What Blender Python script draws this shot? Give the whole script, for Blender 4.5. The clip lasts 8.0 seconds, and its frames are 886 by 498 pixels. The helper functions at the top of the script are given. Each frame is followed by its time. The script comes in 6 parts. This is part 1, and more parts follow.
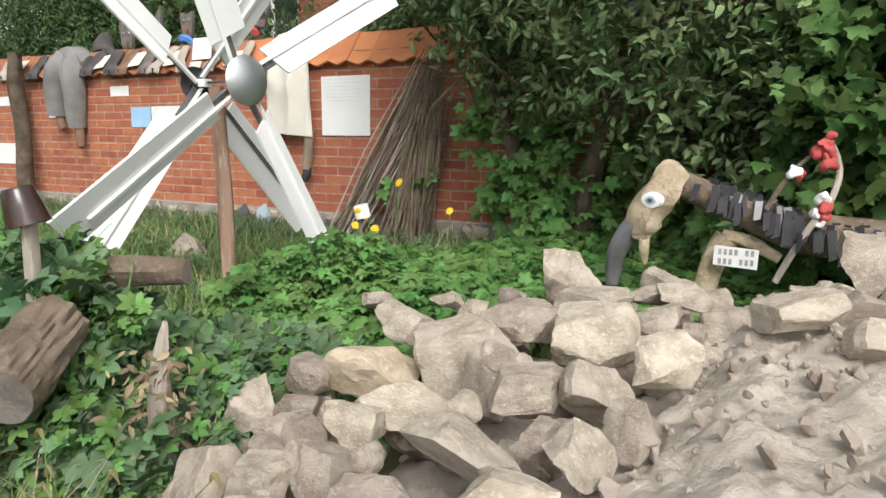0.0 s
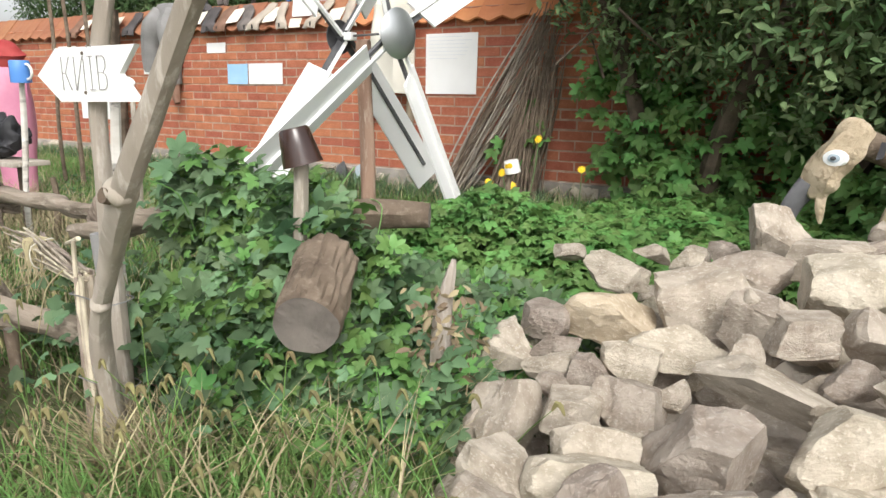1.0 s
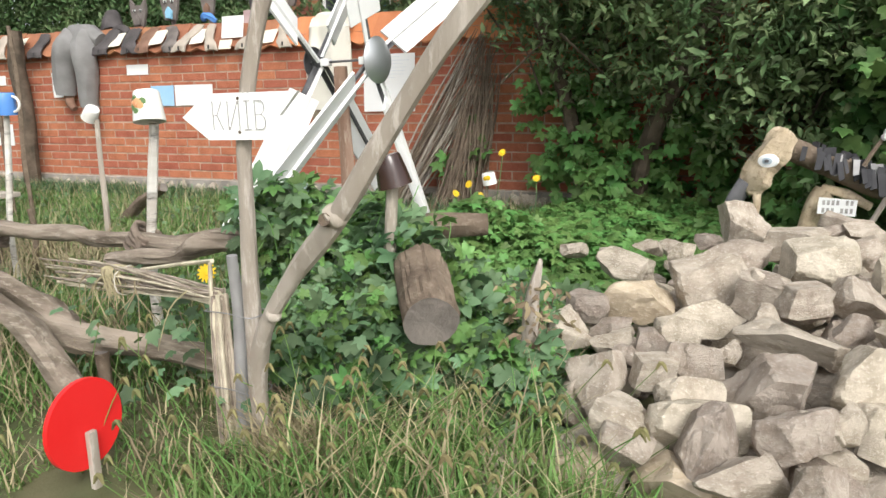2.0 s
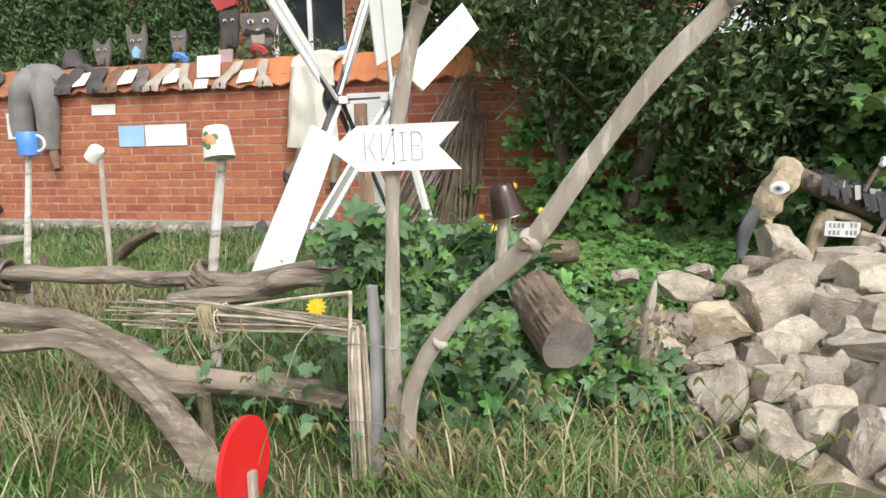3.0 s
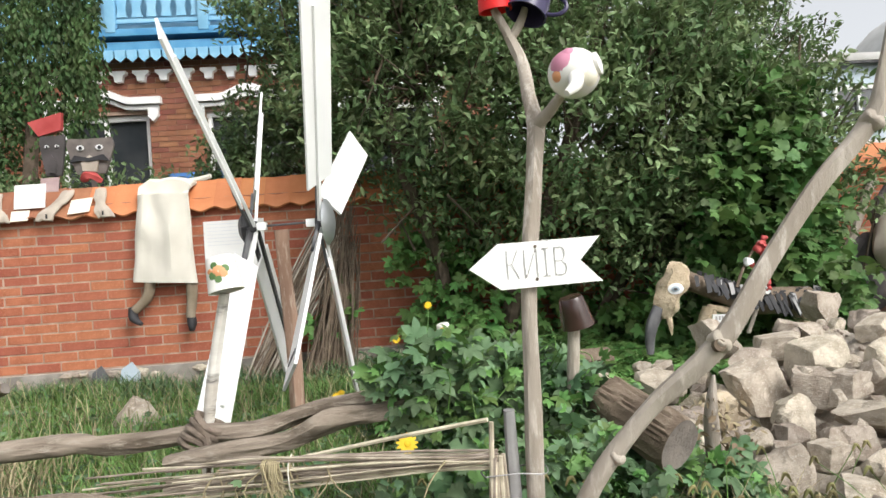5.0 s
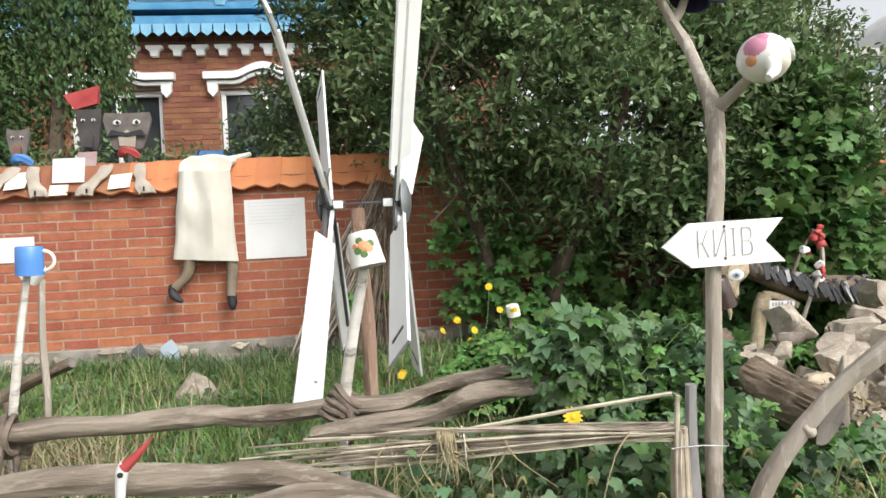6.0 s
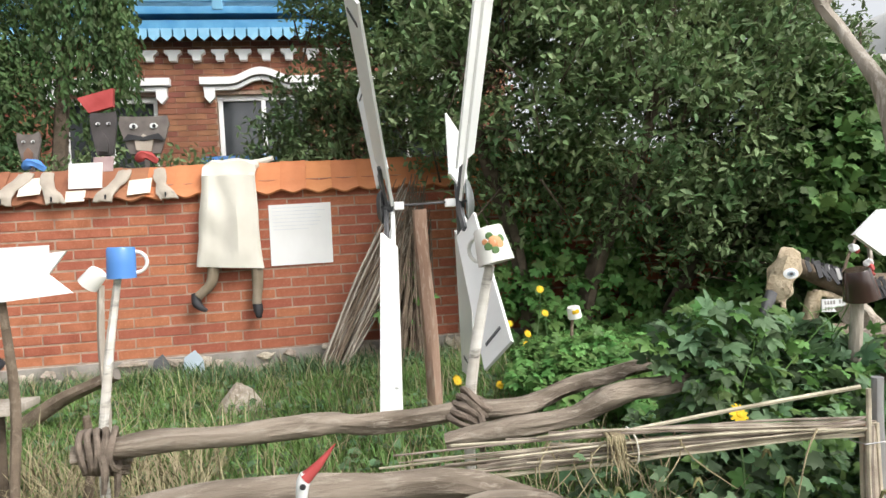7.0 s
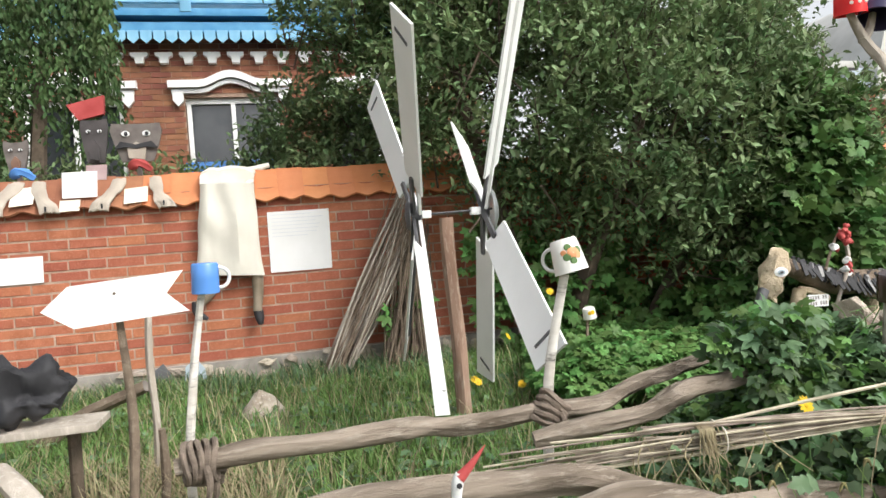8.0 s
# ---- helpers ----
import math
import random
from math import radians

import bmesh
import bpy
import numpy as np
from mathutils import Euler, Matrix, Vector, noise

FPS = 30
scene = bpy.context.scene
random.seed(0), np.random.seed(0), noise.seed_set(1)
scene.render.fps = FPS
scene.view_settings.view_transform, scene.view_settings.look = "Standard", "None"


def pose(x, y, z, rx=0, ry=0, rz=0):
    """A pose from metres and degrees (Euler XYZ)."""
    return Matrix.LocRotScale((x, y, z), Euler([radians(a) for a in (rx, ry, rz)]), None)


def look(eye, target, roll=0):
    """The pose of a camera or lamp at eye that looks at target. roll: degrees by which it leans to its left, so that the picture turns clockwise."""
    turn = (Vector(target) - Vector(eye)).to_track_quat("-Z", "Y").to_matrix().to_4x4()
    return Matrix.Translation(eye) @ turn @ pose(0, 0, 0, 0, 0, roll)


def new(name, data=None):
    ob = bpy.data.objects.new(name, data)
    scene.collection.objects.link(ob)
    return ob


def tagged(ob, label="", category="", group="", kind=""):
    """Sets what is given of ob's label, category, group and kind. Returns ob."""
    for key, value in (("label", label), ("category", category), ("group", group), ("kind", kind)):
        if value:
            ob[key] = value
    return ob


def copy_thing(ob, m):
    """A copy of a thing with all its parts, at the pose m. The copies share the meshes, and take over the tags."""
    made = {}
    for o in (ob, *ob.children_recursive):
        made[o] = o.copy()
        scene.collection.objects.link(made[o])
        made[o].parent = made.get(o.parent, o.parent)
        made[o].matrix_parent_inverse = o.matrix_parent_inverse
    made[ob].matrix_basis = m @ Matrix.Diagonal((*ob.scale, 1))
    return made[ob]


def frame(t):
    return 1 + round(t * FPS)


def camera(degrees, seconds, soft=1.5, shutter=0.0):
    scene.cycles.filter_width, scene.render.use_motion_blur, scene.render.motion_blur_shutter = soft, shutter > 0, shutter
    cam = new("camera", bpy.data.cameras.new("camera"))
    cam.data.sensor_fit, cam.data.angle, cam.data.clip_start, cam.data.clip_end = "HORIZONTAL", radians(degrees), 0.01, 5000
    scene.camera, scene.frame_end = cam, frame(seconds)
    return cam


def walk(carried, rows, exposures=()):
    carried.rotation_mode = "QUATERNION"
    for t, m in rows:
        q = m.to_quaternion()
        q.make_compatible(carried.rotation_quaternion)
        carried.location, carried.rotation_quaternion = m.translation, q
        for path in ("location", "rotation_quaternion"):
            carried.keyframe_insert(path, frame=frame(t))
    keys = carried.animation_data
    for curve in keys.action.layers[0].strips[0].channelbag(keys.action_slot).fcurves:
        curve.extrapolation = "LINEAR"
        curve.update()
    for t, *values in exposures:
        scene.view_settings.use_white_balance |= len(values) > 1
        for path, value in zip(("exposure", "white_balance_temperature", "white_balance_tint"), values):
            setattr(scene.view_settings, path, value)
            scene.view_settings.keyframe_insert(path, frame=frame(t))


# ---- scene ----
cam = camera(66.0, 8.0)
PATH = [
    (0, (0.044, 0.218, 0.863), (-0.868, 1.963, 0.514), 0.2),
    (0.5, (-0.251, 0.113, 0.819), (-1.264, 1.803, 0.475), 1.1),
    (1, (-0.409, -0.07, 0.812), (-1.401, 1.608, 0.365), 0.9),
    (1.5, (-0.541, -0.325, 0.865), (-1.371, 1.439, 0.418), 0.6),
    (3, (-1.221, -0.745, 0.846), (-1.718, 1.167, 0.537), -1.1),
    (3.5, (-1.425, -0.708, 0.849), (-1.747, 1.257, 0.669), -0.9),
    (4, (-1.592, -0.73, 0.875), (-1.676, 1.266, 0.771), -3.2),
    (4.5, (-1.81, -0.848, 0.889), (-1.509, 1.128, 0.834), -4.7),
    (5, (-2.069, -0.779, 0.87), (-1.897, 1.213, 0.889), -4.0),
    (6.5, (-2.81, -0.744, 0.88), (-2.528, 1.236, 0.836), -2.7),
    (7, (-3.034, -0.602, 0.86), (-2.712, 1.372, 0.857), -3.5),
    (7.5, (-3.223, -0.591, 0.879), (-2.873, 1.378, 0.845), -3.9),
    (8, (-3.471, -0.647, 0.931), (-2.989, 1.294, 0.913), -4.4),
]
walk(cam, [(t, look(eye, target, roll)) for t, eye, target, roll in PATH], exposures=((0.0, 0.22), (0.6, 0.33), (1.2, 0.38), (3.5, 0.33), (5.0, 0.38), (6.5, 0.40), (8.0, 0.46)))
# ---- light ----
SUN_EL, SUN_AZ = radians(43), radians(142)
world = bpy.data.worlds.new("overcast")
scene.world = world
world.use_nodes = True
wn = world.node_tree
wn.nodes.clear()
sky = wn.nodes.new("ShaderNodeTexSky")
sky.sky_type, sky.sun_disc = "NISHITA", False
sky.sun_elevation, sky.sun_rotation = SUN_EL, SUN_AZ
sky.dust_density, sky.air_density, sky.ozone_density = 4.0, 1.0, 1.0
pale = wn.nodes.new("ShaderNodeHueSaturation")
pale.inputs["Saturation"].default_value = 0.18
pale.inputs["Value"].default_value = 1.25
bg = wn.nodes.new("ShaderNodeBackground")
bg.inputs["Strength"].default_value = 0.15
wo = wn.nodes.new("ShaderNodeOutputWorld")
wn.links.new(sky.outputs[0], pale.inputs["Color"])
wn.links.new(pale.outputs[0], bg.inputs["Color"])
wn.links.new(bg.outputs[0], wo.inputs["Surface"])
sun_data = bpy.data.lights.new("sun", "SUN")
sun_data.energy, sun_data.angle, sun_data.color = 1.35, radians(24), (1.0, 0.96, 0.9)
sun = new("sun", sun_data)
sd = Vector((math.sin(SUN_AZ) * math.cos(SUN_EL), math.cos(SUN_AZ) * math.cos(SUN_EL), math.sin(SUN_EL)))
sun.matrix_world = look(sd * 30, (0, 0, 0))

# ---- materials ----


def mat(name, c1, c2, scale=8.0, rough=0.8, bump=0.3, fine=60.0, metal=0.0, vary=0.0, c3=None, island=False, stretch=(1, 1, 1), spec=0.3, trans=0.0, bump_dist=0.01):
    m = bpy.data.materials.new(name)
    m.use_nodes = True
    nt = m.node_tree
    nt.nodes.clear()
    N, Lk = nt.nodes.new, nt.links.new
    out, bs = N("ShaderNodeOutputMaterial"), N("ShaderNodeBsdfPrincipled")
    Lk(bs.outputs[0], out.inputs[0])
    tc, mp = N("ShaderNodeTexCoord"), N("ShaderNodeMapping")
    mp.inputs["Scale"].default_value = stretch
    Lk(tc.outputs["Object"], mp.inputs[0])
    n1, n2 = N("ShaderNodeTexNoise"), N("ShaderNodeTexNoise")
    n1.inputs["Scale"].default_value, n2.inputs["Scale"].default_value = scale, fine
    n1.inputs["Detail"].default_value, n2.inputs["Detail"].default_value = 7, 8
    n2.inputs["Roughness"].default_value = 0.68
    Lk(mp.outputs[0], n1.inputs["Vector"])
    Lk(mp.outputs[0], n2.inputs["Vector"])
    r = N("ShaderNodeValToRGB")
    r.color_ramp.elements[0].position, r.color_ramp.elements[1].position = 0.35, 0.65
    r.color_ramp.elements[0].color, r.color_ramp.elements[1].color = (*c1, 1), (*c2, 1)
    Lk(n1.outputs["Fac"], r.inputs[0])
    col = r.outputs[0]
    if c3:
        r3 = N("ShaderNodeValToRGB")
        r3.color_ramp.elements[0].position, r3.color_ramp.elements[1].position = 0.52, 0.68
        mx = N("ShaderNodeMix")
        mx.data_type = "RGBA"
        Lk(n2.outputs["Fac"], r3.inputs[0])
        Lk(r3.outputs[0], mx.inputs[0])
        Lk(col, mx.inputs[6])
        mx.inputs[7].default_value = (*c3, 1)
        col = mx.outputs[2]
    if vary:
        hs = N("ShaderNodeHueSaturation")
        src = N("ShaderNodeNewGeometry").outputs["Random Per Island"] if island else N("ShaderNodeObjectInfo").outputs["Random"]
        mr = N("ShaderNodeMapRange")
        mr.inputs[3].default_value, mr.inputs[4].default_value = 1 - vary, 1 + vary
        Lk(src, mr.inputs[0])
        Lk(mr.outputs[0], hs.inputs["Value"])
        mh = N("ShaderNodeMapRange")
        mh.inputs[3].default_value, mh.inputs[4].default_value = 0.5 - vary * 0.06, 0.5 + vary * 0.06
        Lk(src, mh.inputs[0])
        Lk(mh.outputs[0], hs.inputs["Hue"])
        Lk(col, hs.inputs["Color"])
        col = hs.outputs[0]
    Lk(col, bs.inputs["Base Color"])
    bs.inputs["Roughness"].default_value, bs.inputs["Metallic"].default_value = rough, metal
    bs.inputs["Specular IOR Level"].default_value = spec
    if bump:
        ad = N("ShaderNodeMath")
        ad.operation = "ADD"
        Lk(n1.outputs["Fac"], ad.inputs[0])
        Lk(n2.outputs["Fac"], ad.inputs[1])
        b = N("ShaderNodeBump")
        b.inputs["Strength"].default_value, b.inputs["Distance"].default_value = bump, bump_dist
        Lk(ad.outputs[0], b.inputs["Height"])
        Lk(b.outputs[0], bs.inputs["Normal"])
    if trans:
        tr, ms = N("ShaderNodeBsdfTranslucent"), N("ShaderNodeMixShader")
        ms.inputs[0].default_value = trans
        Lk(col, tr.inputs["Color"])
        Lk(bs.outputs[0], ms.inputs[1])
        Lk(tr.outputs[0], ms.inputs[2])
        Lk(ms.outputs[0], out.inputs[0])
    return m


M = dict(
    soil=mat("soil", (0.07, 0.085, 0.035), (0.14, 0.13, 0.07), 4, 0.95, 0.6, 50),
    dirt=mat("dirt", (0.40, 0.35, 0.29), (0.55, 0.49, 0.415), 9, 0.95, 0.6, 60, c3=(0.56, 0.515, 0.45), bump_dist=0.03),
    dry_leaf=mat("dry_leaf", (0.19, 0.15, 0.09), (0.33, 0.26, 0.165), 6, 0.85, 0, 30, vary=0.35, island=True, trans=0.1),
    brick=mat("brick", (0.33, 0.108, 0.058), (0.43, 0.148, 0.084), 9, 0.85, 0.3, 90, vary=0.13, c3=(0.49, 0.19, 0.115)),
    brick_rest=mat("brick_rest", (0.33, 0.108, 0.058), (0.43, 0.148, 0.084), 9, 0.85, 0.3, 90, vary=0.13, island=True, c3=(0.49, 0.19, 0.115)),
    house_brick=mat("house_brick", (0.225, 0.092, 0.054), (0.31, 0.128, 0.078), 5, 0.85, 0.3, 60, vary=0.25, island=True),
    mortar=mat("mortar", (0.31, 0.20, 0.145), (0.47, 0.345, 0.265), 12, 0.95, 0.5, 80),
    found=mat("found", (0.25, 0.23, 0.20), (0.40, 0.37, 0.33), 7, 0.9, 0.5, 40, vary=0.2, island=True),
    tile=mat("tile", (0.52, 0.19, 0.075), (0.62, 0.25, 0.11), 5, 0.6, 0.2, 50, vary=0.08),
    tile_old=mat("tile_old", (0.26, 0.11, 0.06), (0.38, 0.17, 0.09), 5, 0.8, 0.3, 50, vary=0.12),
    stone=mat("stone", (0.32, 0.268, 0.212), (0.50, 0.44, 0.365), 3.2, 0.9, 0.65, 18, vary=0.25, c3=(0.56, 0.50, 0.425), bump_dist=0.012),
    stone_pale=mat("stone_pale", (0.44, 0.36, 0.25), (0.60, 0.51, 0.37), 3.2, 0.9, 0.55, 13, vary=0.1, c3=(0.66, 0.58, 0.45)),
    wood=mat("wood", (0.28, 0.24, 0.195), (0.46, 0.41, 0.35), 7, 0.85, 0.6, 40, stretch=(1, 1, 0.2), c3=(0.55, 0.50, 0.44), vary=0.08),
    wood_brown=mat("wood_brown", (0.22, 0.135, 0.095), (0.36, 0.245, 0.18), 8, 0.85, 0.5, 40, stretch=(1, 1, 0.2), c3=(0.42, 0.33, 0.26)),
    wood_dark=mat("wood_dark", (0.12, 0.09, 0.065), (0.22, 0.17, 0.125), 9, 0.9, 0.8, 40, c3=(0.26, 0.21, 0.16)),
    log_bark=mat("log_bark", (0.125, 0.098, 0.072), (0.36, 0.30, 0.24), 16, 0.9, 1.0, 60, c3=(0.40, 0.35, 0.285), bump_dist=0.012, stretch=(0.16, 1, 1)),
    log_end=mat("log_end", (0.16, 0.14, 0.125), (0.25, 0.22, 0.195), 14, 0.9, 0.6, 60),
    cane=mat("cane", (0.28, 0.235, 0.18), (0.55, 0.48, 0.385), 14, 0.75, 0.3, 60, vary=0.4),
    bark=mat("bark", (0.07, 0.055, 0.04), (0.15, 0.115, 0.085), 10, 0.95, 0.9, 40),
    birch=mat("birch", (0.50, 0.46, 0.40), (0.74, 0.72, 0.67), 10, 0.8, 0.3, 15, c3=(0.09, 0.08, 0.07), stretch=(0.45, 0.45, 1.5)),
    white=mat("white", (0.80, 0.81, 0.80), (0.87, 0.87, 0.86), 3, 0.5, 0.12, 30),
    white_worn=mat("white_worn", (0.66, 0.67, 0.66), (0.80, 0.81, 0.80), 4, 0.55, 0.2, 40),
    paper=mat("paper", (0.76, 0.76, 0.74), (0.83, 0.83, 0.82), 3, 0.7, 0.05, 30),
    cream=mat("cream", (0.70, 0.66, 0.54), (0.78, 0.74, 0.62), 3, 0.7, 0.05, 30),
    paper_blue=mat("paper_blue", (0.30, 0.52, 0.75), (0.38, 0.60, 0.80), 4, 0.7, 0.05, 30),
    blue_paint=mat("blue_paint", (0.07, 0.26, 0.48), (0.12, 0.35, 0.57), 4, 0.5, 0.2, 30),
    blue_light=mat("blue_light", (0.19, 0.43, 0.62), (0.28, 0.53, 0.71), 4, 0.5, 0.2, 30),
    mug_blue=mat("mug_blue", (0.09, 0.25, 0.62), (0.11, 0.28, 0.66), 3, 0.25, 0.0, 30, spec=0.5),
    enamel=mat("enamel", (0.76, 0.75, 0.70), (0.82, 0.81, 0.77), 3, 0.25, 0.0, 30, spec=0.5),
    red=mat("red", (0.72, 0.02, 0.02), (0.78, 0.03, 0.03), 4, 0.4, 0.05, 30),
    red_dull=mat("red_dull", (0.34, 0.045, 0.045), (0.46, 0.085, 0.08), 6, 0.7, 0.2, 30),
    pink=mat("pink", (0.52, 0.20, 0.30), (0.62, 0.28, 0.38), 6, 0.5, 0.05, 30),
    pink_faded=mat("pink_faded", (0.34, 0.24, 0.24), (0.46, 0.35, 0.345), 6, 0.9, 0.2, 60),
    green_paint=mat("green_paint", (0.09, 0.17, 0.06), (0.14, 0.24, 0.09), 6, 0.5, 0.05, 30),
    orange=mat("orange", (0.62, 0.26, 0.12), (0.72, 0.36, 0.18), 8, 0.5, 0.05, 30),
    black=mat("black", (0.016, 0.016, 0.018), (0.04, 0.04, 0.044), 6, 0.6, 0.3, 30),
    slate=mat("slate", (0.07, 0.07, 0.075), (0.14, 0.14, 0.145), 8, 0.6, 0.4, 40),
    glaze=mat("glaze", (0.032, 0.017, 0.014), (0.07, 0.036, 0.028), 5, 0.18, 0.05, 30, spec=0.6),
    navy=mat("navy", (0.04, 0.035, 0.08), (0.06, 0.05, 0.11), 5, 0.25, 0.0, 30),
    steel=mat("steel", (0.42, 0.44, 0.45), (0.55, 0.57, 0.58), 5, 0.4, 0.1, 40, metal=0.8),
    cloth_grey=mat("cloth_grey", (0.19, 0.185, 0.18), (0.26, 0.255, 0.25), 5, 0.95, 0.5, 200),
    cloth_dark=mat("cloth_dark", (0.055, 0.05, 0.05), (0.10, 0.09, 0.09), 5, 0.95, 0.5, 120),
    linen=mat("linen", (0.66, 0.63, 0.55), (0.72, 0.69, 0.61), 4, 0.9, 0.3, 150),
    cloth_tan=mat("cloth_tan", (0.36, 0.31, 0.255), (0.47, 0.415, 0.35), 5, 0.95, 0.5, 120),
    stocking=mat("stocking", (0.20, 0.16, 0.11), (0.29, 0.24, 0.18), 5, 0.9, 0.4, 80),
    mask_grey=mat("mask_grey", (0.11, 0.095, 0.088), (0.20, 0.175, 0.16), 8, 0.8, 0.3, 50),
    mask_brown=mat("mask_brown", (0.16, 0.09, 0.06), (0.24, 0.14, 0.10), 8, 0.8, 0.3, 50),
    wood_pale=mat("wood_pale", (0.46, 0.37, 0.25), (0.60, 0.50, 0.36), 12, 0.8, 0.9, 40, c3=(0.34, 0.26, 0.17), bump_dist=0.02),
    glass=mat("glass", (0.03, 0.035, 0.04), (0.06, 0.065, 0.07), 2, 0.08, 0.0, 30, spec=0.8),
    line_pale=mat("line_pale", (0.64, 0.66, 0.69), (0.72, 0.735, 0.76), 8, 0.7, 0, 30),
    pencil=mat("pencil", (0.26, 0.25, 0.24), (0.40, 0.39, 0.37), 40, 0.8, 0, 30),
    roof_grey=mat("roof_grey", (0.48, 0.48, 0.46), (0.58, 0.58, 0.56), 2, 0.6, 0.2, 20),
    wall_blue=mat("wall_blue", (0.36, 0.44, 0.50), (0.46, 0.54, 0.60), 2, 0.7, 0.2, 20),
    leaf_tree=mat("leaf_tree", (0.085, 0.145, 0.058), (0.215, 0.285, 0.13), 3, 0.55, 0, 30, vary=0.4, island=True, trans=0.25),
    leaf_birch=mat("leaf_birch", (0.036, 0.072, 0.024), (0.09, 0.15, 0.05), 3, 0.6, 0, 30, vary=0.4, island=True, trans=0.25),
    leaf_grape=mat("leaf_grape", (0.05, 0.115, 0.03), (0.13, 0.225, 0.065), 4, 0.55, 0, 30, vary=0.35, island=True, trans=0.25),
    leaf_vine=mat("leaf_vine", (0.085, 0.195, 0.05), (0.18, 0.32, 0.095), 4, 0.5, 0, 30, vary=0.35, island=True, trans=0.25),
    leaf_hop=mat("leaf_hop", (0.065, 0.125, 0.06), (0.165, 0.255, 0.13), 4, 0.5, 0, 30, vary=0.4, island=True, trans=0.2),
    foxtail=mat("foxtail", (0.17, 0.17, 0.07), (0.29, 0.25, 0.12), 4, 0.8, 0, 30, vary=0.3, island=True, trans=0.2),
    grass=mat("grass", (0.11, 0.205, 0.055), (0.19, 0.31, 0.09), 2, 0.6, 0, 30, vary=0.4, island=True, trans=0.25),
    straw=mat("straw", (0.32, 0.27, 0.16), (0.44, 0.38, 0.24), 4, 0.8, 0, 30, vary=0.3, island=True, trans=0.15),
    petal=mat("petal", (0.80, 0.50, 0.02), (0.86, 0.60, 0.03), 6, 0.6, 0, 30, trans=0.2),
    pipe=mat("pipe", (0.24, 0.24, 0.24), (0.34, 0.335, 0.33), 9, 0.6, 0.2, 40, metal=0.2),
    wire=mat("wire", (0.25, 0.25, 0.25), (0.35, 0.35, 0.35), 6, 0.5, 0, 30, metal=0.7),
    rope=mat("rope", (0.15, 0.12, 0.095), (0.25, 0.20, 0.16), 30, 0.95, 0.8, 80),
)

# ---- helpers of this scene ----


def mesh_ob(name, bm, material, parent=None, label="", smooth=True):
    me = bpy.data.meshes.new(name)
    bm.normal_update()
    bm.to_mesh(me)
    bm.free()
    mats = material if isinstance(material, (list, tuple)) else [material]
    for k in mats:
        me.materials.append(k)
    if smooth:
        me.polygons.foreach_set("use_smooth", [True] * len(me.polygons))
        me.set_sharp_from_angle(angle=radians(40))
    ob = new(name, me)
    ob.parent = parent
    if label:
        ob["label"] = label
    return ob


def part(name, bm, material, parent, label=""):
    return mesh_ob(name, bm, material, parent, label)


def raw_ob(name, verts, faces, material, parent=None, smooth=False):
    me = bpy.data.meshes.new(name)
    me.from_pydata([tuple(v) for v in verts], [], faces)
    me.materials.append(material)
    if smooth:
        me.polygons.foreach_set("use_smooth", [True] * len(me.polygons))
    ob = new(name, me)
    ob.parent = parent
    return ob


def thing(name, at, label, category, group="", kind=""):
    ob = new(name)
    ob.empty_display_size = 0.05
    ob.location = at
    return tagged(ob, label, category, group, kind)


def box(sx, sy, sz, at=(0, 0, 0), bevel=0.0, bm=None, rot=(0, 0, 0), slot=0):
    bm = bm or bmesh.new()
    r = bmesh.ops.create_cube(bm, size=1.0, matrix=pose(*at, *rot) @ Matrix.Diagonal((sx, sy, sz, 1)))
    vs = set(r["verts"])
    fs = {f for v in vs for f in v.link_faces}
    if bevel:
        es = {e for v in vs for e in v.link_edges}
        bmesh.ops.bevel(bm, geom=list(es), offset=bevel, segments=2, affect="EDGES", profile=0.6)
    if slot:
        for f in fs:
            if f.is_valid:
                f.material_index = slot
    return bm


def sweep(points, radii, sides=10, bm=None, wobble=0.0, seed=0, flat=1.0, cap=True, fine=1):
    """A tapering tube along points, with an uneven surface."""
    bm = bm or bmesh.new()
    P, Q = [Vector(p) for p in points], []
    rr = list(radii) if isinstance(radii, (list, tuple)) else [radii] * len(P)
    R = []
    n = max(1, fine)
    for i in range(len(P) - 1):
        a, b, c, d = P[max(i - 1, 0)], P[i], P[i + 1], P[min(i + 2, len(P) - 1)]
        for k in range(n):
            u = k / n
            Q.append(0.5 * ((2 * b) + (c - a) * u + (2 * a - 5 * b + 4 * c - d) * u * u + (3 * b - a - 3 * c + d) * u ** 3))
            R.append(rr[i] * (1 - u) + rr[i + 1] * u)
    Q.append(P[-1])
    R.append(rr[-1])
    rings, prev = [], None
    for i, p in enumerate(Q):
        t = (Q[min(i + 1, len(Q) - 1)] - Q[max(i - 1, 0)]).normalized()
        if prev is None:
            side = t.orthogonal().normalized()
        else:
            side = (prev - t * prev.dot(t)).normalized()
        prev = side
        up = t.cross(side)
        ring = []
        for k in range(sides):
            a = 2 * math.pi * k / sides
            w = R[i]
            if wobble:
                w *= 1 + wobble * noise.noise(Vector((math.cos(a) * 1.3 + seed * 7.1, math.sin(a) * 1.3, i * 0.45 / max(1, n ** 0.5))))
            ring.append(bm.verts.new(p + side * (math.cos(a) * w) + up * (math.sin(a) * w * flat)))
        rings.append(ring)
    for a, b in zip(rings, rings[1:]):
        for k in range(sides):
            bm.faces.new((a[k], a[(k + 1) % sides], b[(k + 1) % sides], b[k]))
    if cap:
        bm.faces.new(list(reversed(rings[0])))
        bm.faces.new(rings[-1])
    return bm


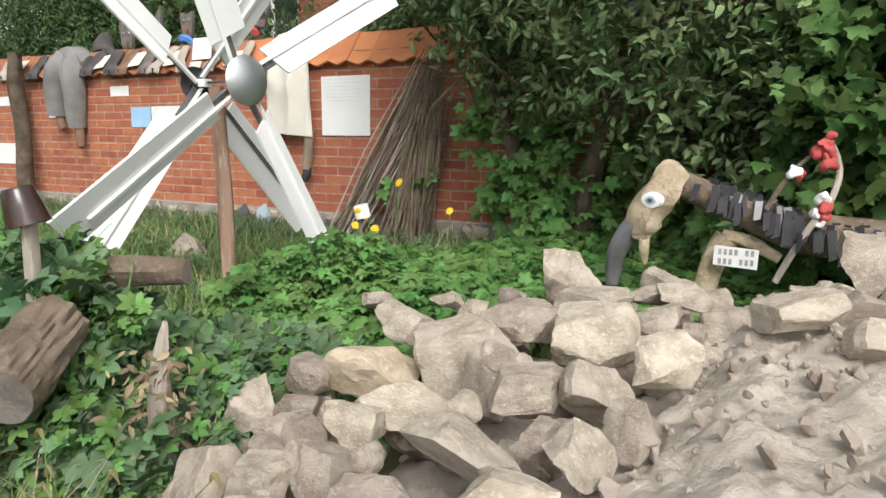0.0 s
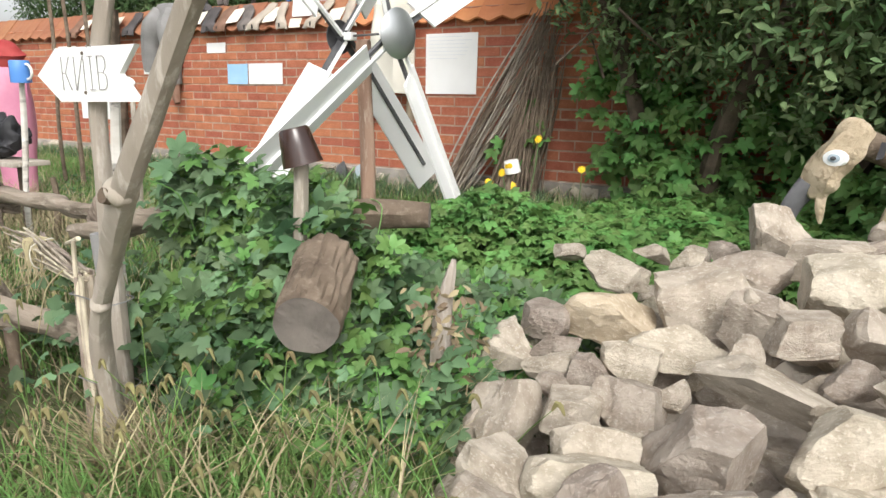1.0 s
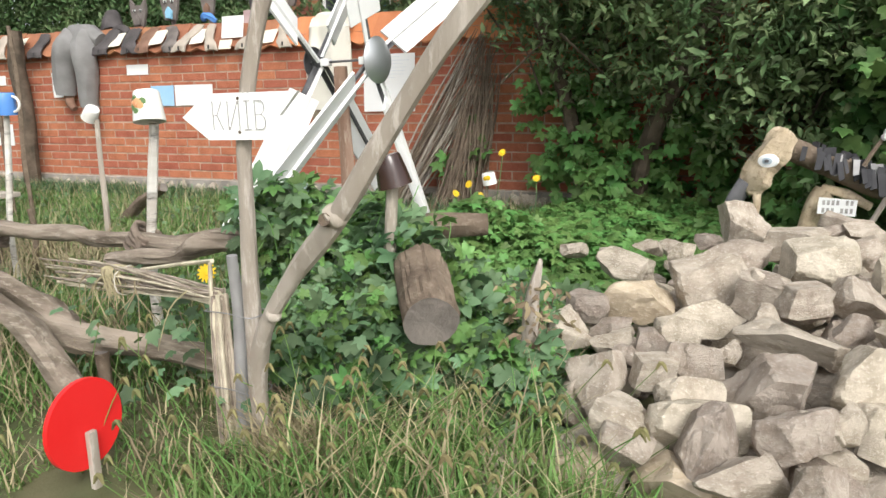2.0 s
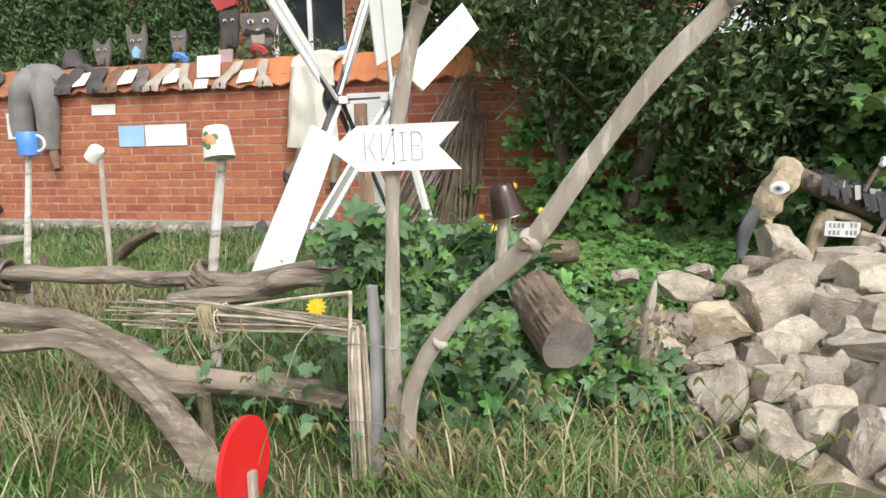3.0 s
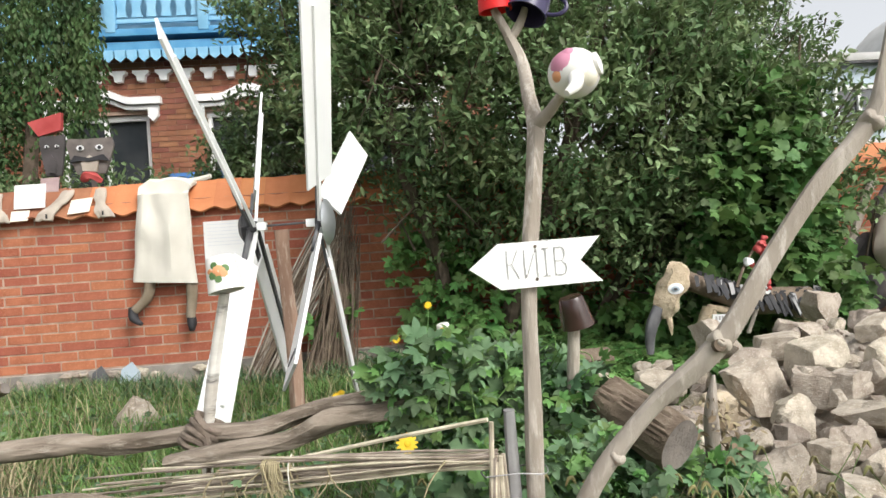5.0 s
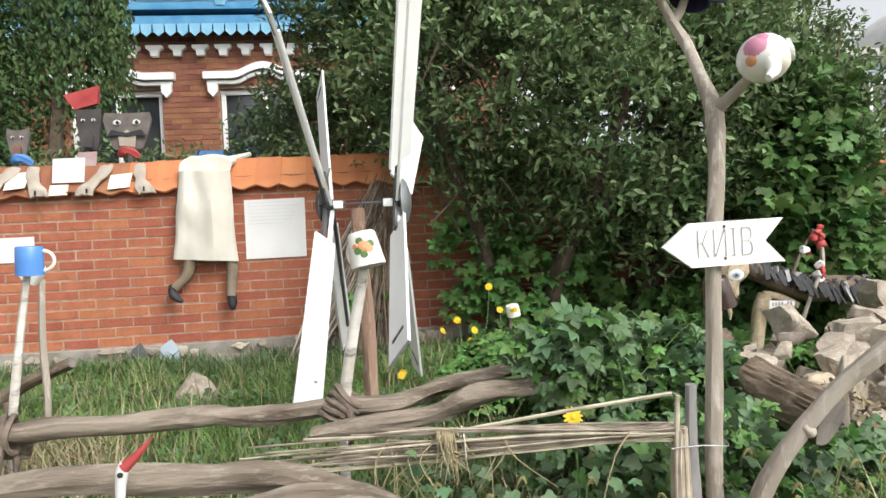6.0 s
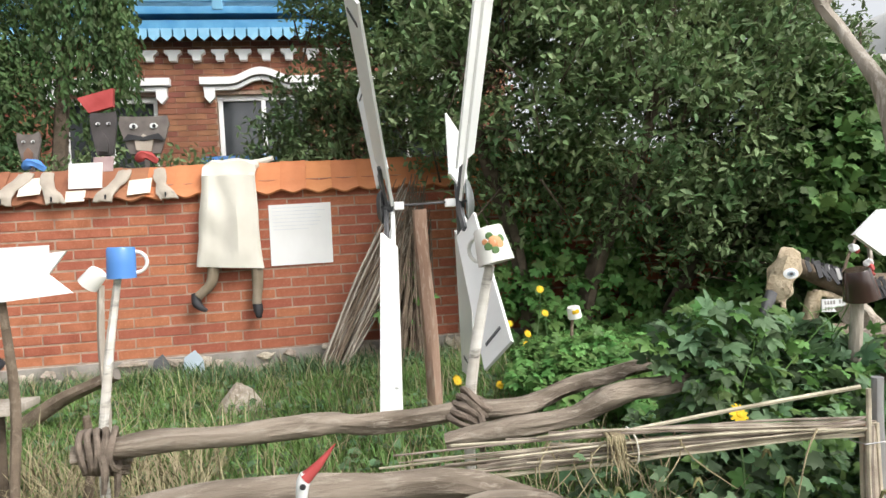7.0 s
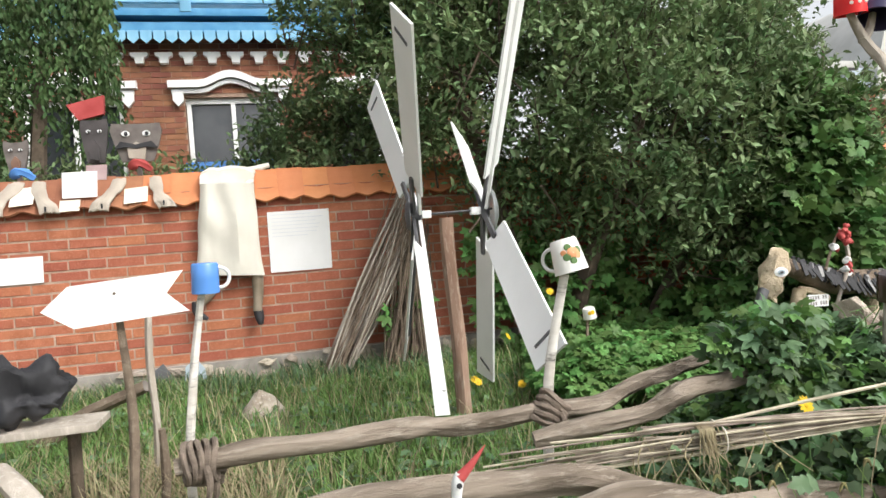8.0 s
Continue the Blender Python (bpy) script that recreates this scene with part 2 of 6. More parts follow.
def lathe(profile, sides=28, bm=None, m=None):
    """Turns a profile of (radius, height) round the z axis; closes it where the radius is 0."""
    bm = bm or bmesh.new()
    m = m or Matrix()
    rings = []
    for r, z in profile:
        if r < 1e-6:
            rings.append([bm.verts.new(m @ Vector((0, 0, z)))])
        else:
            rings.append([bm.verts.new(m @ Vector((r * math.cos(2 * math.pi * k / sides), r * math.sin(2 * math.pi * k / sides), z))) for k in range(sides)])
    for a, b in zip(rings, rings[1:]):
        for k in range(sides):
            q = [a[k % len(a)], a[(k + 1) % len(a)], b[(k + 1) % len(b)], b[k % len(b)]]
            q = list(dict.fromkeys(q))
            if len(q) > 2:
                bm.faces.new(q)
    return bm


def slab(outline, thick, m=None, bm=None, slot=0, bevel=0.0):
    """An outline in x, z given a thickness along y (front at -y)."""
    bm = bm or bmesh.new()
    m = m or Matrix()
    front = [bm.verts.new(m @ Vector((x, -thick / 2, z))) for x, z in outline]
    back = [bm.verts.new(m @ Vector((x, thick / 2, z))) for x, z in outline]
    fs = [bm.faces.new(front), bm.faces.new(list(reversed(back)))]
    n = len(outline)
    for k in range(n):
        fs.append(bm.faces.new((front[k], back[k], back[(k + 1) % n], front[(k + 1) % n])))
    for f in fs:
        f.material_index = slot
    bmesh.ops.recalc_face_normals(bm, faces=fs)
    return bm


def disc_outline(rx, rz, n=20, cx=0.0, cz=0.0):
    return [(cx + rx * math.cos(2 * math.pi * k / n), cz + rz * math.sin(2 * math.pi * k / n)) for k in range(n)]


OVAL = (np.array([(0, 0, 0), (0.20, 0.35, 0.05), (0.17, 0.68, 0.02), (0, 1, -0.12), (-0.17, 0.68, 0.02), (-0.20, 0.35, 0.05), (0, 0.5, -0.03)], float),
        [(0, 1, 6), (1, 2, 6), (2, 3, 6), (3, 4, 6), (4, 5, 6), (5, 0, 6)])
LOBED = (np.array([(0, 0, 0), (0.30, -0.08, -0.03), (0.50, 0.16, -0.10), (0.36, 0.30, 0.01), (0.47, 0.60, -0.10), (0.25, 0.62, 0.02), (0, 1, -0.16),
                   (-0.25, 0.62, 0.02), (-0.47, 0.60, -0.10), (-0.36, 0.30, 0.01), (-0.50, 0.16, -0.10), (-0.30, -0.08, -0.03), (0, 0.35, -0.05)], float),
         [(k, k + 1, 12) for k in range(11)] + [(11, 0, 12)])



def palm_leaf():
    """Five pointed leaflets from one stalk, each folded along its midrib."""
    V, F = [(0, 0.22, 0)], []
    for ang, ln in ((-118, 0.52), (-58, 0.74), (0, 0.80), (58, 0.74), (118, 0.52)):
        s, c = math.sin(radians(ang)), math.cos(radians(ang))
        k = len(V)
        for along, across, z in ((0.40, 0.22, 0.03), (0.72, 0.17, -0.02), (1.0, 0.0, -0.16), (0.72, -0.17, -0.02), (0.40, -0.22, 0.03), (0.52, 0.0, -0.04)):
            V.append((s * along * ln + c * across, 0.22 + c * along * ln - s * across, z))
        F += [(0, k, k + 5), (k, k + 1, k + 5), (k + 1, k + 2, k + 5), (k + 2, k + 3, k + 5), (k + 3, k + 4, k + 5), (k + 4, 0, k + 5)]
    return np.array(V, float), F


PALM = palm_leaf()


def leaves(name, at, ahead, normal, size, shape, material, parent=None):
    """Many leaves in one mesh: each has a base, a direction, a normal and a length."""
    V, Fc = shape
    at, ahead, normal = np.asarray(at, float), np.asarray(ahead, float), np.asarray(normal, float)
    ahead /= np.linalg.norm(ahead, axis=1)[:, None] + 1e-9
    side = np.cross(ahead, normal)
    side /= np.linalg.norm(side, axis=1)[:, None] + 1e-9
    nor = np.cross(side, ahead)
    size = np.asarray(size, float)[:, None, None]
    pts = at[:, None, :] + size * (V[None, :, 0, None] * side[:, None, :] + V[None, :, 1, None] * ahead[:, None, :] + V[None, :, 2, None] * nor[:, None, :])
    n, k = len(at), len(V)
    F = (np.arange(n)[:, None, None] * k + np.array(Fc)[None]).reshape(-1, 3)
    me = bpy.data.meshes.new(name)
    me.vertices.add(n * k)
    me.vertices.foreach_set("co", pts.reshape(-1))
    me.loops.add(F.size)
    me.loops.foreach_set("vertex_index", F.reshape(-1).astype(np.int32))
    me.polygons.add(len(F))
    me.polygons.foreach_set("loop_start", np.arange(0, F.size, 3, dtype=np.int32))
    me.update(calc_edges=True)
    me.validate()
    me.materials.append(material)
    ob = new(name, me)
    ob.parent = parent
    return ob


def unit(rng, n):
    v = rng.normal(size=(n, 3))
    return v / np.linalg.norm(v, axis=1)[:, None]


def sprays(rng, centers, out, per, spread, droop=0.0):
    """Leaf seats round twigs that start at centers and point along out."""
    n = len(centers)
    u = rng.random((n, per))
    base = centers[:, None, :] + out[:, None, :] * (u[..., None] - 0.5) * spread * 2 + rng.normal(size=(n, per, 3)) * spread * 0.28
    base[..., 2] -= droop * u * spread
    d = out[:, None, :] * 0.6 + rng.normal(size=(n, per, 3)) * 0.75
    d[..., 2] -= droop * 0.5
    nor = np.array([0, -0.35, 1.0]) + rng.normal(size=(n, per, 3)) * 0.5
    return base.reshape(-1, 3), d.reshape(-1, 3), nor.reshape(-1, 3)


def blades(name, at, height, width, lean, material, rng, bend=0.5):
    """Grass blades in one mesh."""
    at = np.asarray(at, float)
    n = len(at)
    a = rng.random(n) * 2 * np.pi
    d = np.stack([np.cos(a), np.sin(a), np.zeros(n)], 1)
    s = np.stack([-np.sin(a), np.cos(a), np.zeros(n)], 1)
    h = np.asarray(height)[:, None]
    ln = (lean * (0.4 + rng.random(n)))[:, None] * h
    up = np.array([0, 0, 1.0])
    w = (width * (0.6 + 0.8 * rng.random(n)))[:, None]
    p0, p1, p2 = at, at + up * h * 0.55 + d * ln * 0.35, at + up * h * (1 - 0.25 * bend) + d * ln
    pts = np.stack([p0 - s * w, p0 + s * w, p1 - s * w * 0.8, p1 + s * w * 0.8, p2], 1)
    Fc = np.array([(0, 1, 3), (0, 3, 2), (2, 3, 4)])
    F = (np.arange(n)[:, None, None] * 5 + Fc[None]).reshape(-1, 3)
    me = bpy.data.meshes.new(name)
    me.vertices.add(n * 5)
    me.vertices.foreach_set("co", pts.reshape(-1))
    me.loops.add(F.size)
    me.loops.foreach_set("vertex_index", F.reshape(-1).astype(np.int32))
    me.polygons.add(len(F))
    me.polygons.foreach_set("loop_start", np.arange(0, F.size, 3, dtype=np.int32))
    me.update(calc_edges=True)
    me.materials.append(material)
    return new(name, me)


def swell(x, y):
    """The height of the ground."""
    return 0.03 * noise.noise(Vector((x * 0.8, y * 0.8, 0.3))) + 0.012 * noise.noise(Vector((x * 4, y * 4, 1.7)))


def heap(x, y):
    """The height of the heap of earth and rubble."""
    a = (x - 0.25) / (1.15 if x < 0.25 else 1.45)
    b = (y - 1.75) / (1.05 if y < 1.75 else 1.0)
    f = max(0.0, 1 - (a * a + b * b) ** 1.3 + 0.16 * noise.noise(Vector((x * 2.6, y * 2.6, 8))))
    low = 1.0 if x > 0.0 else max(0.45, 1.0 + 1.4 * x)
    top = 0.40 * low * min(1.0, 1.7 * f) + 0.02 * noise.noise(Vector((x * 5, y * 5, 4))) * min(1, 4 * f)
    return top

# ---- ground and wall ----
WALL_Y, WALL_T = 4.85, 0.27


def ground():
    xs = sorted(set([-60, -30, -18, -12] + [round(-9 + 0.15 * k, 3) for k in range(87)] + [6, 10, 18, 30, 60]))
    ys = sorted(set([-60, -25, -10, -5] + [round(-3 + 0.15 * k, 3) for k in range(60)] + [8, 12, 20, 40, 90]))
    V = [(x, y, swell(x, y) if -9.1 < x < 4.2 and -3.1 < y < 6 else 0.0) for y in ys for x in xs]
    w = len(xs)
    F = [(j * w + i, j * w + i + 1, (j + 1) * w + i + 1, (j + 1) * w + i) for j in range(len(ys) - 1) for i in range(w - 1)]
    ob = raw_ob("ground", V, F, M["soil"], smooth=True)
    tagged(ob, "brown soil overgrown with grass and weeds", "ground", kind="structure")


ground()


def mound():
    V, F, n, m = [], [], 230, 180
    for j in range(m + 1):
        for i in range(n + 1):
            x, y = -1.0 + 2.8 * i / n, 0.6 + 2.2 * j / m
            h = heap(x, y)
            if h > 0.01:
                h += 0.030 * noise.fractal(Vector((x * 8, y * 8, 2)), 0.7, 2.3, 6) + 0.016 * abs(noise.noise(Vector((x * 26, y * 26, 7)))) + 0.010 * noise.noise(Vector((x * 48, y * 48, 3)))
            V.append((x, y, h - 0.05 if h > 0.01 else -0.06))
    for j in range(m):
        for i in range(n):
            k = j * (n + 1) + i
            F.append((k, k + 1, k + n + 2, k + n + 1))
    ob = raw_ob("dirt_heap", V, F, M["dirt"], smooth=True)
    tagged(ob, "heap of grey-brown gritty earth under the rubble stones", "dirt heap", kind="stuff")


mound()

FOUND_TOP, PITCH, COURSES = 0.165, 0.077, 16
EAVE = 1.385
wall = thing("wall_front", (0, WALL_Y, 0), "red brick garden wall on a rubble stone footing", "wall", kind="structure")
part("mortar_core", box(22.0, WALL_T, 1.5, (-3.0, WALL_T / 2 - 0.0025, 0.72)), M["mortar"], wall, "grey-brown mortar joints")

part("footing_bed", box(22.0, 0.32, FOUND_TOP + 0.10, (-3.0, 0.11, FOUND_TOP / 2 - 0.055), 0.012), M["found"], wall, "grey lime mortar footing")


def one_brick(length):
    bm = box(length, 0.10, 0.065, (0, 0.044, 0), 0.004)
    me = bpy.data.meshes.new("brick")
    bm.to_mesh(me)
    bm.free()
    me.materials.append(M["brick"])
    return me


# ---- coping of clay tiles ----
def coping():
    cop = thing("wall_coping", (0, WALL_Y, EAVE), "clay tile coping with a scalloped lower edge along the garden wall", "coping", kind="structure")
    new_tile, old_tile = [], []
    for mat_key in ("tile", "tile_old"):
        bm = bmesh.new()
        n, W, top = 12, 0.1975, 0.24
        rows = []
        for v in (0.0, 0.10, 0.5, 1.0):
            row = []
            for i in range(n + 1):
                u = i / n
                wave = 0.004 * math.cos(2 * math.pi * u)
                drop = -0.024 * (0.5 - 0.5 * math.cos(2 * math.pi * u)) if v == 0 else 0.0
                row.append(bm.verts.new((W * (u - 0.5), -0.07 + 0.20 * v - wave * 0.5, drop + top * v + wave * 0.6 * (1 - 0.5 * v))))
            rows.append(row)
        for a, b in zip(rows, rows[1:]):
            for i in range(n):
                bm.faces.new((a[i], a[i + 1], b[i + 1], b[i]))
        g = bmesh.ops.extrude_face_region(bm, geom=bm.faces[:])
        bmesh.ops.translate(bm, vec=(0, 0.010, -0.012), verts=[v for v in g["geom"] if isinstance(v, bmesh.types.BMVert)])
        bmesh.ops.recalc_face_normals(bm, faces=bm.faces[:])
        me = bpy.data.meshes.new("roof_tile")
        bm.to_mesh(me)
        bm.free()
        me.polygons.foreach_set("use_smooth", [True] * len(me.polygons))
        me.set_sharp_from_angle(angle=radians(50))
        me.materials.append(M[mat_key])
        (new_tile if mat_key == "tile" else old_tile).append(me)
    k, x = 0, -13.0
    while x < 7.0:
        o = new("roof_tile", new_tile[0] if x > -4.45 else old_tile[0])
        o.parent = cop
        o.location = (x, 0.004 * math.sin(k * 2.3), 0.005 * math.sin(k * 1.7))
        k, x = k + 1, x + 0.198
    part("ridge", box(5.0, 0.10, 0.035, (3.7, 0.16, 0.235), 0.01), M["white_worn"], cop, "pale mortar ridge")
    part("back_slope", box(20.0, 0.22, 0.02, (-3.0, 0.27, 0.15), 0.0, rot=(-42, 0, 0)), M["tile_old"], cop)


coping()

# ---- house behind ----
HX, HY = -5.0, 9.25


def house():
    h = thing("house", (HX, HY, 0), "brick village house with white window trim and a blue fretwork balcony", "house")
    wins = [-2.92, -0.89, 1.14, 3.17]
    ww, wz0, wz1 = 1.25, 1.95, 3.18
    bm = bmesh.new()
    xs = [-6.0] + [q for w in wins for q in (w - ww / 2, w + ww / 2)] + [4.6]
    for i in range(0, len(xs) - 1):
        cx, sx = (xs[i] + xs[i + 1]) / 2, xs[i + 1] - xs[i]
        if i % 2 == 0:
            box(sx, 0.3, 4.3, (cx, 0.15, 2.15), bm=bm)
        else:
            box(sx, 0.3, wz0, (cx, 0.15, wz0 / 2), bm=bm)
            box(sx, 0.3, 4.3 - wz1, (cx, 0.15, (4.3 + wz1) / 2), bm=bm)
    box(10.6, 5.0, 0.2, (-0.7, 2.8, 4.0), bm=bm)
    part("wall", bm, M["mortar"], h, "orange-brown brick wall")
    # courses of brick
    V, F = [], []
    rng = np.random.default_rng(5)
    for c in range(10, 56):
        z = c * 0.077
        x = -6.0 - 0.13 * (c % 2)
        while x < 4.6:
            a, b = x + 0.004, x + 0.254
            inside = False
            if z + 0.06 > wz0 and z < wz1:
                for w in wins:
                    if a < w - ww / 2 < b:
                        b = w - ww / 2
                    elif a < w + ww / 2 < b:
                        a = w + ww / 2
                    elif a >= w - ww / 2 and b <= w + ww / 2:
                        inside = True
            if not inside and b - a > 0.02:
                y = -0.012 + 0.004 * rng.random()
                k = len(V)
                V += [(a, y, z), (b, y, z), (b, y, z + 0.066), (a, y, z + 0.066), (a, 0.02, z), (b, 0.02, z), (b, 0.02, z + 0.066), (a, 0.02, z + 0.066)]
                F += [(k, k + 1, k + 2, k + 3), (k, k + 4, k + 5, k + 1), (k + 3, k + 2, k + 6, k + 7), (k, k + 3, k + 7, k + 4), (k + 1, k + 5, k + 6, k + 2)]
            x += 0.26
    o = raw_ob("brickwork", V, F, M["house_brick"], h)
    o["kind"] = "stuff"
    for w in wins:
        win = part("window", box(ww - 0.02, 0.04, 0.06, (w, 0.10, wz0 + 0.05), 0.01), M["white"], h, "white framed double window under a carved white hood")
        for sx in (-1, 0, 1):
            part("frame", box(0.06, 0.06, wz1 - wz0, (w + sx * (ww / 2 - 0.04), 0.09, (wz0 + wz1) / 2), 0.008), M["white"], win)
        part("frame", box(ww, 0.06, 0.08, (w, 0.088, wz1 - 0.04), 0.008), M["white"], win)
        for sx in (-1, 1):
            part("pane", box(ww / 2 - 0.08, 0.01, wz1 - wz0 - 0.1, (w + sx * 0.29, 0.13, (wz0 + wz1) / 2)), M["glass"], win)
        # black sheet behind the panes: the room's darkness is put into its colour
        part("room_wall", box(ww, 0.02, wz1 - wz0, (w, 0.32, (wz0 + wz1) / 2)), M["black"], win, "black sheet standing in for the unlit room behind the panes")
        prof = []
        for k in range(21):
            u = -1 + k / 10
            bump = 0.13 * max(0.0, math.cos(u * math.pi * 1.05)) ** 1.5 if abs(u) < 0.48 else 0.0
            prof.append((w + u * 0.82, wz1 + 0.22 + bump))
        hood = [(x, z) for x, z in prof] + [(x, z - 0.10) for x, z in reversed(prof)]
        part("hood", slab(hood, 0.12, Matrix.Translation((0, -0.06, 0))), M["white"], win)
        hood2 = [(w + (x - w) * 0.95, z - 0.115) for x, z in prof] + [(w + (x - w) * 0.95, z - 0.17) for x, z in reversed(prof)]
        part("hood_moulding", slab(hood2, 0.07, Matrix.Translation((0, -0.04, 0))), M["white_worn"], win)
        for sx in (-1, 1):
            out = [(-0.07, 0), (0.07, 0), (0.07, -0.12), (0.0, -0.2), (-0.07, -0.12)]
            part("bracket", slab([(w + sx * 0.70 + a, wz1 + 0.07 + b) for a, b in out], 0.08, Matrix.Translation((0, -0.045, 0))), M["white"], win)
    for i in range(34):
        x = -5.9 + 0.31 * i
        out = [(-0.11, 0), (0.11, 0), (0.11, -0.04), (0.06, -0.07), (0.05, -0.15), (-0.05, -0.15), (-0.06, -0.07), (-0.11, -0.04)]
        part("dentil", slab([(x + a, 3.78 + b) for a, b in out], 0.10, Matrix.Translation((0, -0.055, 0))), M["white"], h)
    part("fascia", box(10.8, 0.25, 0.14, (-0.7, -0.16, 4.06), 0.01), M["blue_paint"], h, "blue painted fascia with a scalloped skirt")
    for i in range(66):
        x = -5.95 + 0.16 * i
        out = [(-0.07, 0.02), (0.07, 0.02), (0.07, -0.09), (0.0, -0.15), (-0.07, -0.09)]
        part("scallop", slab([(x + a, 3.99 + b) for a, b in out], 0.02, Matrix.Translation((0, -0.30, 0))), M["blue_light"], h)
    part("balcony_floor", box(10.8, 0.9, 0.10, (-0.7, 0.1, 4.24), 0.01), M["blue_paint"], h)
    part("rail", box(10.8, 0.06, 0.07, (-0.7, -0.30, 5.09), 0.01), M["blue_light"], h)
    part("rail", box(10.8, 0.05, 0.06, (-0.7, -0.30, 4.40), 0.01), M["blue_light"], h)
    for i in range(9):
        part("post", box(0.14, 0.12, 1.0, (-5.6 + 1.25 * i, -0.302, 4.74), 0.01), M["blue_light"], h)
    for i in range(52):
        x = -5.85 + 0.2 * i
        out = [(-0.075, 0), (0.075, 0), (0.05, 0.12), (0.085, 0.25), (0.05, 0.38), (0.075, 0.55), (-0.075, 0.55), (-0.05, 0.38), (-0.085, 0.25), (-0.05, 0.12)]
        part("baluster", slab([(x + a, 4.46 + b) for a, b in out], 0.022, Matrix.Translation((0, -0.30, 0))), M["blue_light"], h)
    part("upper_wall", box(10.2, 0.2, 1.6, (-0.7, 0.9, 5.4)), M["blue_light"], h, "pale blue boarded upper wall")
    part("roof", box(11.6, 5.4, 0.15, (-0.7, 2.2, 6.3), 0.02, rot=(12, 0, 0)), M["roof_grey"], h)


house()


def far_house():
    f = thing("barn", (11.7, 12.2, 0), "grey gambrel-roofed house beyond the garden wall", "house")
    part("wall", box(5.0, 4.0, 4.2, (0, 2, 2.1), 0.02), M["wall_blue"], f, "pale blue-grey wall")
    arch = [(-3.2, 3.3), (3.2, 3.3)] + [(3.2 * math.cos(a), 3.3 + 3.4 * math.sin(a) ** 0.85) for a in [math.pi * k / 14 for k in range(1, 14)]]
    part("roof", slab(arch, 4.4, Matrix.Translation((1.6, 2, 0))), M["roof_grey"], f, "curved grey sheet roof")
    part("window", box(1.2, 0.08, 0.8, (-1.0, -0.02, 3.0), 0.01), M["white"], f)
    s = thing("shed", (4.1, 7.6, 0), "low shed with a pale metal front and brown roof edge", "shed")
    part("wall", box(1.9, 1.2, 3.1, (0, 0.8, 1.55), 0.01), M["wall_blue"], s)
    for wx, ww in ((-0.55, 0.62), (0.25, 0.7)):
        win = part("window", box(ww, 0.05, 0.06, (wx, 0.17, 2.22), 0.006), M["white_worn"], s, "white framed window")
        part("frame", box(ww, 0.05, 0.06, (wx, 0.17, 2.72), 0.006), M["white_worn"], win)
        for sx in (-1, 0, 1):
            part("frame", box(0.05, 0.052, 0.5, (wx + sx * (ww / 2 - 0.025), 0.169, 2.47), 0.006), M["white_worn"], win)
        part("pane", box(ww - 0.04, 0.012, 0.48, (wx, 0.19, 2.47)), M["glass"], win)
    part("eaves_board", box(2.1, 0.06, 0.12, (0, 0.10, 3.08), 0.01), M["slate"], s, "dark eaves board")
    part("roof", box(2.1, 1.5, 0.10, (0, 0.8, 3.18), 0.01, rot=(6, 0, 0)), M["roof_grey"], s)
    part("gable", box(1.5, 1.2, 2.6, (1.8, 0.8, 1.3), 0.01), M["house_brick"], s)
    part("gable_roof", box(1.9, 1.6, 0.08, (1.9, 0.8, 2.8), 0.01, rot=(0, -14, 0)), M["tile_old"], s, "brown roof edge")


far_house()

# ---- trees ----


def crown(rng, blobs, count, shell=0.55):
    """Twig seats in a union of uneven ellipsoids, thicker towards the outside."""
    out, C = [], []
    vol = np.array([b[3] * b[4] * b[5] for b in blobs])
    for b, share in zip(blobs, vol / vol.sum()):
        n = int(count * share)
        d = unit(rng, n)
        r = shell + (1 - shell) * rng.random(n) ** 0.6
        k = np.array([1 + 0.30 * noise.noise(Vector(tuple(v * 2.3)) + Vector(b[:3])) for v in d])
        p = np.array(b[:3]) + d * (r * k)[:, None] * np.array(b[3:])
        C.append(p)
        out.append(d + np.array([0, -0.15, 0.35]) + rng.normal(size=(n, 3)) * 0.35)
    C, out = np.concatenate(C), np.concatenate(out)
    return C, out / np.linalg.norm(out, axis=1)[:, None]


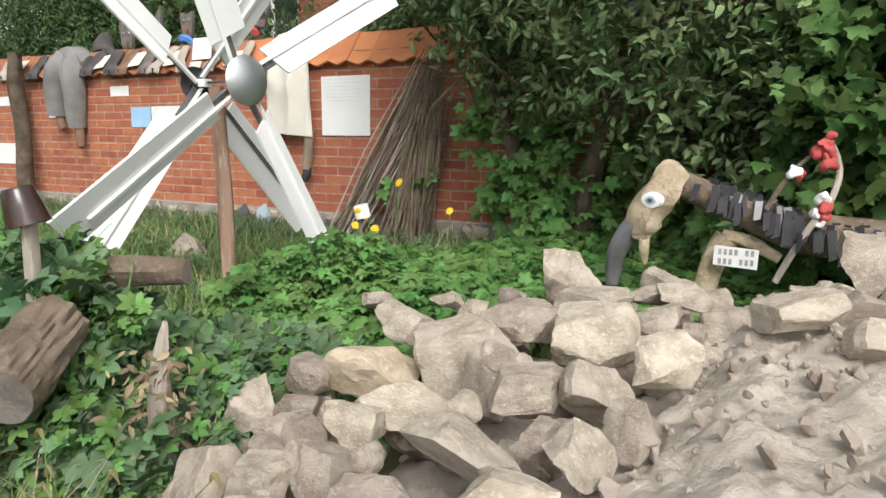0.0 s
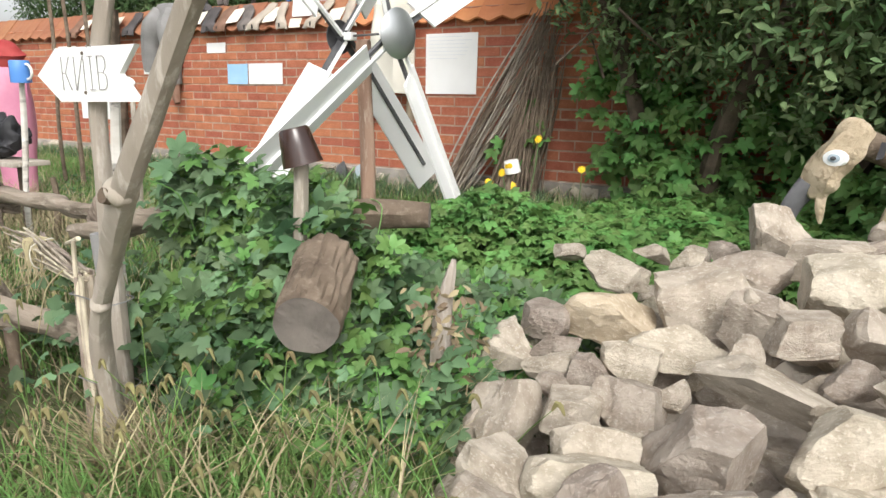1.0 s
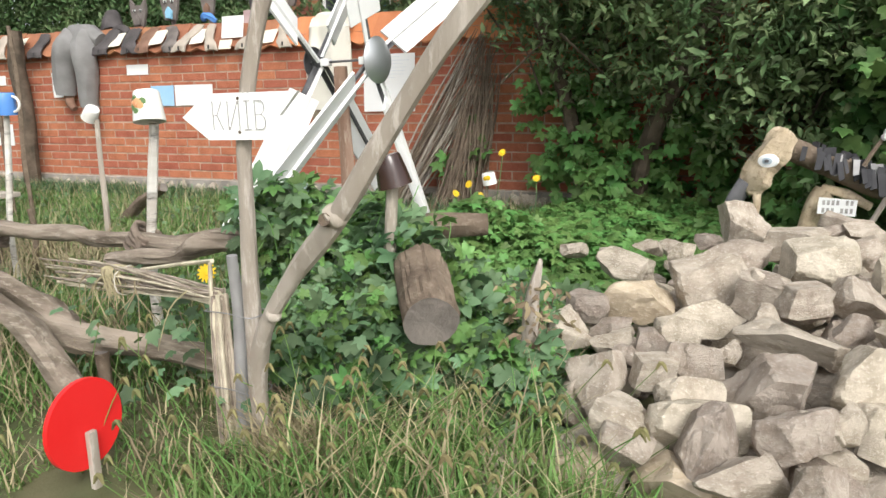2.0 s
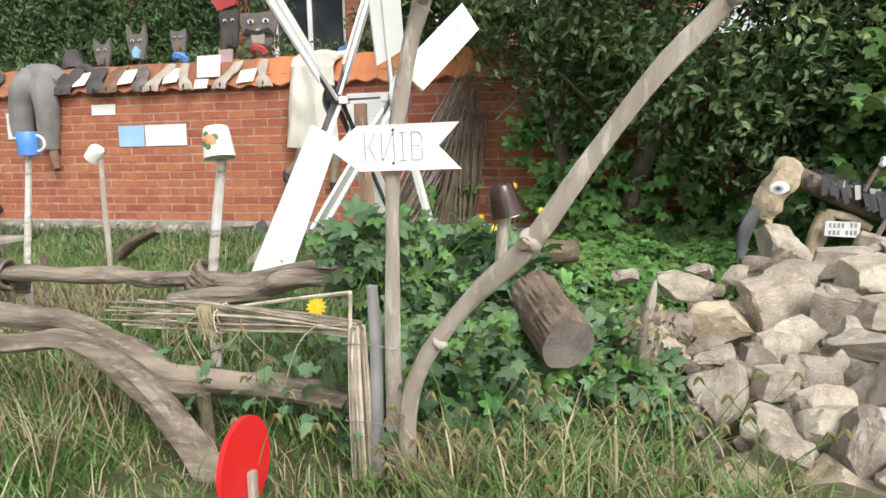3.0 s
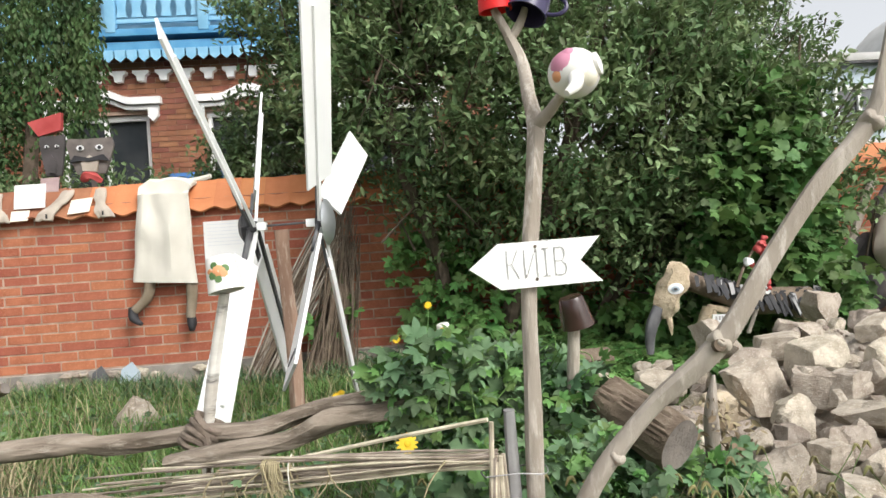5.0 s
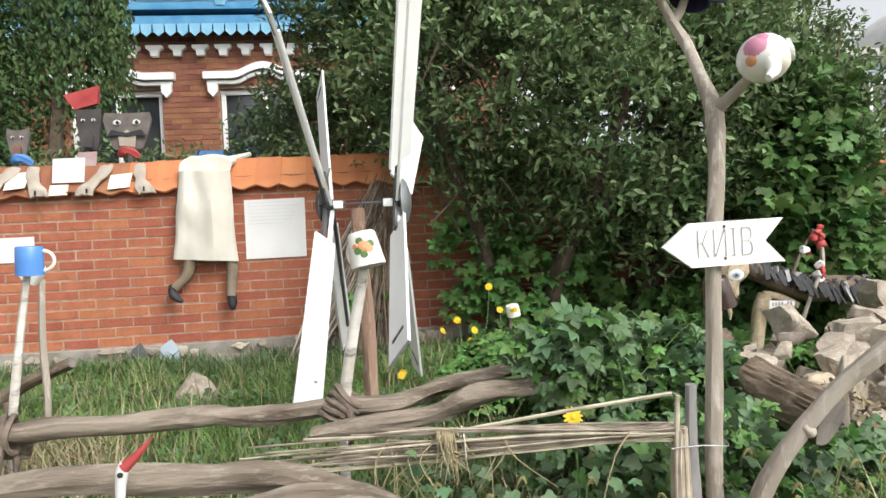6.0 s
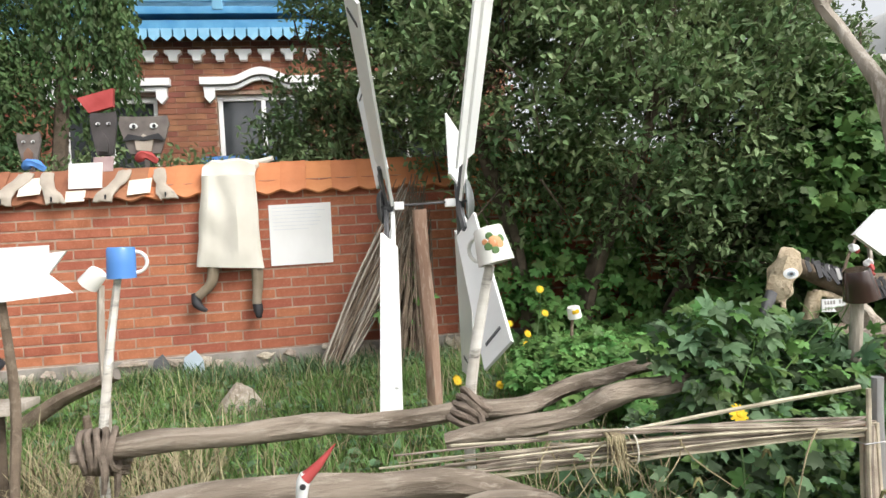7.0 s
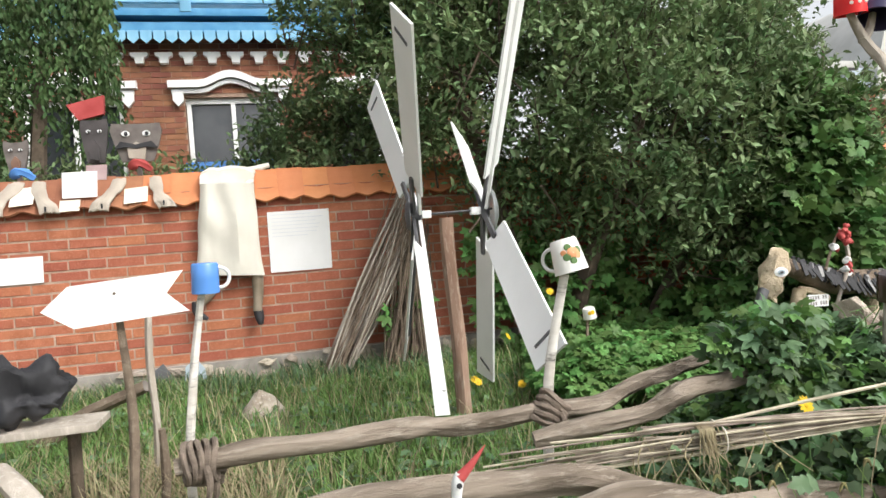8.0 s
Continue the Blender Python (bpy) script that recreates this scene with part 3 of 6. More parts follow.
def shrub_tree():
    rng = np.random.default_rng(11)
    t = thing("tree", (-1.3, 4.5, 0), "dense dark green small-leaved tree leaning over the garden wall", "tree")
    P = Vector((-1.3, 4.5, 0))
    for pts, rad in (([(-1.5, 4.55, -0.05), (-1.65, 4.4, 0.8), (-1.9, 4.3, 1.6), (-2.0, 4.6, 2.6), (-1.7, 4.7, 3.4)], [0.07, 0.055, 0.05, 0.035, 0.015]),
                     ([(-1.2, 4.5, -0.05), (-1.05, 4.3, 0.7), (-0.7, 4.2, 1.5), (-0.4, 4.2, 2.4), (-0.3, 4.4, 3.4)], [0.08, 0.065, 0.05, 0.035, 0.015]),
                     ([(-0.6, 4.45, -0.05), (-0.2, 4.3, 0.7), (0.3, 4.2, 1.3), (0.9, 4.2, 2.0)], [0.06, 0.05, 0.035, 0.015])):
        part("trunk", sweep([Vector(p) - P for p in pts], rad, 9, wobble=0.3, fine=4), M["bark"], t, "dark grey-brown trunk")
    blobs = [(-1.45, 4.35, 2.35, 1.0, 0.75, 1.05), (-0.5, 4.1, 1.75, 1.05, 0.8, 0.95), (0.45, 4.1, 1.45, 1.0, 0.75, 0.85), (-0.4, 4.7, 2.9, 1.5, 0.9, 1.0),
             (-2.15, 4.85, 2.55, 0.7, 0.6, 0.9), (0.35, 4.6, 2.2, 0.6, 0.6, 0.6), (-1.0, 5.2, 3.6, 1.6, 0.9, 0.9),
             (-2.55, 5.35, 2.6, 0.6, 0.45, 0.95), (-3.05, 5.6, 1.78, 0.55, 0.25, 0.22), (-2.95, 5.6, 2.3, 0.4, 0.3, 0.5), (-2.7, 5.5, 1.85, 0.5, 0.35, 0.4), (-2.6, 5.3, 3.2, 0.7, 0.45, 0.7), (-1.45, 4.3, 1.30, 0.6, 0.4, 0.45), (-0.65, 4.0, 1.10, 0.65, 0.5, 0.42), (0.15, 3.85, 1.0, 0.6, 0.5, 0.48), (0.6, 3.95, 0.95, 0.5, 0.45, 0.6), (0.75, 4.5, 1.8, 0.4, 0.45, 0.45), (1.95, 5.7, 2.75, 0.5, 0.45, 0.65), (1.1, 5.2, 2.6, 0.7, 0.5, 0.75)]
    C, o = crown(rng, blobs, 4300)
    # leafy tips gathered in clumps, with dark hollows between them
    K, ko = crown(rng, blobs, 520, 0.93)
    tips = np.repeat(K, 12, 0) + rng.normal(size=(len(K) * 12, 3)) * np.array([0.12, 0.10, 0.12])
    to = np.repeat(ko, 12, 0) * 0.7 + np.array([0, -0.2, 0.45]) + rng.normal(size=tips.shape) * 0.25
    C, o = np.concatenate([C, tips]), np.concatenate([o, to / np.linalg.norm(to, axis=1)[:, None]])
    a, d, n = sprays(rng, C, o, 10, 0.10)
    leaves("crown", a - np.array(P), d, n, 0.046 + 0.042 * rng.random(len(a)), OVAL, M["leaf_tree"], t)
    bm = bmesh.new()
    for k in range(0, len(C), 16):
        q = Vector(C[k]) - P
        sweep([q - Vector(o[k]) * 0.5, q - Vector(o[k]) * 0.2, q + Vector(o[k]) * 0.06], [0.010, 0.006, 0.003], 5, bm)
    part("twig_mass", bm, M["bark"], t)["kind"] = "stuff"


shrub_tree()


def hanging_tree():
    rng = np.random.default_rng(12)
    t = thing("birch_tree", (-6.6, 6.4, 0), "tall green birch with hanging leafy branches behind the wall", "tree")
    P = Vector((-6.6, 6.4, 0))
    part("trunk", sweep([(0, 0, 0), (0.1, 0, 1.5), (-0.1, 0.1, 3.0), (0.1, 0.2, 5.0)], [0.16, 0.14, 0.11, 0.05], 10, wobble=0.2, fine=4), M["bark"], t)
    part("trunk", sweep([(1.0, -0.2, 0), (1.1, -0.2, 1.5), (1.2, -0.1, 3.0)], [0.09, 0.08, 0.05], 9, wobble=0.2, fine=4), M["bark"], t)
    blobs = [(-7.4, 6.4, 3.0, 1.9, 0.8, 1.9), (-6.5, 6.2, 2.6, 0.95, 0.6, 1.3), (-8.6, 6.3, 2.2, 1.6, 0.7, 1.3), (-7.1, 6.3, 3.9, 1.6, 0.7, 0.9), (-10.6, 6.6, 2.6, 1.8, 0.8, 1.9), (-7.0, 6.0, 1.9, 0.9, 0.4, 0.6), (-8.3, 5.8, 1.9, 1.5, 0.4, 0.7), (-6.2, 5.9, 2.2, 0.6, 0.35, 0.7)]
    C, o = crown(rng, blobs, 9200)
    o = o * np.array([0.5, 0.5, 0.3]) + np.array([0, 0, -0.8])
    a, d, n = sprays(rng, C, o, 12, 0.14, 0.4)
    n = n * 0.5 + np.array([0, -0.8, 0.2])
    A = [a]
    D, Nn = [d], [n]
    # long hanging strands
    m = 170
    sx, top, ln = -5.7 + 0.95 * rng.random(m) ** 0.8, 3.4 + 1.0 * rng.random(m), 0.5 + 1.5 * rng.random(m)
    for i in range(m):
        k = int(ln[i] * 34)
        z = top[i] - np.sort(rng.random(k)) * ln[i]
        q = np.stack([sx[i] + 0.05 * np.sin(z * 3 + i) + rng.normal(size=k) * 0.025, np.full(k, 6.0 + 0.5 * (i % 7) / 7) + rng.normal(size=k) * 0.03, z], 1)
        A.append(q)
        D.append(np.stack([rng.normal(size=k) * 0.5, rng.normal(size=k) * 0.3, np.full(k, -1.0)], 1))
        Nn.append(np.stack([rng.normal(size=k) * 0.5, np.full(k, -1.0), rng.normal(size=k) * 0.4], 1))
    a, d, n = np.concatenate(A), np.concatenate(D), np.concatenate(Nn)
    leaves("crown", a - np.array(P), d, n, 0.046 + 0.034 * rng.random(len(a)), OVAL, M["leaf_birch"], t)


hanging_tree()


def garden_bush():
    rng = np.random.default_rng(13)
    t = thing("bush", (-4.4, 5.9, 0), "green garden bushes growing behind the wall", "bush")
    P = np.array((-4.4, 5.9, 0))
    blobs = [(-5.6, 5.8, 1.45, 0.8, 0.35, 0.4), (-3.0, 5.8, 1.75, 0.7, 0.5, 0.75), (-4.0, 6.0, 1.4, 0.8, 0.4, 0.38), (-7.4, 5.8, 1.5, 1.1, 0.4, 0.5), (-4.75, 5.65, 1.62, 0.75, 0.2, 0.24), (-3.3, 5.6, 1.68, 0.6, 0.2, 0.22)]
    C, o = crown(rng, blobs, 1400)
    a, d, n = sprays(rng, C, o, 11, 0.10)
    leaves("crown", a - P, d, n, 0.05 + 0.035 * rng.random(len(a)), OVAL, M["leaf_tree"], t)
    part("trunk", sweep([(0, 0, 0), (0.1, 0, 0.6), (0.2, 0, 1.3)], [0.04, 0.03, 0.02], 8, fine=3), M["bark"], t)


garden_bush()


def grape_vine():
    rng = np.random.default_rng(14)
    t = thing("climbing_vine", (1.2, 4.3, 0), "bright green broad-leaved vine climbing beside the wall", "vine")
    P = np.array((1.2, 4.3, 0))
    part("stem", sweep([(0, 0.2, 0), (0.05, 0.1, 0.8), (0.0, 0, 1.6), (0.1, 0, 2.4)], [0.03, 0.025, 0.02, 0.01], 7, fine=3), M["bark"], t)
    blobs = [(0.40, 3.5, 0.95, 0.42, 0.35, 0.6), (0.55, 3.75, 1.55, 0.36, 0.32, 0.5), (0.55, 3.5, 0.5, 0.45, 0.3, 0.35), (2.55, 3.9, 1.95, 0.30, 0.3, 0.36)]
    C, o = crown(rng, blobs, 900)
    a, d, n = sprays(rng, C, o, 7, 0.12)
    n = n * 0.7 + np.array([0, -0.6, 0.2])
    leaves("foliage", a - P, d, n, 0.06 + 0.05 * rng.random(len(a)), LOBED, M["leaf_grape"], t)


grape_vine()

# ---- rubble stones ----


def rock_mesh(seed, sub=4):
    rng = random.Random(seed)
    bm = bmesh.new()
    bmesh.ops.create_icosphere(bm, subdivisions=sub, radius=0.62)
    planes = []
    for k in range(9):
        d = Vector((rng.gauss(0, 1), rng.gauss(0, 1), rng.gauss(0, 1))).normalized()
        planes.append((d, rng.uniform(0.26, 0.46)))
    for d in (Vector((0, 0, 1)), Vector((0, 0, -1)), Vector((0, -1, 0.3)).normalized()):
        planes.append(((d + Vector((rng.gauss(0, 0.25), rng.gauss(0, 0.25), 0))).normalized(), rng.uniform(0.30, 0.40)))
    for v in bm.verts:
        for turn in range(2):
            for d, k in planes:
                s = v.co.dot(d) - k
                if s > 0:
                    v.co -= d * s
        p = v.co + Vector((seed * 3.7, 0, 0))
        chip = max(0.0, noise.noise(p * 3.1) - 0.15)
        v.co += v.co.normalized() * (0.024 * noise.fractal(p * 8.0, 0.7, 2.2, 5) + 0.016 * noise.noise(p * 2.4) - 0.10 * chip)
    lo = [min(v.co[i] for v in bm.verts) for i in range(3)]
    hi = [max(v.co[i] for v in bm.verts) for i in range(3)]
    for v in bm.verts:
        v.co = Vector([(v.co[i] - (lo[i] + hi[i]) / 2) / (hi[i] - lo[i]) for i in range(3)])
    me = bpy.data.meshes.new("stone")
    bm.to_mesh(me)
    bm.free()
    me.polygons.foreach_set("use_smooth", [True] * len(me.polygons))
    me.set_sharp_from_angle(angle=radians(16))
    return me


ROCKS = [rock_mesh(k) for k in range(14)]
ROCKS_PALE = []
for me in ROCKS:
    c = me.copy()
    c.materials.append(M["stone_pale"])
    ROCKS_PALE.append(c)
    me.materials.append(M["stone"])
stone_count = [0]


def stone(x, y, z, w, h, pale=False, tilt=0.0, deep=0.0, label="rough grey-brown limestone block in the rubble heap"):
    k = stone_count[0]
    stone_count[0] += 1
    rng = random.Random(100 + k)
    me = (ROCKS_PALE if pale else ROCKS)[(k * 5) % 14]
    ob = new("stone", me)
    w, h = w * 1.04, h * 1.06
    ob.matrix_world = pose(x, y, z, rng.uniform(-14, 14), tilt + rng.uniform(-12, 12), rng.uniform(-30, 30) + (180 if k % 3 == 0 else 0)) @ Matrix.Diagonal((w, deep or max(0.6 * w, 0.9 * h), h, 1))
    return tagged(ob, label, "stone", "rubble stones")


stone(-0.91, 1.63, 0.25, 0.25, 0.15, pale=True)
stone(-0.68, 1.74, 0.29, 0.26, 0.19)
stone(-0.98, 1.93, 0.29, 0.21, 0.11)
stone(-1.19, 2.10, 0.29, 0.11, 0.06)
stone(-0.91, 2.09, 0.33, 0.12, 0.07)
stone(-0.79, 2.01, 0.33, 0.10, 0.08)
stone(-0.69, 2.09, 0.36, 0.11, 0.06)
stone(-0.60, 1.92, 0.34, 0.22, 0.12)
stone(-0.57, 2.27, 0.39, 0.20, 0.18)
stone(-0.37, 1.81, 0.35, 0.21, 0.18)
stone(-0.53, 1.63, 0.31, 0.13, 0.12)
stone(-0.44, 1.54, 0.30, 0.17, 0.13)
stone(-0.30, 1.57, 0.32, 0.15, 0.14)
stone(-0.70, 1.48, 0.25, 0.22, 0.11)
stone(-0.55, 1.44, 0.28, 0.08, 0.07)
stone(-0.50, 1.33, 0.25, 0.27, 0.09)
stone(-0.77, 1.36, 0.24, 0.13, 0.11)
stone(-1.05, 1.56, 0.23, 0.14, 0.10)
stone(-1.09, 1.38, 0.20, 0.17, 0.13)
stone(-0.96, 1.40, 0.22, 0.13, 0.08)
stone(-0.93, 1.30, 0.21, 0.13, 0.06)
stone(-0.83, 1.28, 0.22, 0.10, 0.10)
stone(-0.88, 1.22, 0.20, 0.09, 0.06)
stone(-0.72, 1.18, 0.21, 0.14, 0.13)
stone(-0.96, 1.12, 0.17, 0.16, 0.16)
stone(-0.81, 1.12, 0.20, 0.13, 0.11)
stone(-0.65, 1.23, 0.24, 0.07, 0.07)
stone(-0.26, 1.31, 0.30, 0.12, 0.12)
stone(-0.35, 1.36, 0.29, 0.10, 0.07)
stone(-0.19, 1.42, 0.32, 0.10, 0.10)
stone(-0.18, 1.70, 0.36, 0.14, 0.14)
stone(-0.42, 2.04, 0.38, 0.13, 0.07)
stone(-0.31, 2.12, 0.41, 0.16, 0.07)
stone(-0.20, 2.10, 0.42, 0.15, 0.08)
stone(-0.25, 1.92, 0.38, 0.17, 0.09)
stone(-1.22, 1.31, 0.18, 0.11, 0.11)
stone(-0.58, 1.05, 0.20, 0.21, 0.20)
stone(-0.72, 0.93, 0.17, 0.21, 0.12)
stone(-0.85, 0.82, 0.15, 0.12, 0.10)
stone(-0.49, 0.89, 0.21, 0.10, 0.08)
stone(-0.44, 0.93, 0.22, 0.09, 0.09)
stone(-0.35, 1.16, 0.25, 0.21, 0.14)
stone(-0.33, 0.92, 0.24, 0.08, 0.08)
stone(-0.53, 1.59, 0.30, 0.18, 0.13)
stone(-0.73, 1.02, 0.19, 0.16, 0.13)
stone(-0.52, 0.88, 0.20, 0.17, 0.12)
stone(-0.63, 0.75, 0.16, 0.19, 0.12)
stone(-0.52, 0.70, 0.18, 0.11, 0.14)
stone(0.26, 2.74, 0.45, 0.25, 0.19)
stone(-0.70, 0.84, 0.17, 0.12, 0.17)
stone(-0.84, 0.90, 0.15, 0.18, 0.11)
stone(0.08, 2.06, 0.42, 0.21, 0.10)
stone(-0.26, 2.16, 0.42, 0.16, 0.11)
stone(-0.43, 2.00, 0.37, 0.22, 0.15)
stone(0.26, 1.95, 0.40, 0.20, 0.13)

stone(-0.98, 1.15, 0.13, 0.20, 0.17)
stone(-0.93, 0.84, 0.08, 0.16, 0.09, pale=True)
stone(-0.74, 0.80, 0.09, 0.19, 0.11, pale=True)
stone(-1.10, 1.84, 0.12, 0.16, 0.11)
stone(-1.07, 1.60, 0.13, 0.15, 0.12)
stone(-1.14, 1.70, 0.10, 0.13, 0.10)


def fill_stones():
    """Stones under and behind the ones on top, resting on the heap."""
    rng = random.Random(77)
    for k in range(190):
        x, y = rng.uniform(-1.15, 0.75), rng.uniform(0.72, 2.55)
        h = heap(x, y)
        if x > -0.22 and y < 2.0 and (x > -0.1 or y < 1.5):
            continue
        if x < -0.95 and y > 1.75:
            continue
        s = rng.uniform(0.09, 0.17)
        z = max(0.04, 0.2 + 0.14 * (y - 1) + 0.13 * (min(x, -0.1) + 0.8)) - rng.uniform(0.12, 0.19)
        stone(x, y, z, s, s * rng.uniform(0.6, 0.9))


fill_stones()


def pebbles():
    """Loose small stones strewn over the earth heap."""
    rng = random.Random(88)
    bm = bmesh.new()
    for k in range(900):
        x, y = rng.uniform(-0.35, 1.5), rng.uniform(0.75, 2.6)
        h = heap(x, y)
        if h < 0.05:
            continue
        s = rng.choice((0.005, 0.006, 0.008, 0.008, 0.012, 0.02))
        m = pose(x, y, h - 0.035, rng.uniform(0, 90), rng.uniform(0, 90), rng.uniform(0, 90)) @ Matrix.Diagonal((s * rng.uniform(0.8, 1.6), s, s * rng.uniform(0.5, 1), 1))
        r = bmesh.ops.create_icosphere(bm, subdivisions=2 if s > 0.02 else 1, radius=1.0, matrix=m)
        for v in r["verts"]:
            v.co += Vector((rng.gauss(0, 0.15), rng.gauss(0, 0.15), rng.gauss(0, 0.15))) * s
    o = mesh_ob("pebbles", bm, [M["stone"]], smooth=False)
    tagged(o, "small loose stones strewn over the earth heap", "pebbles", kind="stuff")


pebbles()
for x, y, w in ((0.6, 2.1, 0.16), (0.2, 2.25, 0.18), (0.9, 1.9, 0.12), (0.75, 2.4, 0.15), (0.4, 2.5, 0.2), (1.0, 2.3, 0.1)):
    stone(x, y, heap(x, y) - 0.01, w, w * 0.7, label="rough stone half sunk in the earth heap")

# ---- windmill ----
AX = Vector((0.985, -0.17, 0.0))
UX = Vector((0.17, 0.985, 0.0))
MILL = Vector((-2.58, 2.80, 0))


def windmill():
    w = thing("windmill", MILL, "home-made windmill of white boards on a pole, two rotors", "windmill")
    part("pole", sweep([(0.02, 0, -0.05), (0.015, 0.0, 0.3), (0.0, 0.0, 0.7), (-0.01, 0, 1.06)], [0.042, 0.04, 0.038, 0.036], 10, wobble=0.25, fine=4), M["wood_brown"], w, "reddish brown weathered pole")
    part("axle", sweep([AX * -0.22 + Vector((0, 0, 1.085)), AX * 0.24 + Vector((0, 0, 1.09))], 0.006, 8), M["slate"], w, "thin steel axle")
    sails = ((-0.16, ((46, -0.167, 22, 1.15, 0.007), (137, -0.025, 22, 1.13, 0.0), (231.5, 0.02, 19, 1.12, -0.04), (-46, -0.09, 10, 1.13, 0.01))),
             (0.20, ((28.4, 0.011, -32, 1.20, 0.025), (116, 0.155, -30, 1.18, 0.02), (214.2, 0.078, -28, 1.13, -0.023), (-61, 0.004, -21, 1.12, 0.03))))
    for off, blades_of in sails:
        hub = AX * off + Vector((0, 0, 1.085))
        side = -1 if off < 0 else 1
        r = part("rotor", lathe([(0.0, -0.022), (0.03, -0.022), (0.03, 0.022), (0.0, 0.022)], 12, m=Matrix.Translation(hub) @ AX.to_track_quat("Z", "Y").to_matrix().to_4x4()), M["slate"], w, "rotor of four white boards")
        part("hub_block", box(0.05, 0.05, 0.04, hub - AX * (0.05 * side), 0.004), M["white"], r)
        for k, (deg, lean, pitch, L, slant) in enumerate(blades_of):
            ph = radians(deg)
            rad = (UX * math.cos(ph) + Vector((0, 0, math.sin(ph))) + AX * lean).normalized()
            tan = UX * -math.sin(ph) + Vector((0, 0, math.cos(ph)))
            ch = tan * math.cos(radians(pitch)) + AX * math.sin(radians(pitch))
            ch = (ch - rad * ch.dot(rad)).normalized()
            nor = rad.cross(ch)
            m = Matrix((ch, nor, rad)).transposed().to_4x4()
            m.translation = hub
            wd = 0.098
            part("arm", slab([(-0.016, 0.0), (0.016, 0.0), (0.013, 0.26), (-0.013, 0.26)], 0.014, m @ Matrix.Translation((0, 0.013 if nor.dot(AX) < 0 else -0.013, 0))), M["slate"], r, "dark iron arm")
            bd = part("blade", slab([(-wd * 0.9, 0.24), (wd * 0.9, 0.20), (wd, L + slant), (-wd, L - slant)], 0.012, m), M["white"], r)
            face = 0.013 if nor.dot(AX) > 0 else -0.013
            part("batten", slab([(-0.009, 0.02), (0.009, 0.02), (0.009, L - 0.12), (-0.009, L - 0.12)], 0.016, m @ Matrix.Translation((0.02, face, 0))), M["slate" if off < 0 and k == 3 else "white"], bd, "batten nailed along the board")
            part("strap", slab([(-0.06, L - 0.10), (0.05, L - 0.12), (0.05, L - 0.105), (-0.06, L - 0.085)], 0.004, m @ Matrix.Translation((0, -0.008, 0))), M["slate"], bd)
        dm = Matrix.Translation(hub + AX * (0.035 * side)) @ (AX * side).to_track_quat("Z", "Y").to_matrix().to_4x4()
        if off > 0:
            part("disc", lathe([(0.118, -0.004), (0.12, 0.0), (0.10, 0.016), (0.05, 0.032), (0.02, 0.036), (0.0, 0.037)], 32, m=dm), M["steel"], r, "dented grey metal disc")
        else:
            part("disc", lathe([(0.085, -0.004), (0.087, 0.0), (0.06, 0.02), (0.0, 0.024)], 28, m=dm), M["slate"], r, "dark metal disc")


windmill()

# ---- sign post with arrow ----


def arrow_outline(w, h, tip, notch):
    return [(-w / 2, 0), (-w / 2 + tip, h / 2), (w / 2, h / 2), (w / 2 - notch, 0), (w / 2, -h / 2), (-w / 2 + tip, -h / 2)]


def letters(body, size, at, turn, material, parent, name):
    cu = bpy.data.curves.new(name, "FONT")
    cu.body, cu.size, cu.extrude, cu.offset = body, size, 0.0006, -size * 0.033
    cu.align_x, cu.align_y = "CENTER", "CENTER"
    ob = new(name, cu)
    dg = bpy.context.evaluated_depsgraph_get()
    me = bpy.data.meshes.new_from_object(ob.evaluated_get(dg))
    bpy.data.objects.remove(ob)
    me.materials.clear()
    me.materials.append(material)
    o = new(name, me)
    o.matrix_world = Matrix.Translation(at) @ turn @ pose(0, 0, 0, 90, 0, 0)
    o.parent = parent
    o.matrix_parent_inverse = Matrix.Translation(parent.location).inverted()
    return o


def sign_post():
    B = Vector((-1.715, 0.80, 0))
    s = thing("sign_post", B, "peeled forked branch set upright as a signpost", "post")
    pts = [(-0.045, 0.0, -0.1), (-0.04, 0, 0.25), (-0.032, -0.008, 0.55), (-0.022, -0.01, 0.80), (0.014, 0.02, 1.05), (0.036, 0.065, 1.17), (0.040, 0.13, 1.265), (0.044, 0.20, 1.365), (0.030, 0.245, 1.44), (-0.012, 0.255, 1.53)]
    part("stem", sweep(pts, [0.022, 0.021, 0.019, 0.018, 0.019, 0.023, 0.017, 0.016, 0.016, 0.011], 12, wobble=0.28, seed=2, fine=5), M["wood"], s)
    part("fork", sweep([(0.03, 0.06, 1.165), (0.065, 0.02, 1.20), (0.10, -0.02, 1.245)], [0.018, 0.014, 0.011], 10, wobble=0.2, fine=4), M["wood"], s)
    part("fork", sweep([(0.022, 0.245, 1.44), (0.05, 0.25, 1.475), (0.075, 0.255, 1.53)], [0.015, 0.013, 0.010], 10, wobble=0.2, fine=4), M["wood"], s)
    a = thing("arrow_sign", (-1.725, 0.765, 0.836), "white painted wooden arrow sign with hand-drawn lettering", "sign")
    turn = pose(0, 0, 0, 0, -1, 2)
    part("board", slab(arrow_outline(0.31, 0.105, 0.07, 0.05), 0.012, turn), M["white"], a)
    letters("КИЇВ", 0.098, Vector((-1.725, 0.757, 0.832)), turn @ Matrix.Diagonal((0.62, 1, 1, 1)), M["pencil"], a, "lettering")
    for dz in (-0.035, 0.04):
        part("nail", lathe([(0.004, 0), (0.003, 0.002), (0, 0.003)], 8, m=Matrix.Translation((0.0, -0.007, dz)) @ pose(0, 0, 0, 90)), M["rope"], a)


sign_post()


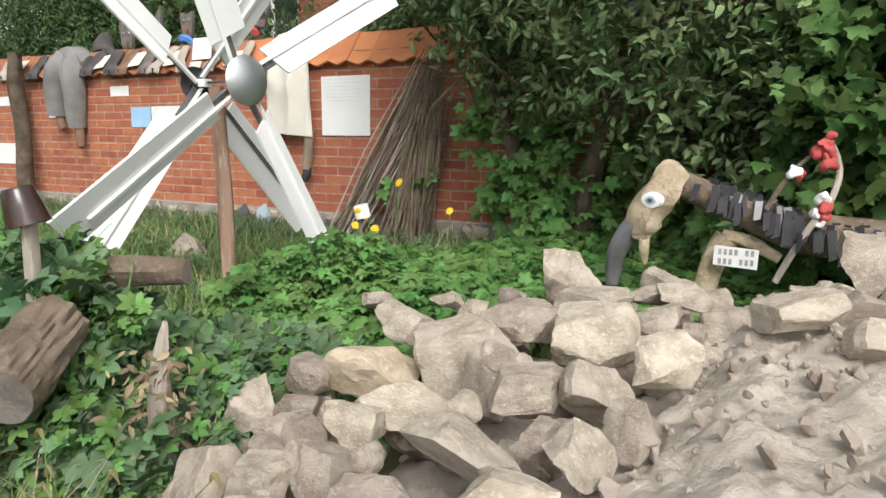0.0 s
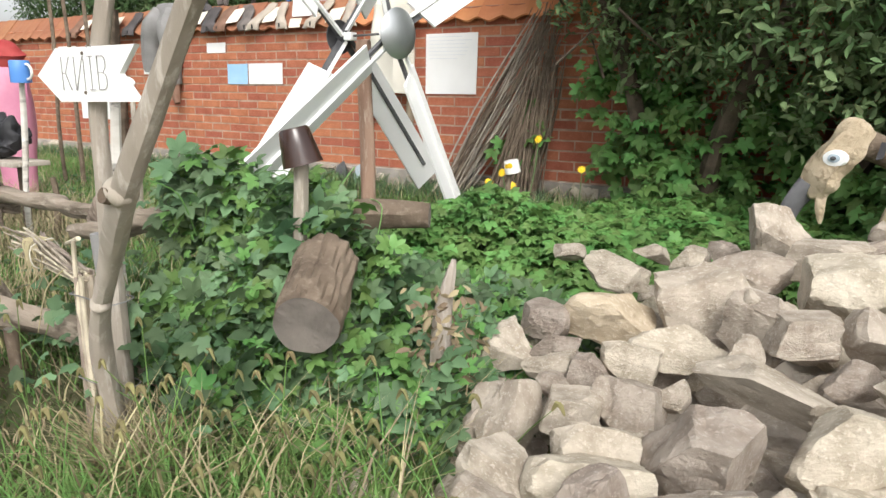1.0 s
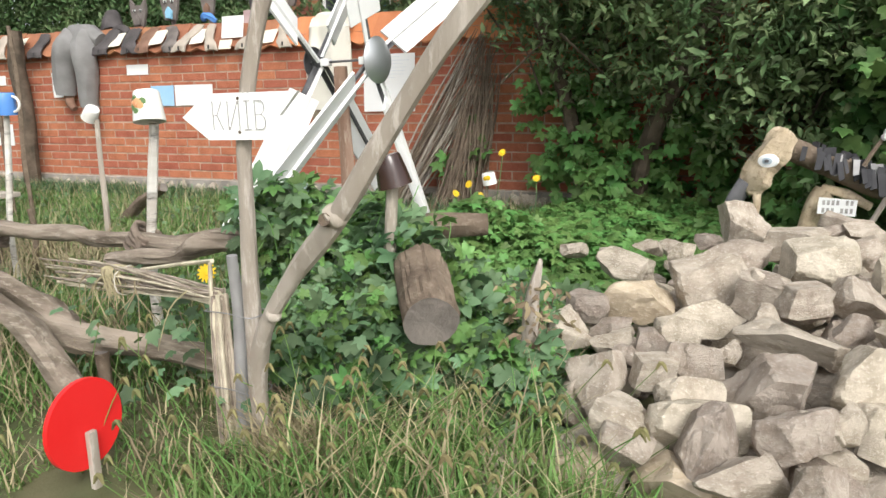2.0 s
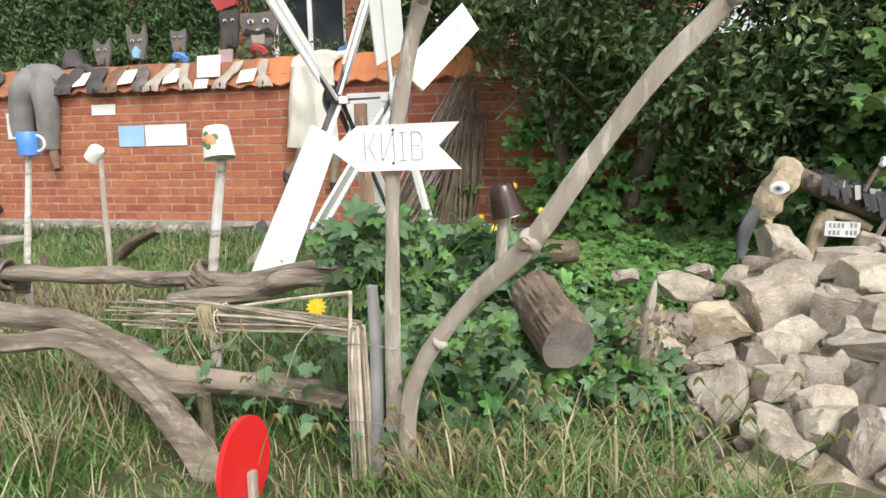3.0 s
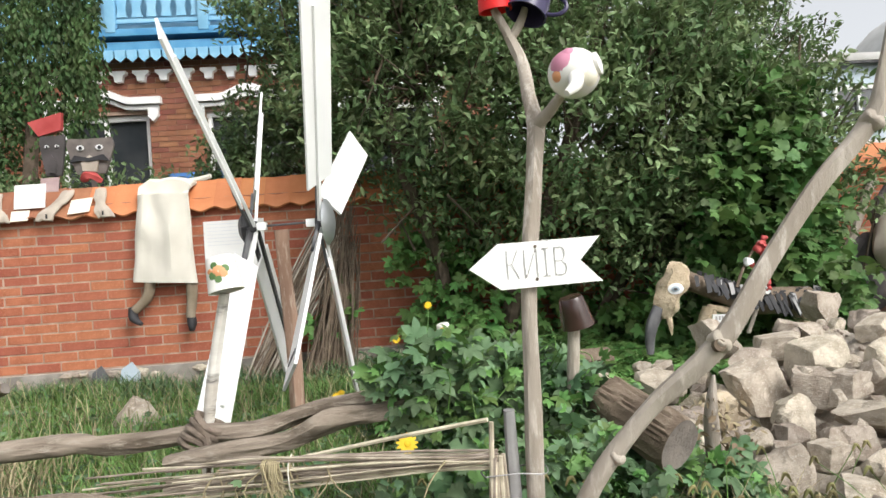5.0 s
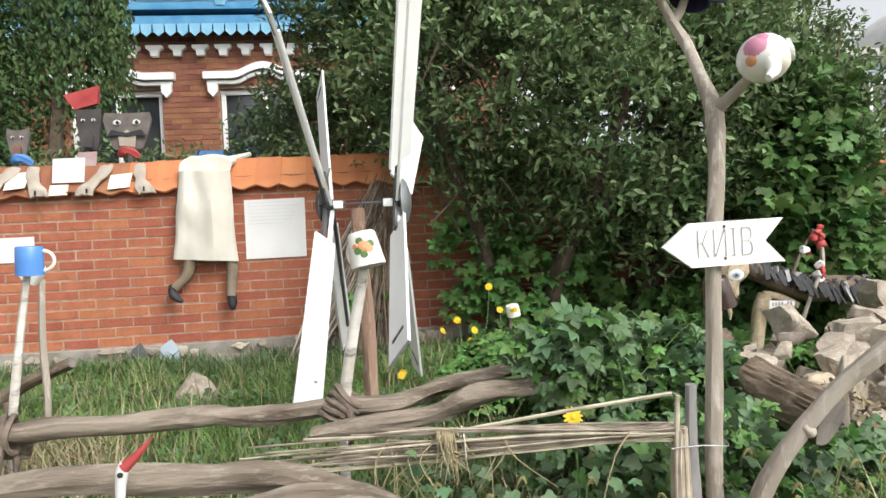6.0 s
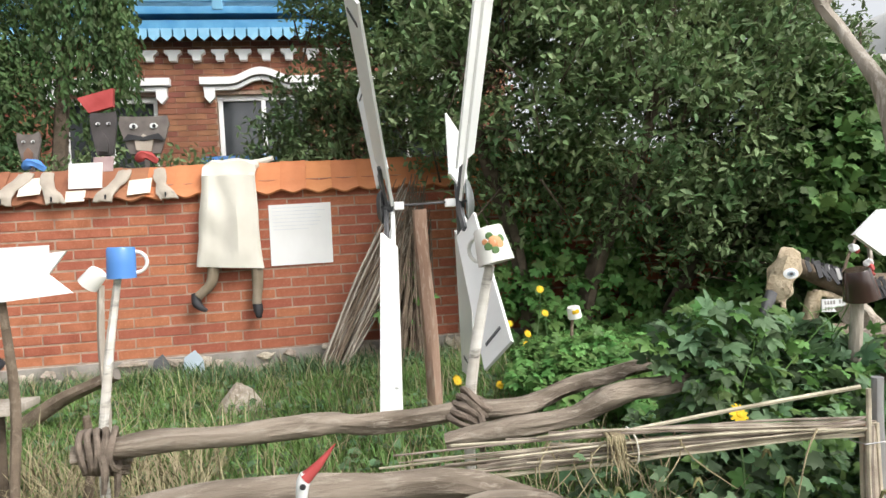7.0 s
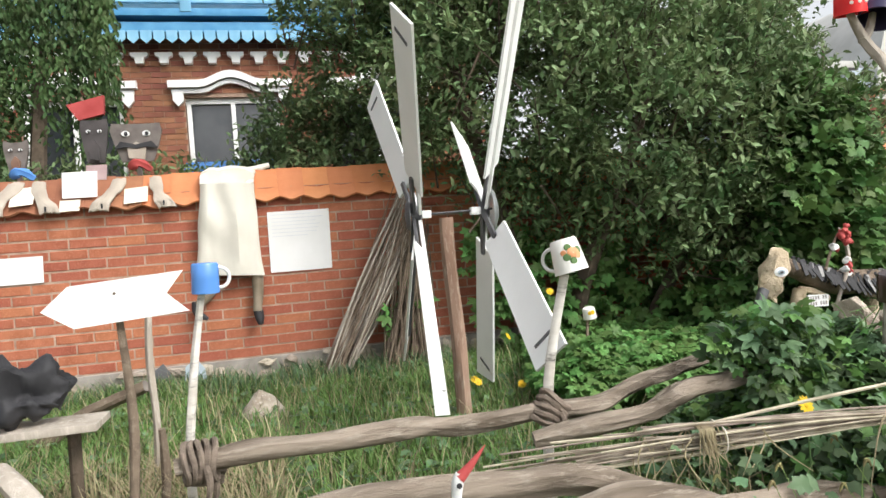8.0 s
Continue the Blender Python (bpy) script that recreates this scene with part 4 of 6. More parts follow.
def leaning_branch():
    B = Vector((-1.66, 0.74, 0))
    b = thing("leaning_branch", B, "long bare peeled branch leaning out beside the signpost", "branch")
    pts = [(-1.70, 0.76, -0.05), (-1.70, 0.73, 0.18), (-1.645, 0.69, 0.35), (-1.53, 0.65, 0.505), (-1.395, 0.595, 0.640), (-1.28, 0.585, 0.80), (-1.16, 0.575, 0.96), (-1.045, 0.56, 1.085), (-1.01, 0.55, 1.18), (-0.97, 0.54, 1.36), (-0.92, 0.53, 1.6)]
    part("limb", sweep([Vector(p) - B for p in pts], [0.024, 0.022, 0.020, 0.019, 0.022, 0.018, 0.018, 0.019, 0.016, 0.014, 0.012], 12, wobble=0.3, seed=5, fine=5), M["wood"], b)
    part("knot", lathe([(0.014, 0), (0.013, 0.012), (0.006, 0.008), (0, 0.006)], 10, m=Matrix.Translation(Vector((-1.40, 0.575, 0.645)) - B) @ pose(0, 0, 0, 75, 0, 0)), M["wood_dark"], b, "dark hollow knot")
    for at, r in (((-1.388, 0.588, 0.652), 0.024), ((-1.042, 0.554, 1.088), 0.023), ((-1.60, 0.665, 0.41), 0.018)):
        bm = bmesh.new()
        bmesh.ops.create_icosphere(bm, subdivisions=3, radius=r)
        for v in bm.verts:
            v.co *= 1 + 0.35 * noise.noise(v.co * 50)
        bmesh.ops.translate(bm, vec=Vector(at) - B, verts=bm.verts[:])
        part("knob", bm, M["wood"], b)


leaning_branch()


def vessel(name, at, r, h, material, label, category, turn=Matrix(), handle=None, taper=0.88, flip=True, spots=None, grip=None):
    """A cup, upside down on its stick if flip."""
    v = thing(name, at, label, category)
    v.matrix_world = Matrix.Translation(at) @ turn @ (pose(0, 0, 0, 180) if flip else Matrix())
    t = 0.004
    part("body", lathe([(0, 0), (r * taper * 0.9, 0), (r * taper, 0.006), (r * (taper + 1) / 2, h * 0.5), (r, h), (r - t, h), (r * taper - t, 0.012), (0, 0.012)], 32), material, v)
    if handle:
        pts = [(r * 0.96 + 0.75 * r * math.sin(a), 0, h * 0.5 - 0.34 * h * math.cos(a)) for a in [math.pi * k / 8 for k in range(9)]]
        bm = sweep(pts, 0.006, 8, fine=2)
        bmesh.ops.rotate(bm, verts=bm.verts[:], cent=(0, 0, 0), matrix=Matrix.Rotation(radians(handle), 3, "Z"))
        part("handle", bm, grip or material, v)
    for k, (ang, z, size, key) in enumerate(spots or ()):
        rr = r * (taper + (1 - taper) * z / h) + 0.001
        m = Matrix.Rotation(radians(ang), 4, "Z") @ Matrix.Translation((rr, 0, z)) @ pose(0, 0, 0, 0, 90, 0)
        part("painted_spot", lathe([(size, -0.002), (size * 0.8, 0.001), (0, 0.0015)], 9, m=m), M[key], v)
    return v


def stake(at, top, radius, material, label, lean=(0, 0), name="stake", crook=1.0):
    s = thing(name, (at[0], at[1], 0), label, "stake")
    h = top
    part("shaft", sweep([(0, 0, -0.08), (lean[0] * 0.3 + 0.030 * crook * math.sin(at[0] * 17), lean[1] * 0.3, h * 0.33), (lean[0] * 0.6 - 0.024 * crook * math.sin(at[0] * 23), lean[1] * 0.6 + 0.01, h * 0.66), (lean[0], lean[1], h)], [radius * 1.15, radius, radius * 0.95, radius * 0.85], 10, wobble=0.3, seed=at[0], fine=4), material, s)
    return s


# brown glazed pot on a stake in the hop mound
stake((-1.535, 1.16), 0.68, 0.020, M["wood"], "short weathered stake standing in the hop leaves")
vessel("clay_pot", (-1.545, 1.15, 0.725), 0.049, 0.088, M["glaze"], "dark brown glazed pot upside down on a stake", "pot", pose(0, 0, 0, 6, -13), taper=0.74)
# flowered mug on a birch stick
stake((-2.66, 1.42), 0.80, 0.018, M["birch"], "crooked birch stick tied into the log fence", (0.09, -0.03), "birch_stick")
vessel("flowered_mug", (-2.575, 1.375, 0.912), 0.055, 0.108, M["enamel"], "white enamel mug with painted flowers upside down on a birch stick", "mug", pose(0, 0, 0, -8, -10), -127, 0.80,
       spots=[(90, 0.05, 0.020, "orange"), (98, 0.05, 0.010, "cream"), (115, 0.06, 0.014, "green_paint"), (66, 0.045, 0.014, "green_paint"), (74, 0.06, 0.013, "orange"), (95, 0.075, 0.012, "green_paint"), (125, 0.045, 0.010, "orange"), (104, 0.03, 0.012, "green_paint")])
# blue mug on a white-painted stick
stake((-3.775, 1.70), 0.84, 0.014, M["birch"], "thin white-barked stick with a mug on top", (0.07, 0.0), "birch_stick")
vessel("blue_mug", (-3.69, 1.69, 0.925), 0.044, 0.098, M["mug_blue"], "blue mug with a white handle upside down on a stick", "mug", pose(0, 0, 0, 2, 2), -8, 0.97, grip=M["enamel"])
# small white cup
stake((-4.02, 2.47), 0.79, 0.016, M["wood"], "thin grey stick holding a small white cup", (0.02, 0), crook=0.4)
vessel("white_cup", (-4.0, 2.45, 0.85), 0.046, 0.075, M["enamel"], "small white cup tipped over on a stick", "cup", pose(0, 0, 0, 10, 42), taper=0.85)
# cups on the sign post
vessel("red_mug", (-1.728, 1.05, 1.60), 0.046, 0.075, M["red"], "red polka-dot mug hung on the forked post", "mug", pose(0, 0, 0, 5, -5), taper=0.9,
       spots=[(a, z, 0.006, "white") for a in (40, 70, 100, 130) for z in (0.02, 0.045)])
vessel("dark_mug", (-1.605, 1.05, 1.585), 0.058, 0.09, M["navy"], "dark purple mug with pale stars on the forked post", "mug", pose(0, 0, 0, -10, 26), 20, taper=0.85,
       spots=[(70, 0.04, 0.012, "white"), (110, 0.06, 0.010, "white"), (95, 0.025, 0.007, "white")])


def teapot():
    v = thing("round_teapot", (-1.603, 0.765, 1.27), "round white teapot with pink and yellow patches on a branch", "teapot")
    prof = [(0, -0.058)] + [(0.061 * math.sin(a), -0.058 * math.cos(a)) for a in [math.pi * k / 14 for k in range(1, 14)]] + [(0, 0.058)]
    part("body", lathe(prof, 32), M["enamel"], v)
    part("spout", sweep([(-0.01, -0.045, -0.02), (-0.02, -0.07, -0.045), (-0.045, -0.085, -0.065)], [0.02, 0.015, 0.008], 10, fine=3), M["enamel"], v)
    part("lid", lathe([(0.028, -0.004), (0.027, 0.004), (0.012, 0.008), (0.0, 0.009)], 20, m=Matrix.Translation((0.048, -0.030, 0.012)) @ Vector((0.85, -0.5, 0.2)).to_track_quat("Z", "Y").to_matrix().to_4x4()), M["enamel"], v, "flat white lid")
    for a, e, s, key in ((-142, 22, 0.028, "pink"), (-62, -22, 0.022, "cream"), (-150, -12, 0.014, "orange"), (-125, 45, 0.016, "pink")):
        d = Vector((math.cos(radians(a)) * math.cos(radians(e)), math.sin(radians(a)) * math.cos(radians(e)), math.sin(radians(e))))
        m = Matrix.Translation(d * 0.0605) @ d.to_track_quat("Z", "Y").to_matrix().to_4x4()
        part("painted_patch", lathe([(s, -s * s / 0.115), (s * 0.6, 0.001), (0, 0.004)], 16, m=m), M[key], v)


teapot()


def arrow_two():
    stake((-3.88, 1.32), 0.80, 0.013, M["wood_dark"], "thin dark stick carrying a blank arrow board", (0.0, 0.0), crook=0.5)
    a = thing("blank_arrow_sign", (-3.88, 1.29, 0.845), "blank white arrow board nailed to a thin stick", "sign")
    turn = pose(0, 0, 0, 0, -4, 3)
    part("board", slab(arrow_outline(0.35, 0.11, 0.07, 0.05), 0.012, turn), M["white"], a)
    part("nail", lathe([(0.004, 0), (0.003, 0.002), (0, 0.003)], 8, m=Matrix.Translation((0.0, -0.007, 0.02)) @ pose(0, 0, 0, 90)), M["rope"], a)


arrow_two()

# ---- logs and canes ----


def log(name, pts, rad, label, category="log", material="log_bark", seed=1, wobble=0.35, sides=14):
    B = Vector((pts[0][0], pts[0][1], 0))
    o = mesh_ob(name, sweep([Vector(p) - B for p in pts], rad, sides, wobble=wobble, seed=seed, fine=6), [M[material], M["log_end"]])
    for f in o.data.polygons:
        if len(f.vertices) > 4:
            f.material_index = 1
    o.location = B
    return tagged(o, label, category)


log("fence_log", [(-3.80, 1.50, 0.33), (-3.6, 1.51, 0.345), (-3.35, 1.48, 0.345), (-3.1, 1.45, 0.365), (-2.95, 1.42, 0.355), (-2.7, 1.39, 0.37), (-2.5, 1.37, 0.375), (-2.35, 1.42, 0.405), (-2.15, 1.49, 0.425), (-1.95, 1.55, 0.435)], [0.027, 0.032, 0.028, 0.033, 0.027, 0.031, 0.029, 0.024, 0.026, 0.018], "long weathered grey log lashed as a low fence rail", wobble=0.55)
log("fence_log", [(-2.75, 1.30, 0.315), (-2.58, 1.27, 0.34), (-2.40, 1.25, 0.36), (-2.27, 1.24, 0.41), (-2.12, 1.26, 0.42), (-1.95, 1.27, 0.44), (-1.8, 1.29, 0.475)], [0.020, 0.029, 0.027, 0.036, 0.027, 0.032, 0.024], "crooked grey log laid against the fence rail", seed=4, wobble=0.55)
log("front_log", [(-3.75, 0.95, 0.31), (-3.3, 0.90, 0.36), (-3.04, 0.90, 0.345), (-2.82, 0.90, 0.33), (-2.61, 0.90, 0.245), (-2.46, 0.90, 0.18), (-2.26, 0.92, 0.17), (-2.05, 0.93, 0.16), (-1.75, 0.92, 0.12)], [0.024, 0.033, 0.031, 0.037, 0.041, 0.046, 0.036, 0.036, 0.022], "thick split grey log lying in front of the fence", seed=7, wobble=0.6)
log("front_log", [(-3.5, 0.80, 0.26), (-2.94, 0.78, 0.295), (-2.71, 0.78, 0.315), (-2.51, 0.76, 0.245), (-2.32, 0.73, 0.10), (-2.2, 0.70, -0.02), (-2.1, 0.68, -0.08)], [0.020, 0.029, 0.028, 0.040, 0.038, 0.042, 0.030], "bent grey limb sloping down to the grass", seed=9, wobble=0.6)
log("prop_stick", [(-2.33, 0.86, -0.03), (-2.34, 0.86, 0.16)], [0.02, 0.018], "short stick propping the log", "stick", "wood_dark")


def rope_wrap(at, axis, r, name="rope_lashing"):
    bm = bmesh.new()
    q = Vector(axis).to_track_quat("Z", "Y").to_matrix()
    rng = random.Random(at[0])
    for k in range(5):
        pts = []
        for j in range(13):
            a = 2 * math.pi * j / 12
            pts.append(q @ Vector((r * math.cos(a), r * math.sin(a) * 1.15, (k - 2) * 0.02 + 0.006 * math.sin(a * 2 + k))))
        sweep(pts, 0.010, 7, bm, wobble=0.3, seed=k, cap=False, fine=2)
    sweep([(0.02, -r, 0), (0.03, -r - 0.01, -0.05), (0.02, -r, -0.11)], [0.012, 0.011, 0.007], 7, bm, fine=3)
    o = mesh_ob(name, bm, [M["rope"]])
    o.location = at
    tagged(o, "twisted brown bark rope lashing the fence together", "rope")


rope_wrap((-2.66, 1.38, 0.375), (0.6, 0, 0.8), 0.044)
rope_wrap((-3.73, 1.51, 0.335), (1, 0.1, 0), 0.05)
rope_wrap((-3.72, 1.58, 0.30), (0.3, 0, 1), 0.045)


def cane_fence():
    rng = random.Random(3)
    c = thing("cane_bundle", (-1.85, 0.79, 0), "bundle of dry canes bent into a low hurdle", "cane bundle")
    for k in range(36):
        dy, dz = rng.uniform(-0.024, 0.024), rng.uniform(-0.028, 0.028)
        x1 = rng.uniform(-1.12, -0.62)
        pts = [(x1, -0.365 * x1 + dy * 1.6, 0.345 + (x1 + 0.54) * 0.10 + dz * 2.0), (-0.54, 0.20 + dy, 0.347 + dz * 1.5), (-0.25, 0.09 + dy, 0.374 + dz * 0.9 + rng.gauss(0, 0.006)), (0.0 + dz * 0.5, dy * 0.8, 0.392 + rng.uniform(-0.019, 0.019))]
        pts[1] = (pts[1][0], pts[1][1], pts[1][2] + rng.gauss(0, 0.005))
        part("cane", sweep(pts, rng.choice((0.002, 0.003, 0.003, 0.004, 0.0052)), 6, fine=3, wobble=0.3, seed=k), M["cane"], c)
    for k in range(18):
        dx, dy = rng.uniform(-0.022, 0.022), rng.uniform(-0.018, 0.018)
        top = 0.395 if k else 0.483
        part("cane", sweep([(0.01 + dx * 0.6, dy, top + rng.uniform(-0.01, 0.01)), (0.008 + dx, dy, 0.25), (0.014 + dx * 1.2, dy, -0.06)], 0.0055, 6, fine=3, wobble=0.2, seed=k), M["cane"], c)
    part("cane", sweep([(-0.008, 0.0, 0.484), (-0.24, 0.125, 0.428), (-0.485, 0.245, 0.368)], 0.0055, 6, fine=3, wobble=0.2), M["cane"], c)
    for k in range(30):
        x = -0.53 + rng.gauss(0, 0.014)
        part("binding", sweep([(x, 0.215, 0.385), (x - 0.005, 0.165, 0.382), (x + rng.gauss(0, 0.008), 0.155 + rng.uniform(0, 0.02), 0.34), (x + rng.gauss(0, 0.022), 0.16, rng.uniform(0.25, 0.33))], [0.002, 0.0022, 0.002, 0.0008], 5, fine=3, wobble=0.4, seed=k), M["straw"], c, "straw binding")
    part("binding", sweep([(-0.49, 0.21, 0.39), (-0.492, 0.15, 0.375), (-0.49, 0.15, 0.32), (-0.49, 0.20, 0.305), (-0.49, 0.23, 0.35), (-0.49, 0.21, 0.39)], 0.0018, 6, fine=3), M["linen"], c, "pale string binding")
    for k in range(14):
        x, y = rng.uniform(-0.75, -0.1), 0.0
        y = -0.38 * x + rng.uniform(-0.03, 0.02)
        z = 0.38 + 0.06 * x
        part("loose_straw", sweep([(x, y, z + 0.02), (x + rng.gauss(0, 0.03), y - 0.02, z - 0.03), (x + rng.gauss(0, 0.07), y - 0.03, z - rng.uniform(0.08, 0.16))], [0.0025, 0.002, 0.001], 5, fine=3), M["straw"], c)
    for z in (0.36, 0.16):
        part("wire", sweep([(-0.025, -0.024, z), (0.05, -0.03, z + 0.003), (0.115, -0.026, z - 0.004), (0.12, 0.035, z), (0.05, 0.035, z), (-0.025, 0.024, z), (-0.025, -0.024, z)], 0.0016, 5, fine=4), M["wire"], c, "grey binding wire")
    p = stake((-1.804, 0.80), 0.50, 0.017, M["pipe"], "short grey pipe tied between canes and sign", (0.0, 0.0), "short_post", 0.0)


cane_fence()


def sawn_log():
    """A short thick log with deep bark furrows and a flat sawn end."""
    bm, sides = bmesh.new(), 64
    a, c = Vector((-1.34, 0.945, 0.332)), Vector((-1.455, 1.155, 0.415))
    q = (c - a).to_track_quat("Z", "Y").to_matrix()
    ln, rings = (c - a).length, []
    for j in range(25):
        v = j / 24
        ring = []
        for i in range(sides):
            ang = 2 * math.pi * i / sides
            e = Vector((math.cos(ang), math.sin(ang), 0))
            fur = noise.noise(Vector((ang * 8.0, v * 2.6, 3))) if 0.3 < ang < 6.0 else 0.0
            r = 0.073 + 0.007 * noise.noise(e * 1.5 + Vector((0, 0, v * 2))) + (0.009 * fur - 0.008 * max(0.0, noise.noise(Vector((ang * 9, v * 4, 9)))) if j else -0.002)
            ring.append(bm.verts.new(q @ (e * r + Vector((0, 0, ln * v)))))
        rings.append(ring)
    for u, w in zip(rings, rings[1:]):
        for i in range(sides):
            bm.faces.new((u[i], u[(i + 1) % sides], w[(i + 1) % sides], w[i]))
    for ring, back in ((rings[0], True), (rings[-1], False)):
        f = bm.faces.new(list(reversed(ring)) if back else ring)
        f.material_index = 1
    bmesh.ops.recalc_face_normals(bm, faces=bm.faces[:])
    o = mesh_ob("sawn_log", bm, [M["wood_dark"], M["log_end"]])
    o.location = a
    tagged(o, "short sawn log with furrowed bark half covered by hop leaves", "log")


sawn_log()
log("small_log", [(-1.63, 1.32, 0.47), (-1.5, 1.38, 0.49), (-1.35, 1.45, 0.49)], [0.045, 0.045, 0.03], "dark broken log lying in the hop leaves", "log", "wood_dark", 6, 0.3, 14)
log("broken_stick", [(-1.14, 1.16, 0.1), (-1.14, 1.17, 0.32), (-1.12, 1.18, 0.46)], [0.03, 0.022, 0.004], "broken upright stick beside the rubble", "stick", "wood", 8)

# ---- things on and at the wall ----
ON = WALL_Y - 0.016


def sheet(x0, x1, z0, z1, y, key, label, turn=0.0, lean=0.0, bars=0, name="paper_sheet"):
    cx, cz, w, h = (x0 + x1) / 2, (z0 + z1) / 2, x1 - x0, z1 - z0
    s = thing(name, (cx, y, cz), label, "paper sheet")
    m = pose(0, 0, 0, lean, turn, 0)
    c = 0.006
    part("sheet", slab([(-w / 2, -h / 2), (w / 2 - c, -h / 2 + c * 0.3), (w / 2, h / 2), (-w / 2 + c * 0.5, h / 2 - c * 0.4)], 0.003, m), M[key], s)
    rng = random.Random(x0)
    for k in range(bars):
        z = h / 2 - 0.03 - k * 0.028
        ln = w * rng.uniform(0.5, 0.85)
        part("written_line", slab([(-w * 0.44, z), (-w * 0.44 + ln, z), (-w * 0.44 + ln, z + 0.005), (-w * 0.44, z + 0.005)], 0.001, m @ Matrix.Translation((0, -0.0025, 0))), M["line_pale"], s)
    return s


sheet(-3.5, -3.02, 0.80, 1.275, ON, "paper", "large white poster with faint writing on its upper half", bars=7, name="wall_poster")
sheet(-5.82, -5.54, 0.862, 1.055, ON, "paper_blue", "pale blue printed sheet pinned to the brick wall")
sheet(-5.53, -5.085, 0.864, 1.059, ON, "paper", "white sheet pinned beside the blue one", bars=4)
sheet(-6.10, -5.83, 1.16, 1.26, ON, "paper", "small white slip pinned under the coping")
sheet(-7.11, -6.97, 0.955, 1.21, ON, "white_worn", "white sheet half behind the hanging trousers")
for x0, x1, z0, z1 in ((-8.66, -8.31, 1.165, 1.275), (-8.58, -8.13, 1.03, 1.14), (-8.1, -7.78, 1.09, 1.19), (-8.63, -8.05, 0.79, 0.98), (-8.31, -7.77, 0.45, 0.68)):
    sheet(x0, x1, z0, z1, ON, "paper", "white notice pinned to the far end of the wall")
for x0, x1, z0, z1 in ((-6.24, -6.09, 1.41, 1.58), (-5.74, -5.57, 1.41, 1.59), (-5.26, -5.10, 1.40, 1.58), (-4.51, -4.34, 1.38, 1.54), (-7.55, -7.4, 1.43, 1.58), (-8.1, -7.95, 1.43, 1.57)):
    sheet(x0, x1, z0, z1, WALL_Y - 0.032, "cream", "cream slip of paper laid on the tile coping", turn=-4, lean=-40)
sheet(-4.92, -4.68, 1.46, 1.655, WALL_Y - 0.03, "paper", "white card standing at the coping edge", lean=-8)
sheet(-4.94, -4.80, 1.36, 1.45, WALL_Y - 0.06, "cream", "small cream slip on the coping edge", lean=-20)
sheet(-4.79, -4.64, 1.60, 1.72, WALL_Y + 0.12, "pink_faded", "faded pink rag on top of the coping", lean=-10, name="pink_rag")


def cloth_tube(bm, pts, rx, ry, sides=14, slot=0, seed=0):
    k0 = len(bm.faces)
    sweep(pts, rx, sides, bm, wobble=0.28, seed=seed, flat=ry, fine=4)
    bm.faces.ensure_lookup_table()
    for f in bm.faces[k0:]:
        f.material_index = slot


def trousers_dummy():
    bm = bmesh.new()
    cloth_tube(bm, [(-6.84, 4.84, 1.50), (-6.72, 4.86, 1.55), (-6.54, 4.86, 1.55), (-6.40, 4.85, 1.50)], [0.07, 0.11, 0.11, 0.07], 1.0, slot=0, seed=5)
    cloth_tube(bm, [(-6.73, 4.82, 1.56), (-6.75, 4.735, 1.44), (-6.81, 4.735, 1.22), (-6.84, 4.76, 0.98)], [0.10, 0.115, 0.10, 0.09], 0.75, slot=0, seed=1)
    cloth_tube(bm, [(-6.53, 4.82, 1.56), (-6.52, 4.735, 1.42), (-6.51, 4.73, 1.15), (-6.54, 4.76, 0.86)], [0.10, 0.115, 0.10, 0.09], 0.75, slot=0, seed=2)
    cloth_tube(bm, [(-6.83, 4.77, 0.98), (-6.80, 4.75, 0.90), (-6.72, 4.73, 0.84)], [0.05, 0.045, 0.03], 0.8, slot=1)
    cloth_tube(bm, [(-6.53, 4.76, 0.88), (-6.51, 4.75, 0.78), (-6.45, 4.72, 0.66)], [0.05, 0.045, 0.03], 0.8, slot=1)
    cloth_tube(bm, [(-6.45, 5.08, 1.60), (-6.50, 5.12, 1.74), (-6.52, 5.12, 1.82)], [0.13, 0.09, 0.05], 0.8, slot=2)
    cloth_tube(bm, [(-6.35, 5.0, 1.60), (-6.2, 4.95, 1.61), (-6.1, 4.9, 1.55)], [0.05, 0.05, 0.04], 0.8, slot=2)
    o = mesh_ob("trousers_dummy", bm, [M["cloth_grey"], M["mask_brown"], M["cloth_dark"]])
    tagged(o, "stuffed grey trousers with shoes hung over the wall", "dummy")


trousers_dummy()


